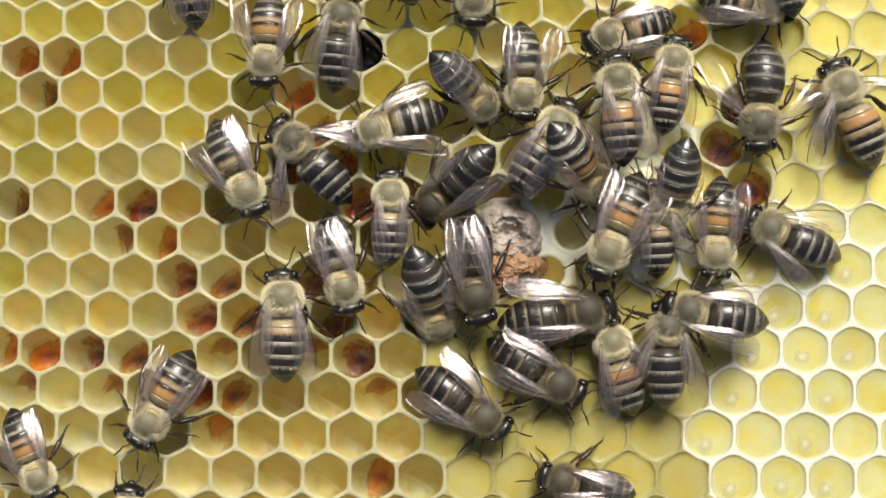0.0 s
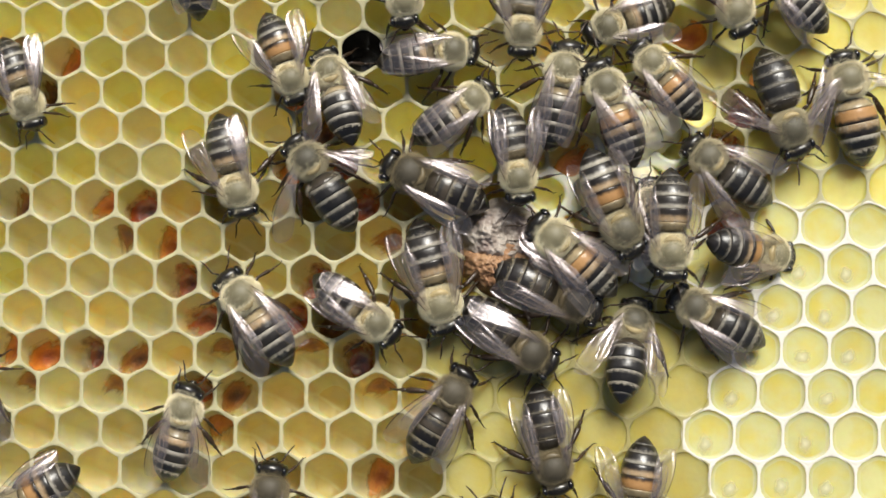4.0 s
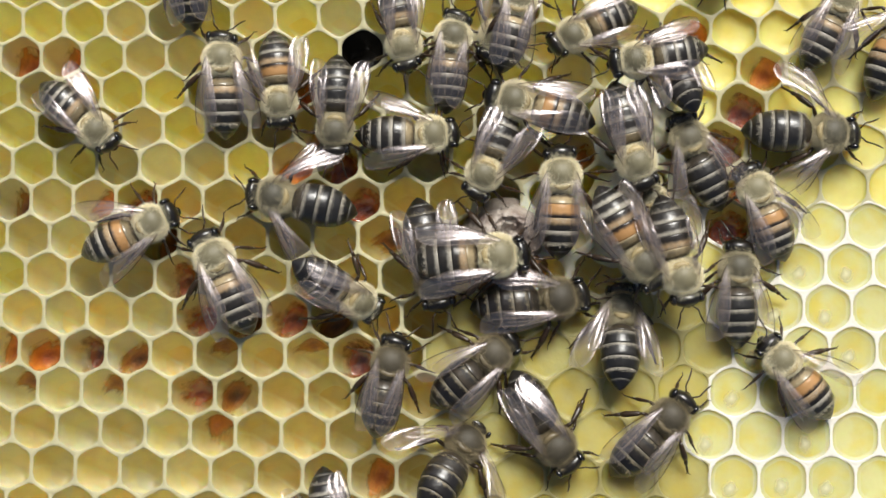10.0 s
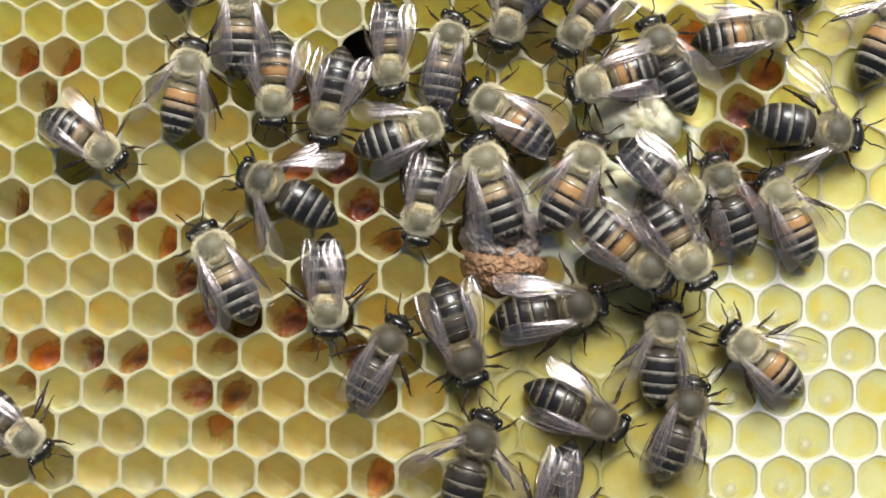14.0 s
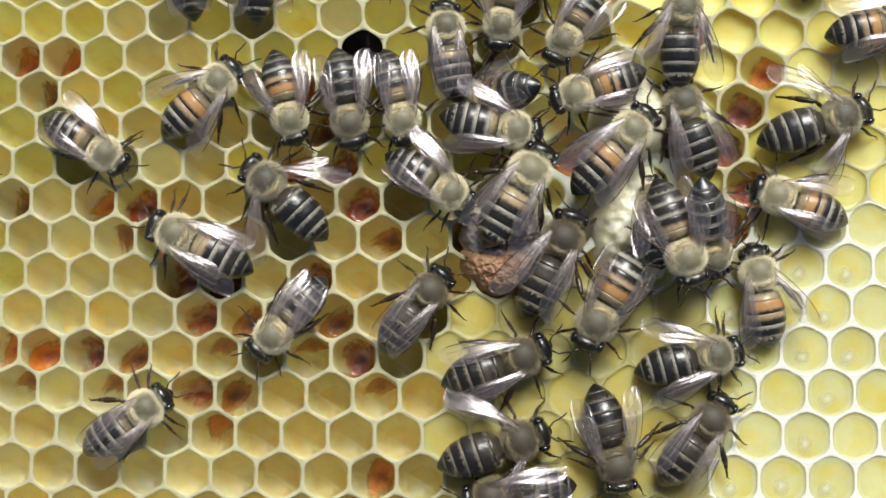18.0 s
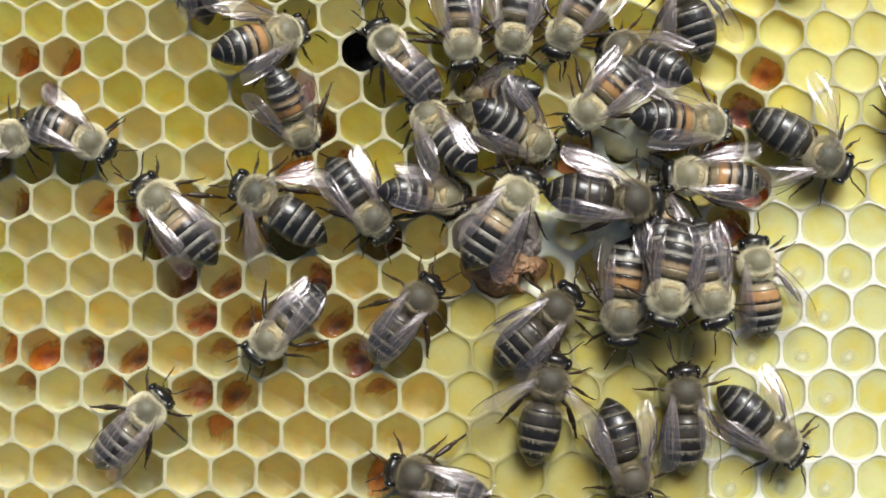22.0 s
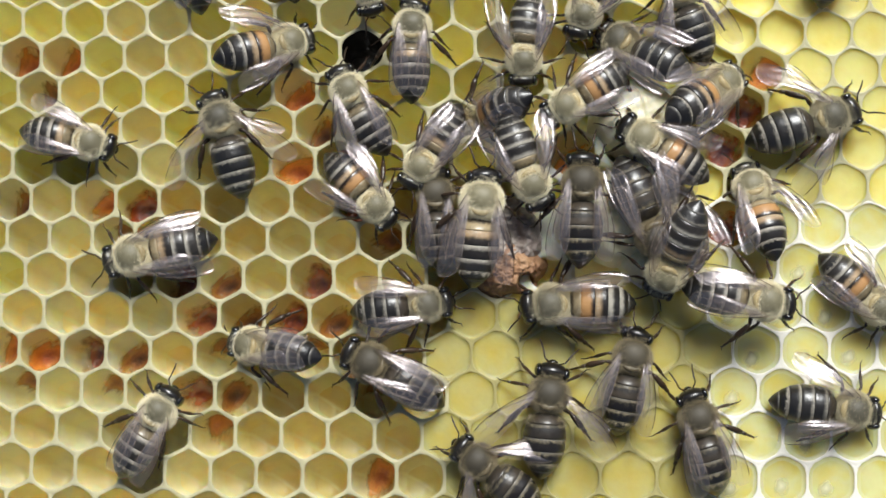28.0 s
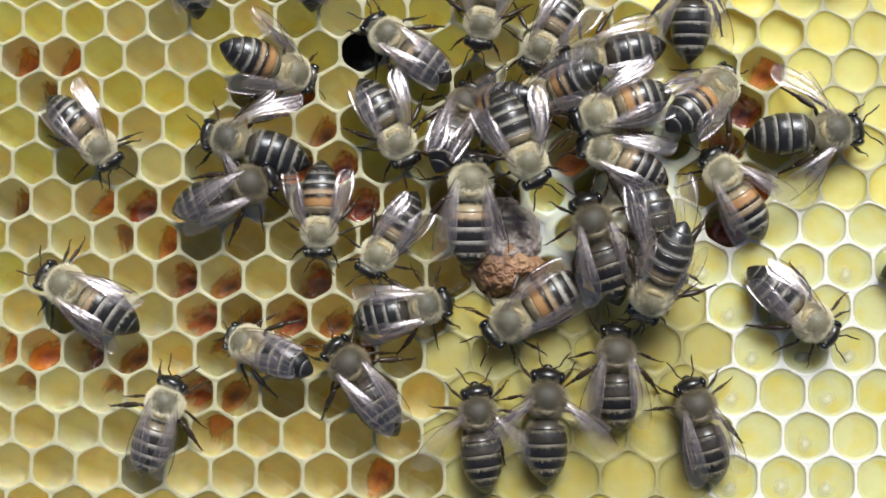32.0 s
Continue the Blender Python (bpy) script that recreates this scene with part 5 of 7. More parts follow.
    crawl(bees[17], (0, 2.2, -17.7, 0, -34.9, 0), (1, 2.2, -18.1, 0, -51.1, 0), (2, 1.5, -19.7, 0, -77, 0), (3, 0.9, -17.7, 0, -21.5, 0), (3.5, -0.1, -19.7, 0, 25.9, 0), (5.5, -0.8, -15.9, 0, 100.4, 0), (6, -1.7, -14.8, 0, 94.4, 0), (7, 1.4, -11.4, 0, 62.1, 0), (8, 0.4, -12.5, 0, 57.8, 0), (9, -0.4, -14.3, 0, 56.7, 0), (10, 3.5, -14.1, 0, 40.4, 0), (11, 6.4, -15.3, 0, 28.4, 0), (12, 9.4, -15.3, 0, 19.7, 0), (13, 13.9, -18.1, 0, -29.6, 0), (14, 15.4, -18.5, 0, -24.2, 0), (14.5, 15.9, -19.4, 0, -34.9, 0), (16.5, 18.4, -21.2, 0, -69.8, 0), (17, 18.4, -20.8, 0, -76, 0), (18, 19.3, -22, 0, -75.6, 0), (19, 19.3, -23, 0, -102.2, 0), (20, 19.5, -22.3, 0, -79.3, 0), (21, 20.1, -22.6, 0, -74.2, 0), (22, 21, -23.6, 0, -74.1, 0), (22.5, 20.1, -23.9, 0, -24.4, 0), (23, 19.8, -24.6, 0, 4.2, 0), (23.5, 21, -24.1, 0, 51.8, 0), (24, 20.5, -22.6, 0, 85.6, 0), (25, 20.5, -19.9, 0, 77.3, 0), (25.5, 21.5, -16.6, 0, 65.9, 0), (27.5, 22.3, -15.9, 0, 90, 0), (28, 21.3, -15.4, 0, 79, 0), (29, 21.8, -13.5, 0, 80.8, 0), (30, 21, -13.3, 0, 81, 0), (31, 20.3, -13, 0, 87.1, 0), (32, 20.1, -15.1, 0, 91.5, 0))
    crawl(bees[18], (0, 10.7, -14, 0, -31.2, 0), (1, 8.1, -15.6, 0, -37.7, 0), (2, 11.2, -19.9, 0, -71.6, 0), (3, 11, -21.2, 0, -85.9, 0), (3.5, 11.3, -21.5, 0, -88.6, 0), (4.5, 12.8, -22.5, 0, -59.5, 0), (5.5, 14.3, -21.2, 0, -17.1, 0), (6, 17, -21.7, 0, 9.9, 0), (7, 18.7, -21.7, 0, -1.4, 0), (8, 20.3, -21.2, 0, -2.6, 0), (9, 21.8, -23.3, 0, 29.6, 0), (10, 24.1, -21.7, 0, 47, 0), (11, 26.5, -19.2, 0, 81, 0), (12, 26.7, -20.5, 0, 77.3, 0), (13, 27.2, -21.5, 0, 84.3, 0), (14, 27.3, -21, 0, 71.6, 0), (14.5, 28.1, -21.3, 0, 81.7, 0), (16.5, 29.8, -22.8, 0, 58, 0), (17, 29.8, -23, 0, 61.4, 0), (18, 29.1, -22.3, 0, 54.6, 0), (19, 27, -23, 0, 51.1, 0), (20, 27.3, -22.6, 0.1, 62.7, 0), (21, 26.7, -20.7, 0.1, 69.9, 0), (22, 28, -19.8, 0.1, 91.4, 0), (23, 28.5, -20.2, 0, 114, 0), (24, 29.1, -20.5, 0, 103.4, 0), (25, 29, -21.8, 0, 97.5, 0), (25.5, 29, -21.3, 0, 97.7, 0), (27.5, 30.1, -21.8, 0, 101.9, 0), (28, 30.3, -22.5, 0, 106.1, 0), (29, 30.1, -21.8, 0, 107.5, 0), (30, 29.9, -22.1, 0, 109.9, 0), (31, 29.6, -21.3, 0, 102.4, 0), (32, 30.1, -21.2, 0, 105.9, 0))
    crawl(bees[19], (0, 25.4, -12, 2.0, 86, 0), (1, 20.8, -12.6, 3.4, 86, 0), (2, 22.0, -13.6, 3.0, 83, 6), (3, 21.3, -12.5, 0, 70, 0), (3.5, 21, -12.7, 0, 71.6, 29.4), (5.5, 21.9, -10.9, 0, 83.5, 0), (6, 21.8, -11.9, 0, 78.7, 0), (7, 21.9, -10.7, 0, 87, 0), (8, 21.8, -10.9, 0, 91.5, 0), (9, 20.3, -10.4, 0, 104, 27), (10, 20.3, -10.9, 0, 83.1, 26.5), (11, 21.6, -11, 0, 78.7, 31), (12, 23.3, -12.2, 0, 58.8, 0), (13, 23.9, -12.3, 0, 78.7, 0), (14, 25.2, -12.2, 0, 80.8, 0), (14.5, 24.7, -12.7, 0, 66.2, 0), (15.5, 25.5, -13.7, 0, 25.2, 0), (16.5, 26.5, -13.7, 0, 2.9, 0), (17, 26.7, -13.3, 0, 2.9, 0), (18, 28.5, -12.8, 0, 9.5, 0), (19, 32.6, -13, 0, -17.1, 0), (19.5, 34.7, -16.1, 0, -48.1, 0), (20, 34.5, -18.5, 0, -76.7, 0), (21, 36.5, -17.4, 0, -49.6, 0), (22, 37, -20.2, 0, -45, 0), (23, 37.8, -23.9, 0, -54.1, 0), (24, 37.3, -24.3, 0, -54.6, 0), (25, 40.2, -21.5, 0, -0, 0), (25.5, 40.9, -19.2, 0, 43.2, 0), (27.5, 43.3, -18.5, 0, 13.7, 0), (28, 44.4, -18.1, 0, -9.8, 0), (29, 45.1, -16.8, 0, 32.6, 0), (30, 52.6, -15.8, 0, 19.9, 0), (31, 58.2, -13, 0, 25.2, 0), (32, 59.5, -13, 0, 25.2, 0))
    crawl(bees[20], (0, 3.3, -2.2, 1.4, -81, 0), (1, 3.3, -3.5, 0.8, -87.3, 0), (2, 4, -6.1, 0.2, -76.6, 0), (3, 3.7, -7.4, 0, -79.2, 0), (3.5, 5.3, -8.8, 0, -52.6, 0), (5.5, 10.7, -12.3, 0, -18.9, 0), (6, 10.7, -12.2, 0, -18.4, 26.6), (7, 11.6, -12.8, 0.4, -45, 0), (7.5, 10.3, -15.2, 0.8, -63.4, 0), (8, 8.4, -15.9, 0.4, -99.9, 0), (9, 8.4, -20.3, 0, -91.4, 0), (10, 11.3, -20.2, 0, -55.2, 0), (11, 14.4, -23, 0, -42, 0), (12, 13.6, -26, 0.1, -85.5, 0), (13, 12.8, -30.1, 0.1, -101.6, 0), (14, 12.8, -28.7, 0.1, -102.5, 0), (14.5, 12.5, -28.3, 0, -106.4, 0), (16.5, 9, -30.3, 0, -142.8, 0), (17, 8.8, -28.5, 0, -163.6, 0), (18, 8.7, -28, 0, -168.4, 0), (19, 8.9, -28.7, 0, -150.3, 30.7), (20, 4.9, -27.5, 0, -186.9, 0), (21, 1.2, -26.9, 0, -178.7, 0), (22, -0.3, -27.2, 0, -197, 0), (23, 0.1, -27.2, 0, -200.9, 0), (24, 0.9, -25.4, 0, -207.2, 0), (25, -0.3, -23.4, 0, -220.9, 0), (25.5, -2.1, -22.1, 0, -224.1, 0), (27.5, -5.4, -14.6, 0, -204.9, 0), (28, -5.6, -14.5, 0, -206, 0), (29, -6, -14.5, 0, -181.4, 0), (30, -7.2, -15.3, 0, -180, 0), (31, -7.6, -16.6, 0, -224.1, 0), (32, -8.9, -15.9, 0, -231.5, 0))
    crawl(bees[21], (0, -12.2, 24.1, 0, 81.4, 0), (1, -12.5, 24.9, 0, 84.6, 0), (2, -13.5, 28.6, 0, 101.3, 0), (3, -15.3, 29, 0, 108.9, 0), (3.5, -16.4, 30.3, 0, 94.9, 0), (4, -14.6, 35.7, 0, 156.4, 0), (4.5, -14, 34, 0, 225, 0), (5, -12.3, 33, 0, 266.6, 0), (5.5, -12.3, 30.6, 0, 273.5, 0), (6, -12.3, 29.6, 0, 273.3, 0), (7, -10.4, 24.4, 0, 323.8, 0), (8, -9.6, 21.8, 0, 301, 30.5), (9, -11.7, 18.8, 0, 263.5, 0), (10, -12.3, 16.6, 0, 266.5, 0), (11, -13, 17.2, 0, 263.1, 0), (12, -13, 18, 0, 258.7, 27.9), (13, -12.8, 18, 0, 260.5, 28.3), (14, -12.7, 17.7, 0, 256, 0), (14.5, -13.5, 17.4, 0, 247.1, 32), (16.5, -11.5, 16.1, 0, 268.5, 0), (17, -11, 16.9, 0, 276.5, 0), (18, -11.2, 17.5, 0, 278.1, 0), (19, -11.4, 14.8, 0, 276.7, 0), (20, -11.5, 9, 0, 282, 0), (21, -11.9, 9.9, 0, 285.7, 0), (22, -9.7, 5.9, 0, 304.5, 0), (23, -9.1, 3.2, 0.1, 343, 0), (24, -11.4, 2, 0, 296.6, 0), (25, -10.2, -3.2, 0, 286.1, 0), (25.5, -8.9, -7, 0, 290.4, 0), (27.5, -6.4, -6.1, 0.1, 357.1, 0), (28, -4.8, -6.6, 0, 364.2, 0), (29, -4.8, -6.8, 0, 368.4, 0), (30, -4.8, -6.8, 0, 368.4, 0), (31, -4.6, -7.2, 0, 371.7, 0), (32, -4.8, -7.1, 0, 370.6, 0))
    crawl(bees[22], (0, 47.6, 15.7, 0, 115.4, 0), (1, 47.3, 15.7, 0, 110.6, 0), (2, 47.3, 15.7, 0, 110.6, 0), (3, 47.3, 15.3, 0, 109.2, 0), (3.5, 47.1, 16.7, 0, 108.4, 0), (5.5, 49.7, 14.4, 0, 90, 0), (6, 49.5, 14.1, 0, 93.7, 0), (7, 48.7, 11.8, 0, 130.6, 0), (8, 49, 14.1, 0, 117.9, 0), (8.5, 49.7, 15.4, 0, 99, 0), (9, 49.2, 16.6, 0, 74.2, 0), (10, 52.5, 23.7, 0, 69.6, 0), (11, 52.3, 24.9, 0, 68.5, 0), (12, 51.3, 25.1, 0, 65.1, 0), (13, 51.3, 25, 0, 65.4, 0), (14, 51.6, 25, 0, 66.3, 0), (14.5, 51.8, 25.6, 0, 67, 0), (16.5, 52.8, 27.8, 0, 58, 26.3), (17, 54.9, 25.9, 0, 39.3, 37.2), (19, 63.1, 27.8, 0, 42, 38), (32, 63.1, 27.8, 0, 42, 38))
    crawl(bees[23], (0, 31.7, 37.9, 0, -90, 0), (11, 31.7, 35.7, 0, -90, 0), (12, 32.6, 23.1, 0, -61.3, 0), (13, 33.2, 23.9, 0, -57.7, 0), (14, 35, 24.7, 0, 14, 0), (14.5, 34.8, 25.5, 0.1, 20.7, 0), (16.5, 41.4, 22.9, 0.4, 5.7, 0), (17, 44.9, 23.8, 0.9, 14.7, 0), (18, 50.3, 25.6, 0.9, 16.6, 0), (19, 50.4, 24.2, 1.1, 35.7, 0), (20, 55.3, 24, 1.6, 20, 0), (21.5, 55.3, 19.9, 0.8, -45, 0), (23, 51.3, 7.2, 0, -102.5, 0), (24, 48.1, 4, 0, -116.6, 0), (25, 49.4, 3, 0, -96, 0), (25.5, 48.2, -3.5, 0, -97.1, 0), (27.5, 48.2, -3.4, 0, -69.6, 0), (28, 48.2, -5, 0, -37.9, 0), (29, 50.5, -3.5, 0, -23.6, 0), (30, 47.7, -2.5, 0, -0, 0), (31, 52.4, -2.1, 0, 21.2, 0), (32, 56.9, -1.2, 0, 25.2, 0))
    crawl(bees[24], (0, 37, 17.7, 0, -95.7, 0), (1, 38.6, 17.7, 0, -90, 0), (2, 40.1, 17.7, 0, -76, 0), (3, 38.4, 17.7, 0, -82.5, 0), (3.5, 39.2, 17.2, 0.3, -72.9, 0), (5.5, 39.3, 16.5, 0.5, -78.7, 0), (6, 40, 13.6, 0.3, -81.4, 29.1), (7, 38.4, 11.7, 0, -52.9, 0), (8, 40.1, 12, 0, -41.1, 0), (9, 40.7, 12.1, 0, -44.1, 0), (10, 41.5, 13.6, 0, -3.9, 0), (11, 41.9, 14.3, 0, 18, 0), (12, 41.2, 13.1, 0, -14.7, 0), (13, 41.9, 13.8, 0, -24, 0), (14, 42, 14.1, 0, -11, 0), (14.5, 41.7, 13.9, 0, -12.4, 0), (16.5, 41.4, 13.8, 0, -2.5, 0), (17, 41.9, 14.6, 0, -6.8, 0), (18, 43, 14.4, 0, 16.3, 0), (19, 42.8, 14.4, 0, -2.7, 0), (20, 42.8, 13.9, 0, 4.1, 0), (21, 41.9, 14.1, 0, -13.4, 0), (22, 41.4, 12.3, 0, -33.3, 0), (23, 41, 13.3, 0, -35.5, 0), (24, 41.7, 13.6, 0, -6.6, 0), (25, 42.2, 14.1, 0, 13.4, 0), (25.5, 42, 13.9, 0, 17.6, 0), (27.5, 41.7, 14.3, 0, 11.8, 0), (28, 41.7, 14.4, 0, 16.3, 0), (29, 42.2, 14.4, 0, 22.8, 0), (30, 40.6, 13, 0, -1.4, 0), (31, 41.7, 13.8, 0, 2.7, 0), (32, 41.9, 13.5, 0, 2.6, 0))
    crawl(bees[25], (0, 40.4, 1, 0, 152.7, 0), (1, 36.8, 5.6, 0, 141.8, 0), (2, 33.9, 8.4, 0, 138.9, 0), (3, 32.6, 9, 0, 128.9, 0), (3.5, 32.7, 8.7, 0, 132.1, 0), (5.5, 33.5, 8.6, 0, 165.2, 0), (6, 31.9, 9.4, 0, 145.9, 0), (7, 30.4, 8.6, 0, 130.6, 0), (8, 30.9, 7.9, 0, 115.1, 0), (9, 31.4, 7.9, 0, 103.4, 0), (10, 29.4, 10, 0.1, 110.7, 0), (11, 28.8, 14.4, 0.3, 111.3, 0), (12, 28.8, 14.3, 0.2, 109.7, 29.7), (13, 28.5, 18.6, 0.1, 97, 0), (14, 25.9, 21.1, 0.2, 111.8, 0), (14.5, 25.7, 21.2, 0.2, 113.6, 0), (16.5, 26, 24.8, 0.5, 85.7, 0), (17, 26.3, 25.3, 1.5, 84.3, 0), (18, 27, 24.5, 2.4, 82.9, 0), (19, 27.4, 26.2, 1.9, 78.4, 0), (20, 28.3, 27.8, 0.6, 95.5, 0), (21, 28.5, 27.3, 0, 101.6, 0), (22, 28.5, 27.7, 0, 101.6, 0), (23, 28.2, 27, 0, 101.9, 0), (24, 28.2, 27.3, 0, 102.4, 0), (25, 28.3, 27.5, 0, 103.3, 0), (25.5, 27.9, 27.5, 0, 102.4, 0), (27.5, 28.2, 26.8, 0.3, 105.2, 0), (28, 28.1, 27.1, 0.6, 104.7, 0), (29, 28.5, 28.2, 0.3, 107.6, 0), (30, 28.1, 26.9, 0.3, 104.3, 0), (31, 28.4, 26.4, 0.7, 84.1, 0), (32, 28.6, 27.9, 0.3, 82.3, 0))
    crawl(bees[26], (0, 31.7, 2.4, 0.1, -93, 0), (1, 32.2, 1.7, 0.1, -66.2, 0), (2, 33.7, 2, 0.1, -57.3, 0), (3, 34.2, 0.1, 0, -9.9, 38), (3.5, 34.4, -0.1, 0, -2.4, 38), (5.5, 35.5, -0.6, 0, -32.8, 0), (6, 34.7, 1, 0, -18.4, 27), (7, 36.5, 0.4, 0, 43.7, 26.6), (8, 38.8, 1.5, 0, 103.7, 0), (9, 39.9, 3.3, 0, 132.5, 0), (10, 37.5, 4.3, 0, 116.6, 0), (11, 37.1, 4.1, 0, 109.5, 0), (12, 37.1, 4.1, 0, 112.8, 0), (13, 38.1, 4.1, 0, 109.5, 0), (14, 40.2, 3.7, 0, 117.9, 0), (14.5, 41, 3.2, 0, 108.4, 0), (16.5, 41.7, 4.1, 0, 148.5, 0), (17, 42.3, 5, 0, 122.1, 0), (18, 41.4, 5.3, 0, 162.2, 0), (19, 39, 6.1, 0, 166.1, 0), (20, 35.9, 6.8, 0.3, 156.4, 0), (21, 32, 8.9, 0.9, 189, 0), (22, 31.1, 8.2, 1.3, 176.7, 0), (23, 31, 7.6, 1.6, 172, 0), (24, 30.3, 6.5, 1.8, 158.8, 0), (25, 29.8, 6.7, 1.7, 145.8, 0), (25.5, 29.1, 6.7, 2, 144.5, 0), (27.5, 27.5, 9.6, 2.4, 157.7, 0), (28, 25.4, 11.3, 2.4, 149.5, 0), (29, 23, 13, 2.7, 148.3, 0), (30, 20.1, 14.8, 3, 199.6, 0), (31, 19.9, 16.6, 3.2, 207.3, 0), (32, 20.2, 16.3, 3.5, 201.4, 0))
    crawl(bees[27], (0, 31, -7.7, 2.5, 168.1, 0), (1, 31.1, -8.1, 0.8, 146.3, 0), (2, 32.1, -8.1, 0, 143.7, 0), (3, 31.6, -7.9, 0, 149, 0), (3.5, 31.7, -8.1, 0, 149.2, 0), (5.5, 31.7, -8.6, 0, 145.2, 0), (6, 31.7, -8.4, 0, 148, 0), (7, 31.6, -8.1, 0, 155.7, 0), (8, 34, -7.6, 0, 130, 0), (9, 33.4, -6.5, 0, 105.5, 0), (10, 34, -5.2, 0, 87.1, 0), (11, 33.5, -2.9, 0, 94.3, 0), (12, 33.5, -1.7, 0, 99.7, 0), (13, 33.5, -0.3, 0, 96.8, 0), (14, 33, 5.1, 0, 108.9, 0), (14.5, 31.7, 7.1, 0, 108.9, 0), (16.5, 30.2, 11.1, 0, 111.6, 0), (17, 29, 13.4, 0.2, 109.2, 0), (18, 28.5, 14, 0.6, 106.8, 0), (19, 27.6, 15.2, 1.1, 105, 0), (20, 24.1, 19.3, 1.4, 136.2, 0), (21, 24, 20.7, 1.1, 146.4, 30.7), (22, 24.2, 21.1, 0.9, 148, 33.3), (23, 23.4, 21, 1, 143.4, 28.7), (24, 21.7, 21.3, 1.1, 137.8, 29.7), (25, 21.9, 21.4, 1.1, 140.1, 28.9), (25.5, 21, 21.2, 1, 142.3, 33.6), (27.5, 21.6, 21.8, 0.8, 155.3, 0), (28, 23.9, 22, 0.6, 146.8, 28.8), (29, 23.3, 21, 0.9, 156, 28.5), (30, 21.8, 21.5, 0.8, 145.8, 0), (31, 21.2, 23.7, 0.4, 191.6, 0), (32, 19.6, 22.3, 0.3, 187.5, 0))
    crawl(bees[28], (0, 26.1, 18.9, 1.2, 80.1, 0), (1, 24.9, 19.1, 1.4, 133.6, 0), (2, 24.9, 18.9, 1.5, 127.1, 0), (3, 25, 19.2, 1.4, 129.2, 0), (3.5, 25.6, 19.5, 1.2, 131.3, 0), (5.5, 26, 18.4, 1.2, 127.2, 0), (6, 26.6, 18.4, 1, 130.3, 0), (7, 26.2, 20.2, 0.7, 130.3, 0), (8, 25.9, 20.3, 0.5, 133.8, 0), (9, 27.4, 19.8, 0.9, 132, 0), (10, 26.9, 19.6, 2, 110.3, 29.8), (11, 22.8, 21, 2.5, 158.8, 0), (12, 21.9, 20.7, 1.9, 186.2, 0), (13, 20.7, 20.3, 1.8, 194, 0), (14, 19.6, 19.6, 2.5, 197.8, 0), (14.5, 19.9, 19.7, 2.7, 198.7, 0), (16.5, 18.6, 19.1, 2.3, 200.6, 0), (17, 18.3, 18.6, 2.1, 202.1, 0), (18, 17.8, 18.6, 2, 198.3, 0), (19, 17.4, 18.7, 2.4, 199.6, 0), (20, 17.5, 18.3, 3, 202.8, 0), (21, 17.8, 16, 3, 237.7, 0), (22, 18.4, 17.6, 2.8, 226.8, 0), (23, 17.8, 17.6, 3.2, 221.3, 0), (24, 18, 17.6, 3.6, 228.8, 0), (25, 17.8, 18.6, 3.8, 211.8, 0), (25.5, 17.7, 17.9, 3.6, 226.4, 28.8), (27.5, 17.4, 17.8, 3.1, 210.6, 0), (28, 16.4, 17.8, 2.3, 211.6, 0), (29, 14.9, 18.2, 2.2, 203.7, 0), (30, 15.4, 19.1, 2.4, 203.4, 0), (31, 14.9, 18.6, 1.9, 197.5, 0), (32, 14.1, 18.9, 1.9, 201.4, 29.4))
    crawl(bees[29], (0, 26.5, 7.9, 3.2, -99.8, 33.9), (1, 25.4, 2.3, 3.3, -87.1, 0), (2, 27, 2.9, 3, -84.1, 0), (3, 26.5, 2.9, 3.2, -91.5, 0), (3.5, 26.1, 2.8, 3.7, -91.5, 0), (5.5, 25.2, 1.9, 4.1, -77.3, 0), (6, 25.2, 1.3, 4.3, -77.1, 0), (7, 24.9, 1.3, 4.3, -80.1, 0), (8, 25.3, 1.7, 4.2, -77.5, 0), (9, 25.4, 1.7, 4.1, -75.4, 0), (10, 26.2, -0.2, 4, -74.8, 0), (11, 25.4, -0.2, 4.2, -79.7, 0), (12, 26.3, 1.2, 4.5, -61.7, 0), (13, 26.1, 1.2, 4.5, -58.1, 0), (14, 26.4, 1.1, 4.3, -59, 0), (14.5, 26.6, 1.9, 4, -61.4, 0), (16.5, 26.3, -0, 3.6, -87.2, 0), (17, 26.7, 0.7, 3.3, -77.8, 0), (18, 26.4, 1.9, 3.6, -68.7, 0), (19, 25.4, -0.3, 4.1, -83, 0), (20, 25, -2.1, 4.2, -103.8, 0), (21, 26.2, -2.3, 3.9, -91.8, 0), (22, 26, -2.6, 3.8, -101.5, 0), (23, 26, -2.6, 4, -96.1, 0), (24, 26, -3.1, 3.9, -96.2, 0), (25, 26.3, -2.4, 3.5, -86.7, 0), (25.5, 27.1, -1.7, 3.4, -37.4, 38), (27.5, 27.1, 0.4, 3.8, -102.3, 29), (28, 26.8, 1, 4.4, -109.7, 33.8), (29, 27, 1.4, 5.1, -102.7, 0), (30, 24.9, -0.9, 5.6, -112.9, 36.1), (31, 26, -0.6, 5.8, -119.8, 36.3), (32, 24.9, -1.7, 5.7, -109.5, 29.3))
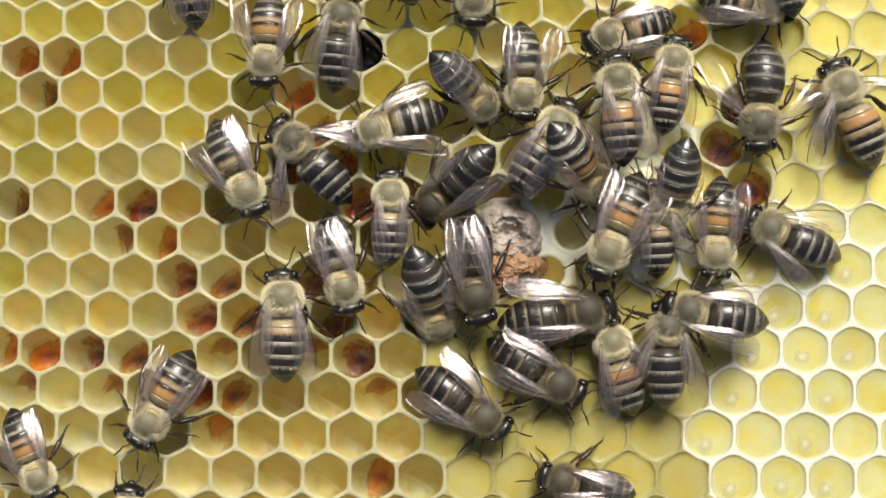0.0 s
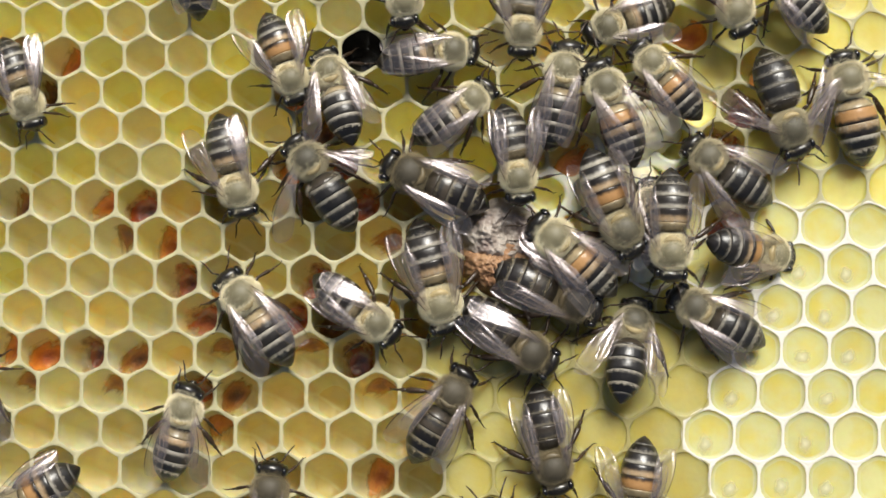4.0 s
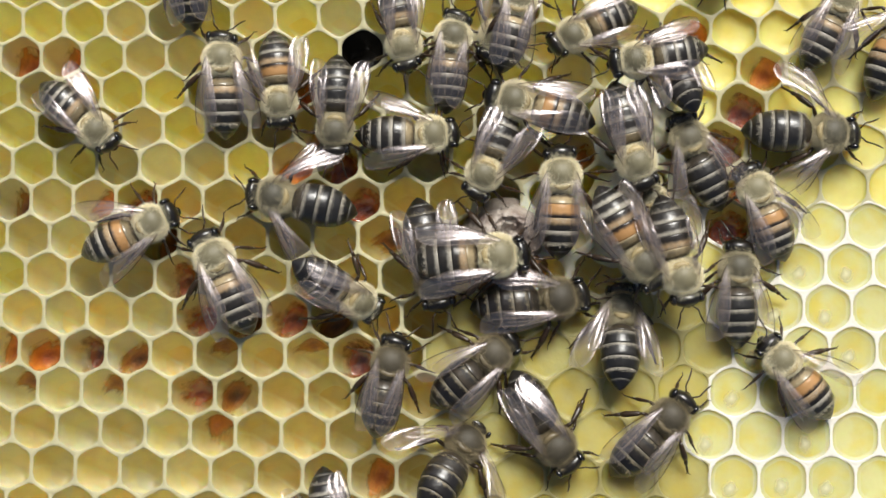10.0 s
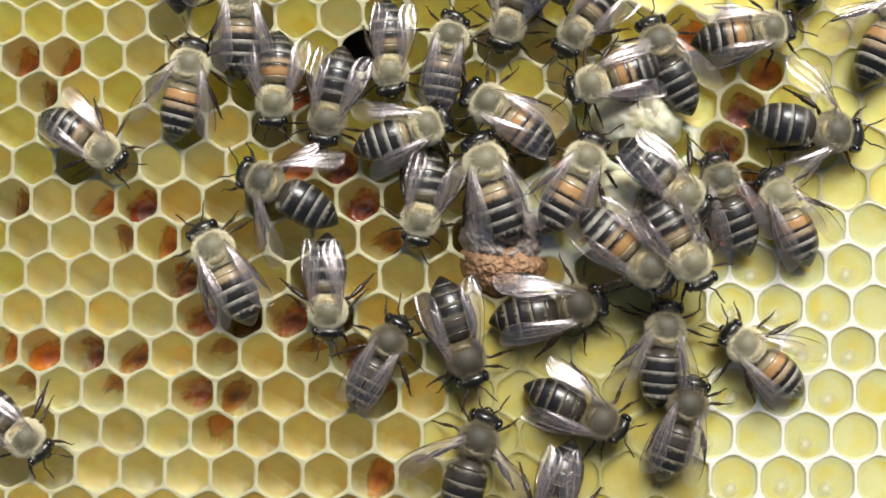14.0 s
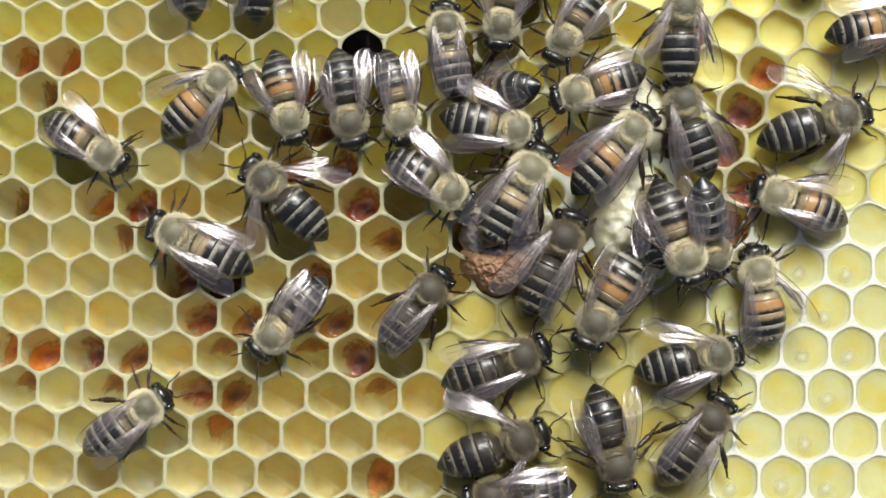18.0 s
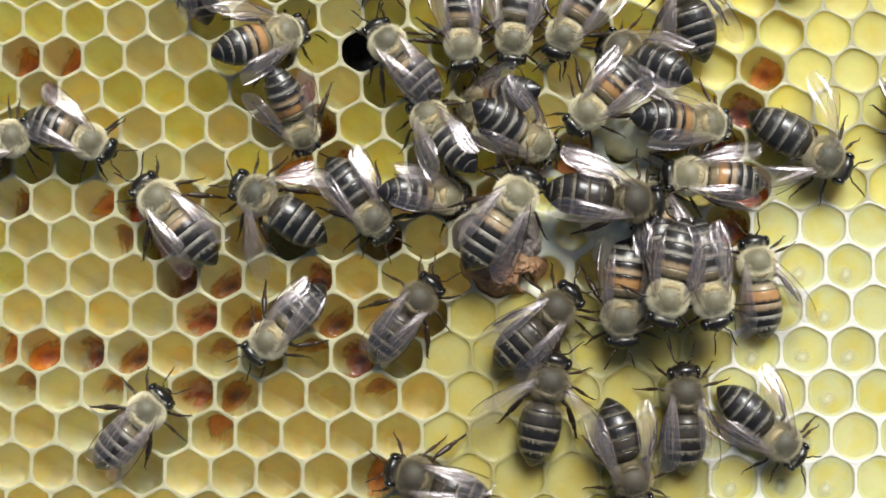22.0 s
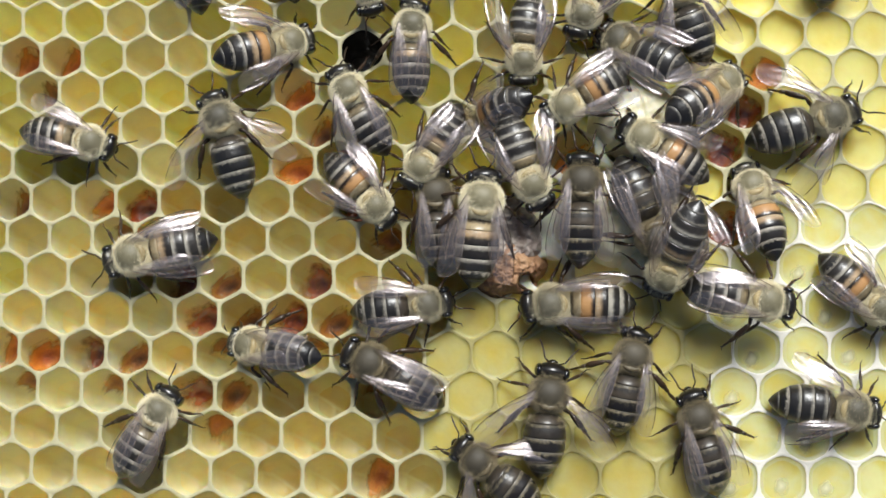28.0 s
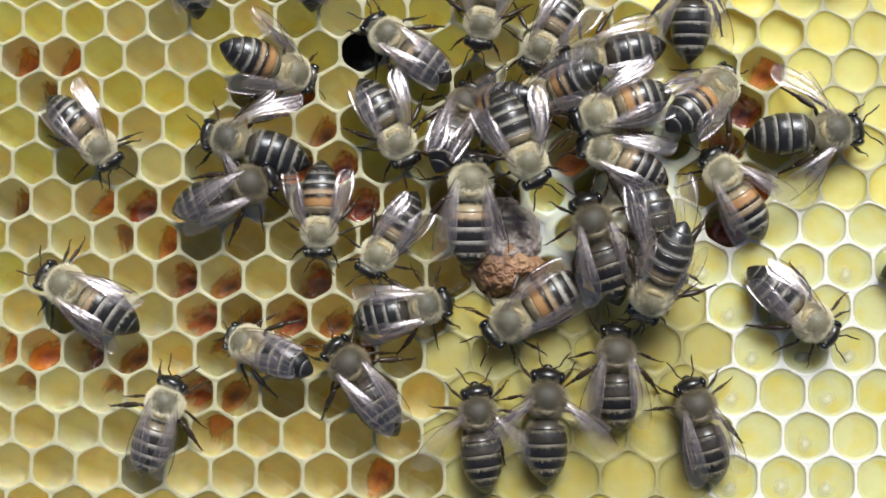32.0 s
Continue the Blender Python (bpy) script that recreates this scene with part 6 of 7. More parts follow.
    crawl(bees[30], (0, 19.9, 2.7, 3.3, -111, 0), (1, 18.6, 1.3, 4, -162.1, 0), (2, 20.7, -1.5, 3.7, -199.5, 0), (3, 18.1, -0.6, 2.6, -218, 0), (3.5, 17.1, -1.8, 2, -217.3, 0), (4.5, 13.6, 1, 1.8, -229.1, 0), (5.5, 13.3, 3.1, 1.3, -256.4, 0), (6, 13.3, 4.2, 0.9, -262, 0), (7, 13.3, 3.7, 1, -265.4, 0), (8, 13.4, 3.2, 1, -261.3, 0), (9, 13.3, 4.2, 0.9, -268.1, 0), (10, 13.6, 5.4, 0.9, -269.1, 0), (11, 14, 6.6, 0.9, -294.5, 0), (12, 13.7, 6.2, 0.9, -299.9, 0), (13, 14.6, 7.4, 1, -295.8, 0), (14, 15, 7.4, 1, -296.3, 0), (14.5, 14.8, 7.2, 1.4, -296.1, 0), (16.5, 18.9, 10.9, 2.1, -309.8, 0), (17, 19.3, 11, 2.5, -309.9, 0), (18, 19.5, 11.1, 2.5, -310.7, 0), (19, 16.7, 11, 2.7, -294, 0), (20, 21.6, 12.8, 3, -323.5, 0), (21, 24.1, 13.8, 2.6, -329.8, 0), (22, 26.4, 14.5, 1.9, -361.1, 30.8), (23, 26.6, 15.4, 1.3, -364.8, 32.3), (24, 28.4, 16, 0.8, -329.6, 34.6), (25, 28.6, 16.2, 0.9, -338, 38), (25.5, 28.1, 17.1, 0.9, -336.7, 36.5), (27.5, 28.8, 16.8, 1, -325.5, 38), (28, 29.1, 16.8, 1.7, -324.7, 38), (29, 29.1, 15.5, 2.6, -392.2, 28.1), (30, 28.6, 16.1, 2.3, -320.1, 35.7), (31, 29.2, 16.2, 0.9, -319.6, 35.8), (32, 29.3, 16.3, 0, -318.5, 36.4))
    crawl(bees[31], (0, 14.5, 10.3, 3.7, -45, 37.4), (1, 15.8, 10.7, 2.9, -39.8, 38), (2, 15.8, 9.4, 2.5, -26.6, 33), (3, 17.4, 7.1, 2.7, -30.9, 0), (3.5, 19, 6, 2.8, -50.4, 0), (5.5, 18.9, 3, 3, -71.2, 0), (6, 19.7, 2.6, 3.2, -58.9, 0), (7, 19.5, 3.2, 3.1, -72.4, 0), (8, 19.6, 2.6, 3.2, -73.4, 0), (9, 19.9, 3.7, 3.5, -53.5, 0), (10, 20.9, 1.1, 3.4, -54.5, 0), (11, 17.9, 3.4, 3.1, -91.4, 0), (12, 19.3, 2, 2.9, -81.4, 0), (13, 19.4, 0.1, 2.9, -72, 0), (14, 20.7, -0.2, 3.2, -35.8, 0), (14.5, 21.1, 0.7, 2.8, -43.6, 0), (15.5, 21.1, -3.2, 1.7, -78.7, 0), (16.5, 19.7, -5.1, 1.5, -108.2, 0), (17, 20.2, -5.2, 1.6, -124, 0), (18, 19, -5.5, 0.9, -115.1, 0), (19, 19.5, -6.1, 0.9, -116.6, 0), (20, 19.8, -4.5, 1, -113.1, 0), (21, 20.9, -5, 0.4, -92.5, 0), (22, 20.8, -4.8, 0.1, -91.3, 0), (23, 21, -5.5, 0, -87.4, 0), (24, 20.1, -5.6, 0.8, -91.4, 0), (25, 20.4, -7.2, 2.2, -125.2, 0), (25.5, 20.6, -7.4, 2.1, -129.1, 0), (27.5, 16.9, -5.7, 0.6, -173.3, 0), (28, 15.6, -6.1, 0, -174.5, 0), (29, 13.4, -5.9, 0.7, -173.2, 0), (30, 11.1, -7, 1.5, -176.8, 0), (31, 11.1, -7.7, 0.7, -158, 0), (32, 10.3, -6.5, 0, -143.4, 0))
    crawl(bees[32], (0, 20.2, 16, 3.1, 97, 0), (1, 20, 15.6, 3.1, 98, 0), (2, 21.1, 15.5, 3.1, 104.8, 0), (3, 20, 15.6, 3.1, 101.5, 0), (3.5, 20, 15.8, 3.1, 102.4, 0), (4.5, 19.3, 14.8, 3.1, 137, 0), (5.5, 19.5, 13, 2.9, 180.6, 0), (6, 17.5, 12.7, 2.7, 160.5, 0), (7, 14.5, 14.6, 3.1, 167.7, 0), (8, 12.9, 14.7, 3.4, 162.1, 37.4), (9, 13.6, 16.5, 2.6, 176.7, 0), (10, 11.2, 16.3, 1.2, 166.5, 0), (11, 12.1, 16.8, 0.7, 159.9, 0), (12, 10.3, 16.3, 0.6, 180, 0), (13, 8.1, 16.6, 0.4, 168.6, 0), (14, 7.8, 15, 0.4, 146, 0), (14.5, 8.3, 15.2, 0.5, 141.2, 0), (16.5, 8.3, 16.6, -1, 189.5, 48), (17, 8, 17.4, -1, 191.6, 48), (18, 7.8, 18.4, -1, 192.2, 48), (19, 7.3, 17.7, -1, 194.4, 48), (20, 7.3, 17.9, -1, 195.3, 48), (21, 7.9, 17.6, -1, 191.8, 48), (22, 7.8, 17.8, -1, 195.9, 48), (23, 7.3, 17.6, -1, 192.1, 48), (24, 7.3, 17.3, -1, 192.1, 48), (25, 7.3, 15.7, -1, 206.6, 48), (25.5, 7.6, 15.7, -1, 213.3, 48), (27.5, 6.7, 16.5, -1, 227, 48), (28, 7, 16.5, -1, 206.6, 48), (29, 6.9, 17, -1, 195.8, 48), (30, 7.2, 17, -1, 196.7, 48), (31, 7, 17.8, -1, 198.4, 48), (32, 7, 17.1, -1, 198.4, 48))
    crawl(bees[33], (0, 9.4, 20.6, 0, -91.6, 0), (1, 7.6, 19.5, 0.1, -104.3, 0), (2, 6.6, 16.6, 0.5, -86.5, 0), (3, 8.1, 13.2, 0.8, -76.2, 0), (3.5, 8.6, 11.8, 1.3, -77.3, 0), (5.5, 6.2, 9.4, 2.1, -97.7, 0), (6, 6.5, 8.6, 2.8, -86.9, 0), (7, 6.4, 8.7, 3, -95.1, 0), (8, 6.6, 9.8, 2.2, -86.4, 0), (9, 6.5, 9.4, 1.6, -86.2, 0), (10, 5.8, 11.2, 1.6, -113.6, 0), (11, 5.8, 9.8, 0.8, -130.1, 0), (12, 2.1, 8.2, 0.1, -141.1, 0), (13, -0.4, 7.5, 0, -138.4, 0), (14, -2.1, 6.1, 0, -101.6, 0), (14.5, -2.4, 5, 0, -67.1, 0), (16.5, -0.9, 3.4, 0, -80.1, 0), (17, -1.5, 4.3, 0.3, -63.6, 28.4), (18, -1.5, 8.1, 0.5, -34.9, 0), (18.5, -0.3, 7.2, 0.3, -0, 32.1), (19, 1, 6.1, 0, 48.3, 0), (20, 0.6, 7.1, 0, 53.7, 0), (21, 0.6, 9.8, 0.5, 88.9, 0), (22, 0.5, 12.3, 1.1, 125.6, 29.7), (23, -3.2, 14.3, 0.8, 157.1, 30), (24, -7.6, 15.9, 0.2, 123.7, 0), (25, -8.9, 17.6, 0, 103.5, 0), (25.5, -9.2, 17.9, 0.1, 95.1, 0), (27.5, -9.2, 16.9, 0, 109, 0), (28, -9.7, 15.9, 0, 117.6, 0), (29, -9.7, 16.4, 0, 110.8, 0), (30, -7.4, 15.1, 0, 76.6, 0), (30.5, -7.3, 15.1, 0, 15.4, 28.4), (31, -5.9, 16.4, 0, -37.4, 32.6), (32, -6.5, 14.8, 0, -63.1, 0))
    crawl(bees[34], (0, -5.3, 14.7, 0.3, -161.3, 0), (1, -6.3, 16.2, 0.6, -207.5, 0), (2, -9.9, 17.5, 0.4, -212.7, 0), (3, -11.7, 18, 0.2, -233.3, 31.4), (3.5, -12.2, 17.2, 0.1, -233, 32.8), (4.5, -10.7, 17.4, 0.1, -283.2, 0), (5.5, -7.9, 14.6, 0, -341.9, 0), (6, -8.4, 13.8, 0, -344.1, 0), (7, -6.2, 13.7, 0, -347.5, 0), (8, -5, 12.9, 0.2, -352.5, 0), (9, -4.8, 12.9, 0.4, -352.7, 0), (10, -4.1, 13.1, 0.3, -356.9, 0), (11, -2.8, 12.5, 0.1, -353.8, 0), (12, -3.7, 13.1, 0.3, -346.3, 0), (13, -3.5, 13.4, 0.6, -349.5, 0), (14, -4.6, 13.1, 0.8, -338.6, 0), (14.5, -5.2, 13.2, 0.6, -344.7, 0), (16.5, -1.8, 13.1, 0.7, -354.2, 0), (17, 0.4, 13, 1.2, -348.4, 0), (18, 5.5, 14.1, 1.4, -369.1, 0), (19, 7.6, 13.2, 1.3, -375.8, 0), (20, 7.1, 12.4, 1.1, -387.3, 0), (21, 7.6, 13.2, 1.3, -392.8, 0), (22, 7.5, 14, 1.7, -388.6, 27.3), (23, 7.9, 13.1, 2.1, -393.6, 0), (24, 8.8, 12.1, 2.6, -403.1, 0), (25, 9.5, 10.6, 3.2, -408.4, 0), (25.5, 9.7, 10.7, 3.5, -412.8, 0), (27.5, 8.6, 11.1, 3.3, -420.4, 0), (28, 9, 10, 2.8, -426.4, 0), (29, 9, 9, 2.2, -426.3, 0), (30, 10.5, 7.9, 2, -444.6, 0), (31, 9, 10.2, 3.4, -433.4, 0), (32, 8.3, 12.4, 5.1, -424.6, 0))
    crawl(bees[35], (0, 11.6, 11.6, 1.4, 58.1, 0), (1, 11.9, 15.1, 1, 82.3, 33.3), (2, 12.6, 17.7, 0.5, 83.5, 0), (3, 13.1, 19, 0.2, 79.2, 0), (3.5, 13.3, 18.3, 0.9, 80.7, 0), (5.5, 15.2, 17.1, 2.5, 38.7, 0), (6, 18.6, 19.8, 3.1, -2.8, 0), (7, 21.1, 19, 2.7, -21.4, 0), (8, 21.3, 18.4, 2.7, -27.7, 0), (9, 20.9, 14.4, 3.2, -72, 0), (10, 21.1, 12.8, 3.3, -74.1, 0), (11, 23.2, 11.1, 2.5, -37.7, 0), (12, 25.2, 10.5, 2.3, -43.8, 0), (13, 25.1, 8.4, 3.5, -44.5, 28.7), (14, 24.9, 8, 4.4, -41.2, 0), (14.5, 25.1, 8.2, 4.3, -42.7, 0), (16.5, 29.5, 4.2, 3.6, -76.3, 35.1), (17, 29.3, 3.6, 3.2, -77.1, 35.2), (18, 29.9, 3.3, 3.3, -77.2, 32.2), (19, 29.3, -0.6, 3.6, -78.4, 0), (20, 29.4, 0.3, 4.1, -78.1, 0), (21, 29.8, -0.9, 4.4, -73.9, 0), (22, 30, -2.8, 3.3, -78.9, 0), (23, 31.3, -4.3, 1.9, -82.7, 0), (24, 31.1, -2.8, 1.7, -85.4, 0), (25, 33.1, -5.9, 2.5, -69.6, 0), (25.5, 34, -5.4, 3.9, -34, 0), (27.5, 33.1, -5.3, 4.5, -15.4, 0), (28, 33.7, -5.4, 3, -9.4, 0), (29, 35.7, -4.6, 0.9, -32.5, 0), (30, 37.5, -5.4, 0, -33.5, 0), (31, 40.1, -6.8, 0, -39.9, 0), (32, 40.4, -6.5, 0, -40, 0))
    crawl(bees[36], (0, 3.8, 31.3, 0, -95.2, 0), (1, 3.8, 31.1, 0, -110.1, 0), (2, 5, 31.3, 0, -90, 0), (3, 8.4, 29.3, 0, -84.8, 0), (3.5, 9.3, 27.5, 0, -92.9, 0), (5.5, 9.5, 29.6, 0, -86.6, 0), (6, 10, 28.1, 0, -84.7, 0), (7, 8.6, 27.2, 0, -96.7, 0), (8, 8.6, 26, 0, -96.5, 0), (9, 6.9, 26.1, 0, -96.3, 0), (10, 7.1, 27.1, 0, -109.9, 0), (11, 6, 26.3, 0, -105.7, 0), (12, 7.4, 26, 0, -91.7, 0), (13, 10.2, 27.4, 0, -90, 0), (14, 8.3, 28.4, 0, -108.3, 0), (14.5, 7.6, 27.9, 0, -108.1, 0), (16.5, 6.9, 29.1, 0, -109.8, 0), (17, 7.3, 28.4, 0, -102.1, 0), (18, 7.2, 28.6, 0, -99.6, 0), (19, 8.9, 26.5, 0, -90, 0), (20, 9.2, 27.4, 0, -93.3, 0), (21, 8.7, 26.9, 0, -95.1, 0), (22, 8.4, 26.9, 0, -95.1, 0), (23, 9.8, 26.1, 0, -87.7, 0), (24, 10.3, 26.3, 0, -79.2, 0), (25, 7.9, 25.1, 0, -90, 0), (25.5, 7.9, 25.5, 0, -90, 0), (27.5, 10, 25.5, 0, -85, 0), (28, 9.4, 24.5, 0, -91.7, 0), (29, 7.1, 26.3, 0, -95.1, 0), (30, 5.7, 25.8, 0, -102.1, 0), (31, 5.9, 26.6, 0, -96.8, 0), (32, 5.1, 28.7, 0, -102.1, 0))
    crawl(bees[37], (0, -3.5, 34, 1.7, -93.4, 0), (1, -3.5, 31.6, 1.6, -93.5, 0), (2, -3.3, 31.5, 1.6, -91.7, 0), (3, -3.8, 30.7, 1.8, -93.3, 0), (3.5, -3.8, 31, 2.1, -93.3, 0), (5.5, -6.5, 30.8, 2.7, -94.8, 0), (6, -5.1, 30.2, 2.8, -93.3, 0), (7, -4, 30.6, 2.5, -91.7, 0), (8, -4.8, 29.3, 2.4, -93.3, 0), (9, -6.2, 26.6, 2.2, -92.3, 0), (10, -4.8, 26.1, 1.4, -83.2, 0), (11, -5.5, 26.2, 0.5, -138.2, 0), (12, -5.9, 24.9, 0.4, -103.3, 0), (13, -5.4, 25.4, 0.4, -110.9, 0), (14, -6.1, 23.3, 0.2, -90, 0), (14.5, -5.4, 23, 0, -97.5, 0), (16.5, -5.2, 22.4, 0, -80.9, 0), (17, -5.3, 21.6, 0, -91.6, 0), (18, -5.2, 17.7, 0, -79, 0), (19, -5.7, 13.9, 0, -79.9, 0), (20, -6, 10.3, 0, -91.8, 0), (21, -4.2, 5, 0.2, -67.7, 0), (22, -3.1, 6.6, 0.5, -7.5, 31.2), (23, 0.4, 8, 0.4, 46.1, 0), (24, -0.9, 9.7, 0.1, 59, 0), (25, -0.3, 11, 0, 131.7, 0), (25.5, -1, 12.3, 0, 154.3, 0), (26.5, -1.2, 11.5, 0, 198.4, 0), (27.5, -1.4, 11.8, 0.4, 241.8, 0), (28, -0.9, 11.8, 0.8, 234.2, 0), (29, -4, 6.3, 0.4, 268.2, 0), (30, -4.7, 3, 0.1, 254.6, 0), (31, -6.5, 1.5, 0, 232.7, 0), (32, -5.9, 1.6, 0, 234.8, 0))
    crawl(bees[38], (0, 2, 19.7, 0, -47.9, 32.4), (1, -1.9, 21.7, 0, 2.1, 0), (2, -1.2, 22.1, 0, 8, 0), (3, -1.2, 20.7, 0, 5.1, 0), (3.5, -1.8, 21.5, 0, 3.9, 0), (5.5, -0.7, 24.6, 0, 29.2, 0), (6, 1, 22.5, 0, 68.6, 0), (7, 0.6, 22.4, 0, 61.7, 0), (8, 0.6, 21.2, 0, 65.6, 0), (9, -0.4, 21.2, 0, 65.6, 0), (10, 0.7, 21.8, 0, 80, 0), (11, -0.1, 21.6, 0, 78.1, 0), (12, 0.2, 21.7, 0, 78.5, 0), (13, 0.1, 21.7, 0, 80.1, 0), (14, 0.1, 21.7, 0, 76.1, 0), (14.5, -0.1, 22.1, 0, 74.8, 0), (16.5, 0.6, 21.8, 0, 82, 0), (17, 0.6, 21.7, 0, 82.1, 0), (18, 0.6, 22.8, 0, 95, 0), (19, -1.5, 22.6, 0, 132.8, 0), (20, -2.2, 21.4, 0, 151, 0), (21, -3.9, 21.2, 0, 131.6, 0), (22, -4.7, 21.6, 0, 127.8, 0), (23, -4.7, 21.7, 0, 128.5, 0), (24, -4.3, 22.3, 0, 100.8, 0), (25, -4.2, 23.7, 0.2, 80.2, 0), (25.5, -4.2, 22, 0.5, 80.2, 0), (27.5, -3.8, 23.4, 0.2, 85, 0), (28, -3.8, 23, 0, 85.1, 0), (29, -3.9, 22.5, 0, 129.7, 0), (30, -4, 23.4, 0, 132.9, 0), (31, -3.9, 23.5, 0, 134.8, 0), (32, -4.2, 22.9, 0, 140.9, 0))
    crawl(bees[39], (0, 21.7, 25.5, 0, -160.6, 0), (1, 20.1, 25.6, 0, -155.3, 0), (2, 21.4, 26.8, 0, -161.8, 0), (3, 23, 26.9, 0, -157, 0), (3.5, 22, 26.8, 0, -157.3, 0), (5.5, 21.4, 26.6, 0, -161.3, 0), (6, 22, 26.5, 0, -158.6, 0), (7, 22, 27.1, 0, -158.6, 0), (8, 20.7, 26.5, 0, -151, 0), (9, 18.5, 26.5, 0, -156.8, 0), (10, 17.5, 26, 0, -152.4, 0), (11, 17.2, 28.3, 0, -146.8, 0), (12, 17, 30.1, 0, -122.7, 0), (13, 19.4, 28.6, 0, -137.8, 28.6), (14, 16.8, 27.2, 0, -124.2, 0), (14.5, 16.7, 26.9, 0, -138.8, 26.8), (16.5, 15.8, 27.4, 0, -119.2, 0), (17, 15, 27.1, 0, -121.2, 0), (18, 15.3, 26.5, 0, -118.3, 0), (19, 16.2, 27.8, 0, -113.8, 0), (20, 15.7, 27.1, 0, -115.3, 0), (21, 15.7, 26.6, 0, -122, 0), (22, 15.3, 27.1, 0, -118.3, 0), (23, 16.7, 28.4, 0, -117.8, 0), (24, 16.3, 30.4, 0, -108.9, 0), (25, 15.2, 29.7, 0, -119.8, 0), (25.5, 14.9, 29.1, 0, -116.9, 0), (27.5, 16.7, 31, 0, -112.2, 0), (28, 17.3, 29.7, 0, -112.2, 0), (29, 14.5, 26.8, 0, -127, 0), (30, 13.4, 27.4, 0, -118.3, 0), (31, 14, 27.1, 0, -118.3, 0), (32, 12.6, 25.6, 0, -119, 0))
    crawl(bees[40], (0, 1.4, 38.1, 0.6, -93.4, 0), (18, 1.4, 38.2, 0.2, -93.4, 0), (19, 1.2, 35.7, 0, -91.7, 0), (20, 1.1, 30.4, 0, -92.3, 0), (21, 0.2, 29.2, 0, -98.5, 0), (22, 2.2, 26.3, 0.2, -88.4, 0), (23, 1.9, 22.8, 0.4, -95, 0), (24, 2.3, 22.4, 0.2, -93.2, 0), (25, 1, 22.1, 0, -100.1, 0), (25.5, 2.5, 22.1, 0, -88.3, 0), (27.5, 1, 36.3, 0, -90, 0), (32, 1, 38.3, 0, -90, 0))
    crawl(bees[41], (0, -5.5, 38.3, 0, -90, 0), (19, -5.5, 36.3, 0, -90, 0), (20, -5.3, 33, 0, -88.3, 0), (22, -8.1, 34.7, 0, -76, 0), (23, -10.2, 31, 0, -116.3, 0), (24, -10.7, 30.9, 0, -114, 0), (25, -10.1, 31.7, 0, -96.6, 0), (25.5, -9.7, 33.2, 0, -86.7, 0), (27.5, -9.2, 31.4, 0, -88.4, 0), (28, -8.6, 32.7, 0, -88.4, 0), (29, -11.4, 38.2, 0.1, -96.7, 0), (32, -11.3, 38.2, 0.4, -96.7, 0))
    crawl(bees[42], (0, 13.2, -7.7, 0.7, 9.2, 0), (1, 12.4, -5.2, 0.2, -43.2, 0), (2, 11.9, -4.7, 0, -28.4, 26.7), (3, 11.6, -4.8, 0, -29.4, 0), (3.5, 11.6, -4.8, 0, -26.7, 0), (5.5, 13.3, -4.9, 0, -19.1, 32.8), (6, 13.7, -5, 0, -32.8, 33.3), (7, 14.2, -6.5, 0, -36.8, 0), (8, 14, -7.3, 0, -45.8, 0), (9, 9.4, -7.2, 0, -6.4, 0), (10, 10.1, -6.1, 0, 7.5, 0), (11, 11.7, -6.6, 0, -6.8, 0), (12, 12.3, -6.8, 0, -7.8, 0), (13, 11.6, -8.5, 0, 15.8, 0), (14, 12.2, -7.2, 0, 11.9, 0), (14.5, 13.7, -7.3, 0, 13.6, 0), (16.5, 12.6, -2.8, 0, 76.6, 0), (17, 12.4, -3, 0, 74.9, 0), (18, 12.4, -1.8, 0.6, 65.2, 0), (19, 15.9, 0.8, 1.7, 44.8, 0), (20, 15.9, 1.5, 2.4, 48.9, 0), (21, 17.5, 3.2, 2.8, 39, 0), (22, 18.3, 5.8, 3.2, -6.9, 0), (22.5, 19.3, 7.1, 3.1, -38.7, 0), (23, 21.2, 7.7, 2.4, -66.7, 31.2), (24, 20.7, 8.3, 1.9, -96.3, 26.5), (25, 21, 5.8, 2.1, -87.2, 0), (25.5, 20.7, 5.6, 2.4, -84.7, 0), (27.5, 22.1, 4.3, 2.4, -76.3, 0), (28, 23, 4.3, 2.3, -66, 0), (29, 23.1, 2.6, 2.8, -65.2, 0), (30, 23.9, 3.3, 3.6, -67, 0), (31, 24.1, 1.7, 3.6, -70.6, 27.4), (32, 24.3, 1.8, 3.4, -76.3, 0))
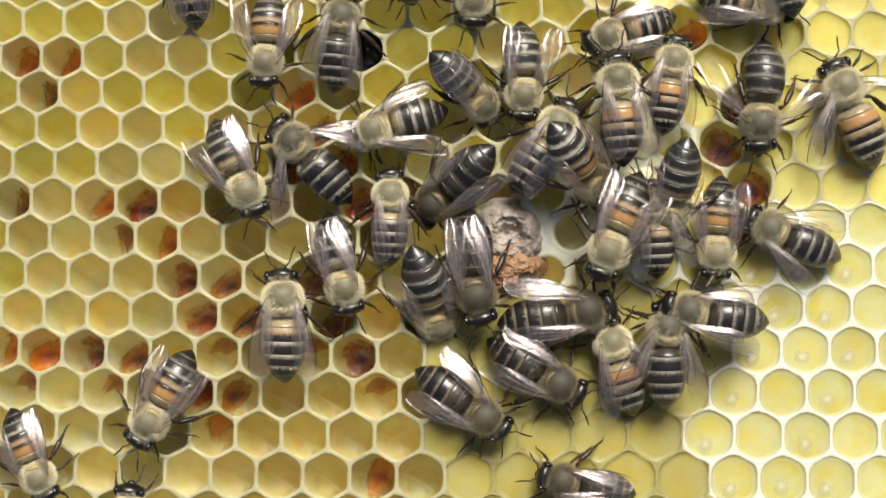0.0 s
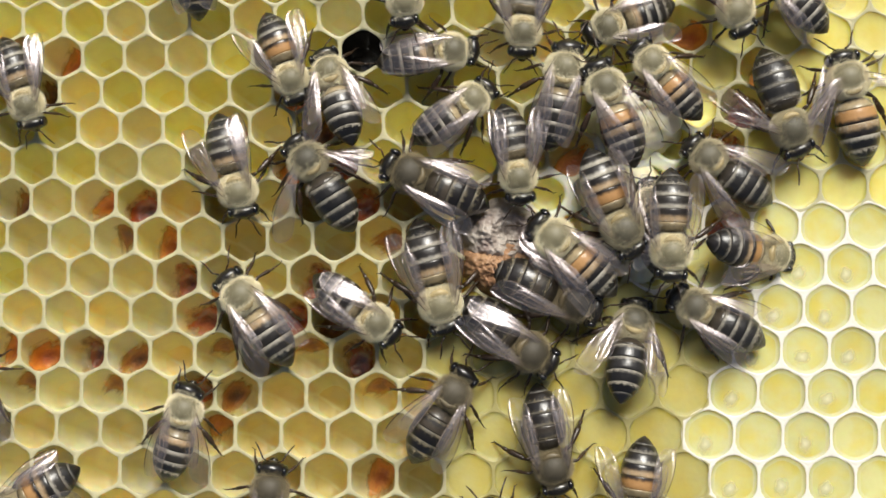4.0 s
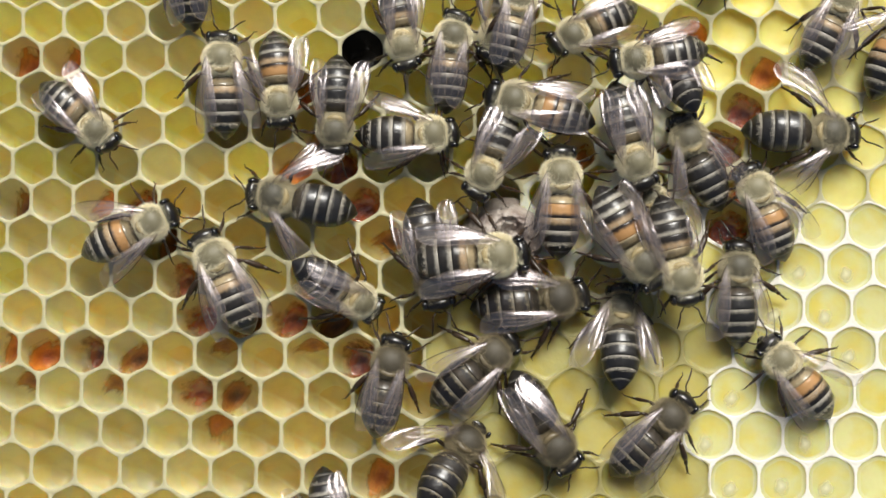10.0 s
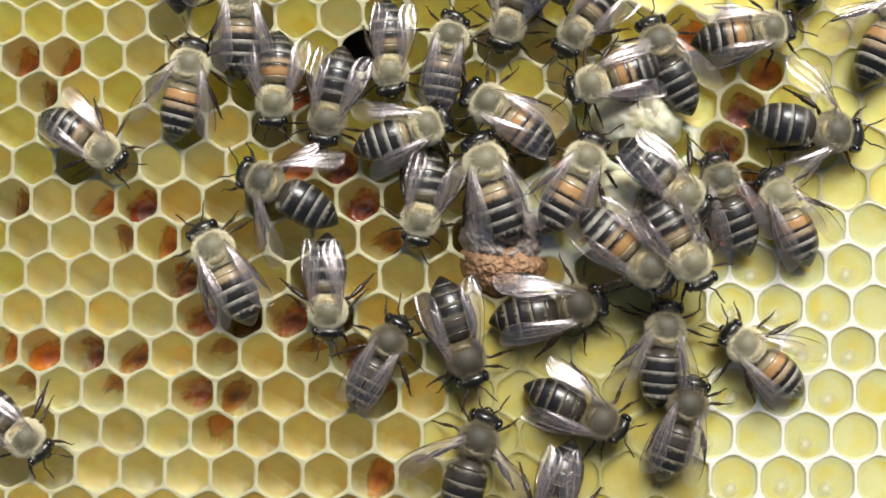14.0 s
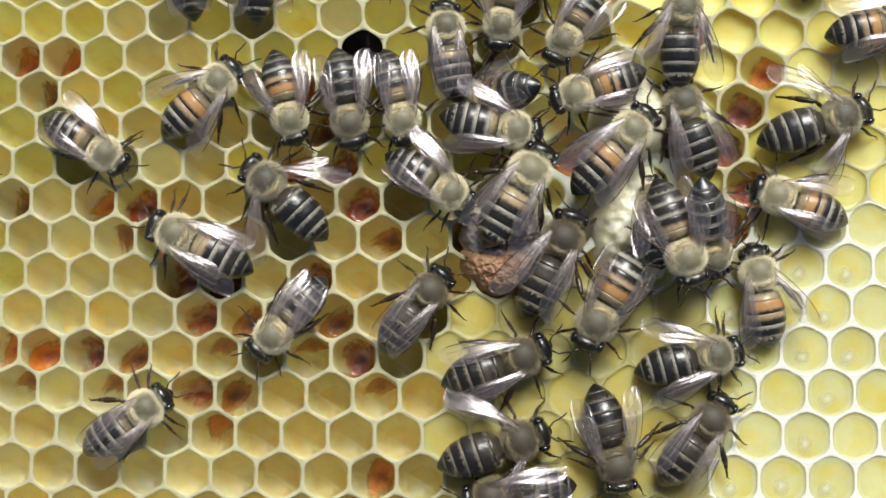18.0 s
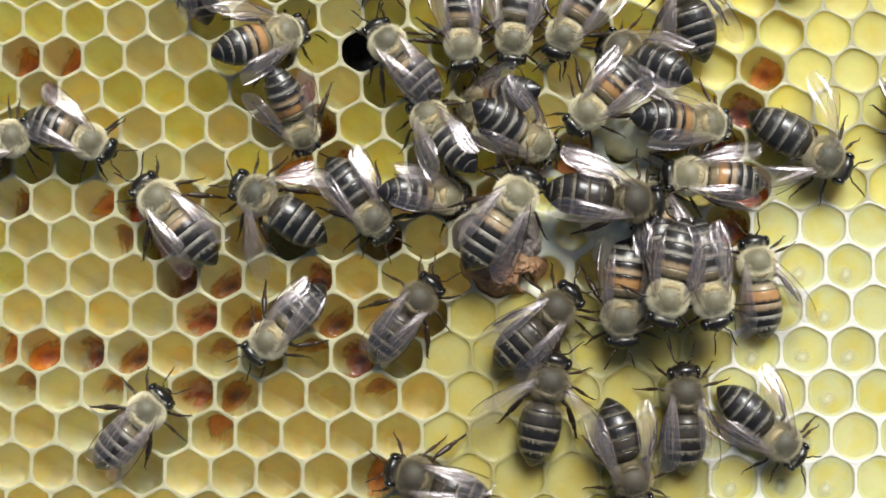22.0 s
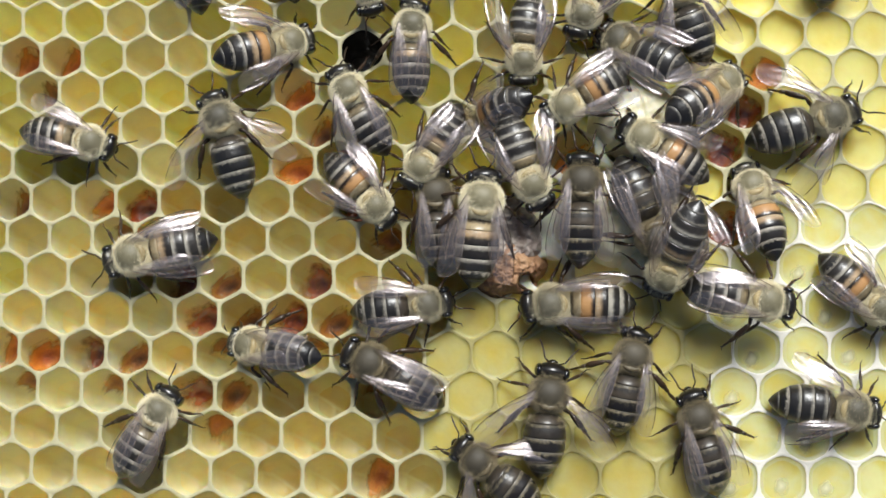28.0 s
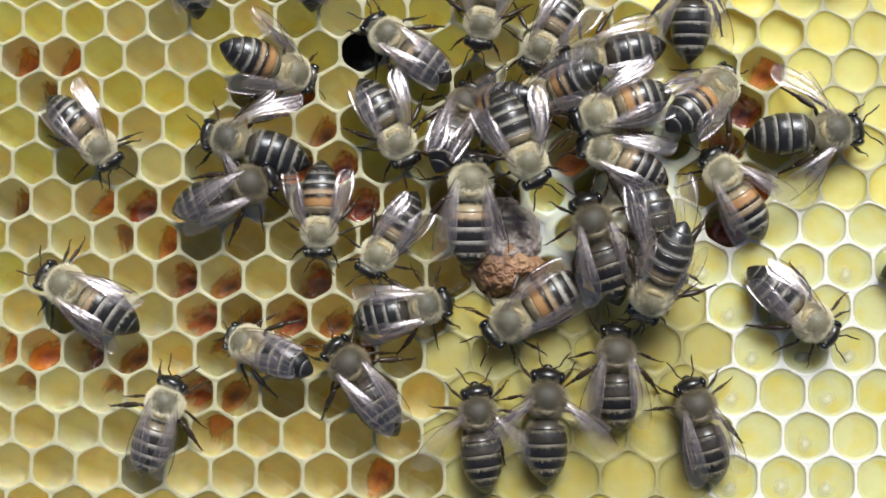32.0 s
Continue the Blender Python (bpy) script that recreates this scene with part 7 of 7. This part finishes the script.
    crawl(bees[43], (0, -1.7, -4.2, 0.2, -75.8, 38), (1, -1.8, -3.6, 0.1, -80.6, 32.8), (2, -1.5, -4.2, 0, -78.1, 26.4), (3, -1.7, -3.9, 0.1, -81, 0), (3.5, -1.5, -3.2, 0.3, -83, 0), (5.5, -0.1, -2.7, 0.1, -50.4, 35.5), (6, -0.2, -2, 0, -58.6, 35.3), (7, -2.1, -1.6, 0.4, 10.6, 31.6), (8, -1.7, -1.6, 1.6, 20.3, 37.2), (9, 1, -1, 2.5, 3.1, 0), (10, 3, -0.8, 2.7, 1.8, 0), (11, 3.3, -0.7, 2.8, 42.3, 0), (12, 3.5, 0.5, 2.6, 72.7, 28.8), (13, 6, 5.2, 1.6, 85.8, 0), (14, 5.7, 6.8, 0.6, 106, 0), (14.5, 3.9, 6.1, 0.5, 123.7, 0), (16.5, 6.6, 6.2, 0.6, 81.8, 0), (17, 7.2, 6.8, 0.7, 66.6, 0), (18, 8.1, 6.2, 1.5, 55.8, 0), (19, 7.7, 4.5, 2.4, 50.7, 0), (20, 6.3, 3.2, 3.1, 51.7, 0), (21, 5.6, 2.7, 3.3, 45, 0), (22, 6.3, 3.4, 3.2, 52.5, 0), (23, 6.3, 3.5, 3.2, 50, 0), (24, 5.8, 2.9, 3.3, 54.6, 0), (25, 5.5, 3.2, 3.4, 67.8, 0), (25.5, 5.6, 2.6, 3.3, 59.4, 0), (27.5, 5, 3.4, 3.1, 76.9, 0), (28, 3.9, 2.4, 2.8, 80.8, 0), (29, 4.1, 2.6, 2.7, 79.3, 0), (30, 3.9, 3.4, 2.3, 80.8, 0), (31, 3.1, 2.9, 1.7, 85, 0), (32, 3, 4.5, 1.1, 85.9, 0))
    crawl(bees[44], (0, 2, 8.3, 0, -135.7, 29.4), (1, 2.5, 7.3, 0.1, -138.4, 0), (2, 1.5, 5.9, 0.4, -161.7, 0), (3, 0, 7.1, 0.9, -178.5, 0), (3.5, -0.4, 7.5, 0.9, -202.3, 0), (5.5, -2.3, 7.4, 0.3, -185.1, 0), (6, -2.4, 6.7, 0, -150.9, 0), (7, -2, 5.8, 0, -144.8, 0), (8, -3.1, 3.2, 0, -127.2, 0), (9, -2.1, 2.4, 0, -109.2, 0), (10, -1.7, -0.7, 0, -77.1, 0), (11, -0.7, -2.7, 0, -67.1, 0), (12, -0.4, -6.3, 0, -69.6, 0), (13, 1.1, -9.3, 0, -72.9, 0), (14, 1.6, -9.7, 0, -71.1, 0), (14.5, 1.6, -9.9, 0, -76.8, 0), (15.5, 5.3, -13, 0, -38.7, 0), (16.5, 6.4, -14.2, 0, 9.9, 0), (17, 5.7, -14.5, 0, 15.8, 0), (18, 6.2, -13.6, 0, 21.3, 0), (19, 6.6, -13.2, 0, 15.4, 0), (20, 8.9, -10.9, 0, 37.1, 0), (21, 10.5, -10, 0, 37.3, 0), (22, 10.8, -9.2, 0, 45.2, 0), (23, 13.1, -5.4, 0, 90, 0), (24, 14.6, -3.5, 0, 72.8, 0), (25, 14.7, -5.3, 0.2, 57.7, 36.1), (25.5, 14.3, -1.4, 0.9, 92.4, 0), (27.5, 15.3, 3.9, 1.8, 87.2, 0), (28, 15.9, 4.5, 2.2, 90, 0), (29, 16.7, 5.2, 2.4, 86.2, 0), (30, 17.3, 1.6, 2.7, 91.6, 0), (31, 18.6, 1.3, 2.8, 110, 0), (32, 18.1, -0, 2.6, 110, 0))
    crawl(bees[45], (0, -64.6, -13.7, 0, -25.2, 0), (11, -59, -14.3, 0, -26.6, 0), (12, -55, -15.7, 0, -26.4, 0), (13, -54, -20.2, 0, -33.3, 0), (14, -50.4, -19.9, 0, -42.3, 0), (14.5, -48.9, -19.6, 0, -31, 0), (16.5, -38.7, -18.8, 0, 24.8, 0), (17, -38, -18.6, 0, 23.1, 0), (18, -36.8, -20.1, 0, 34.8, 0), (19, -35.8, -20.6, 0, 48.2, 0), (20, -36.1, -20.7, 0, 49.2, 0), (21, -36.4, -21.1, 0, 45, 0), (22, -36.2, -20.9, 0, 46.9, 0), (23, -34.9, -21.3, 0, 56.5, 0), (24, -34.9, -21.2, 0, 57.2, 0), (25, -34, -21.3, 0, 66.9, 0), (25.5, -34.3, -21.5, 0, 67.5, 0), (27.5, -34.5, -21, 0, 57.7, 0), (28, -34.5, -21.3, 0, 57.7, 0), (29, -33.3, -20.7, 0, 72, 0), (30, -33, -20.9, 0, 68.8, 0), (31, -33, -21.1, 0, 71.1, 0), (32, -33.1, -20.6, 0, 70.2, 0))
    crawl(bees[46], (0, 7.4, -38.5, 3, 116.6, 0), (25.5, 6.5, -37, 2.3, 112.4, 0), (27.5, 6, -30.7, 0.8, 124.6, 0), (28, 6.2, -26.5, 0, 138.4, 0), (29, 4.8, -24.7, 0, 126.9, 0), (30, 5.1, -24, 0, 106.5, 0), (31, 5, -23, 0, 102.2, 0), (32, 4.1, -22, 0, 92, 0))
    crawl(bees[47], (0, -6.1, 3.6, 0, 90, 0), (1, -5.2, 6.9, 0, 61.6, 0), (2, -2.3, 11.3, 0, 54.9, 0), (3, -1.8, 13.4, 0, 44, 0), (3.5, -0.4, 14.9, 0, 36.8, 0), (5.5, 6.6, 17.4, 0.7, 51.4, 0), (6, 8.1, 19.4, 2.2, 67.4, 0), (7, 7.9, 20.6, 2.9, 80.4, 0), (8, 8.6, 21.5, 2.8, 91.9, 0), (9, 7.8, 23.7, 2.8, 80.7, 0), (10, 8.1, 25.8, 2.5, 77.5, 0), (11, 9.4, 30.5, 1.7, 83.7, 0), (12, 10.8, 35.2, 0.9, 83.7, 0), (32, 10.8, 37.2, 0.2, 83.7, 0))
    crawl(bees[48], (0, 35, 28.6, 0, -8.9, 0), (1, 32.4, 27.6, 0, -15.5, 0), (2, 33.8, 27.6, 0.7, -11.8, 0), (3, 32.3, 29, 2.2, -87.5, 0), (3.5, 32.3, 29.9, 2.6, -79.3, 0), (5.5, 32.3, 27.4, 1.3, -45.6, 0), (6, 33.6, 25.4, 0.7, -39.1, 0), (7, 32, 26.4, 1.2, -11.9, 0), (8, 36.1, 25.7, 0.9, -30.8, 0), (9, 41.6, 24, 0.2, 18, 0), (10, 45, 26.1, 0, 66.7, 0), (11, 46, 31.8, 0, 79.8, 0), (12, 44.3, 34.5, 0, 79.3, 0), (13, 41.9, 34.4, 0, 87.3, 0), (14, 42.7, 33.4, 0, 85.2, 0), (16.5, 42.7, 34.7, 0, 82.5, 0), (19, 43.8, 34.7, 0, 80.5, 0), (22, 41.5, 35.7, 0, 84, 0), (23, 45.1, 33.9, 0, 85, 0), (24, 43.1, 33.5, 0, 85.4, 0), (25, 43.1, 33.1, 0, 85.4, 0), (27.5, 43.9, 33.2, 0, 86.3, 0), (28, 45.1, 34, 0, 85.2, 0), (30, 44.8, 36.3, 0, 84, 0), (32, 44.8, 36.6, 0, 84, 0))
    crawl(bees[49], (0, 39.3, 32.3, 2.5, 93.2, 0), (2, 39.7, 32.3, 1.6, 94.6, 0), (3, 39.9, 31.3, 0.5, 93.8, 0), (3.5, 41, 29.9, 0.8, 99.4, 0), (4.5, 39.2, 28.2, 1.7, 176.8, 0), (5.5, 44.8, 25.6, 0.8, 246.8, 0), (6, 44.1, 23.3, 0.9, 261, 0), (6.5, 40.3, 20.4, 1.7, 226.1, 0), (7, 38.1, 20.5, 1.2, 183.6, 0), (8, 30.3, 21.5, 1.5, 151.2, 0), (9, 27.3, 23.2, 3.1, 164.5, 0), (10, 24.5, 21.6, 4.2, 186.2, 0), (11, 14.1, 22.7, 4.1, 189.5, 0), (12, 14.3, 25.6, 3.6, 130.3, 29), (13, 11.9, 31.8, 3.5, 111.8, 0), (32, 9, 39.2, 3.4, 107.4, 0))
    crawl(bees[50], (0, 24.5, 2.3, 1.7, 99.5, 0), (14, 24.7, 2.2, 1.6, 101.7, 27.7), (22, 25, 2.5, 1.1, 101.7, 27.5), (27.5, 28.6, 2, 0.4, 107.8, 27.7), (28.4, 28.1, 2.7, 0.1, 109.7, 26.9), (29.2, 26, 5.6, 1, 114.6, 29), (30, 24.4, 6.9, 2.4, 130.5, 0), (30.5, 24.2, 7.8, 3, 132.9, 0), (31, 24.9, 7.8, 3, 138.9, 0), (31.5, 23.2, 9.1, 3, 149.5, 0), (32, 20.7, 10.2, 3, 158.6, 0))


motions()
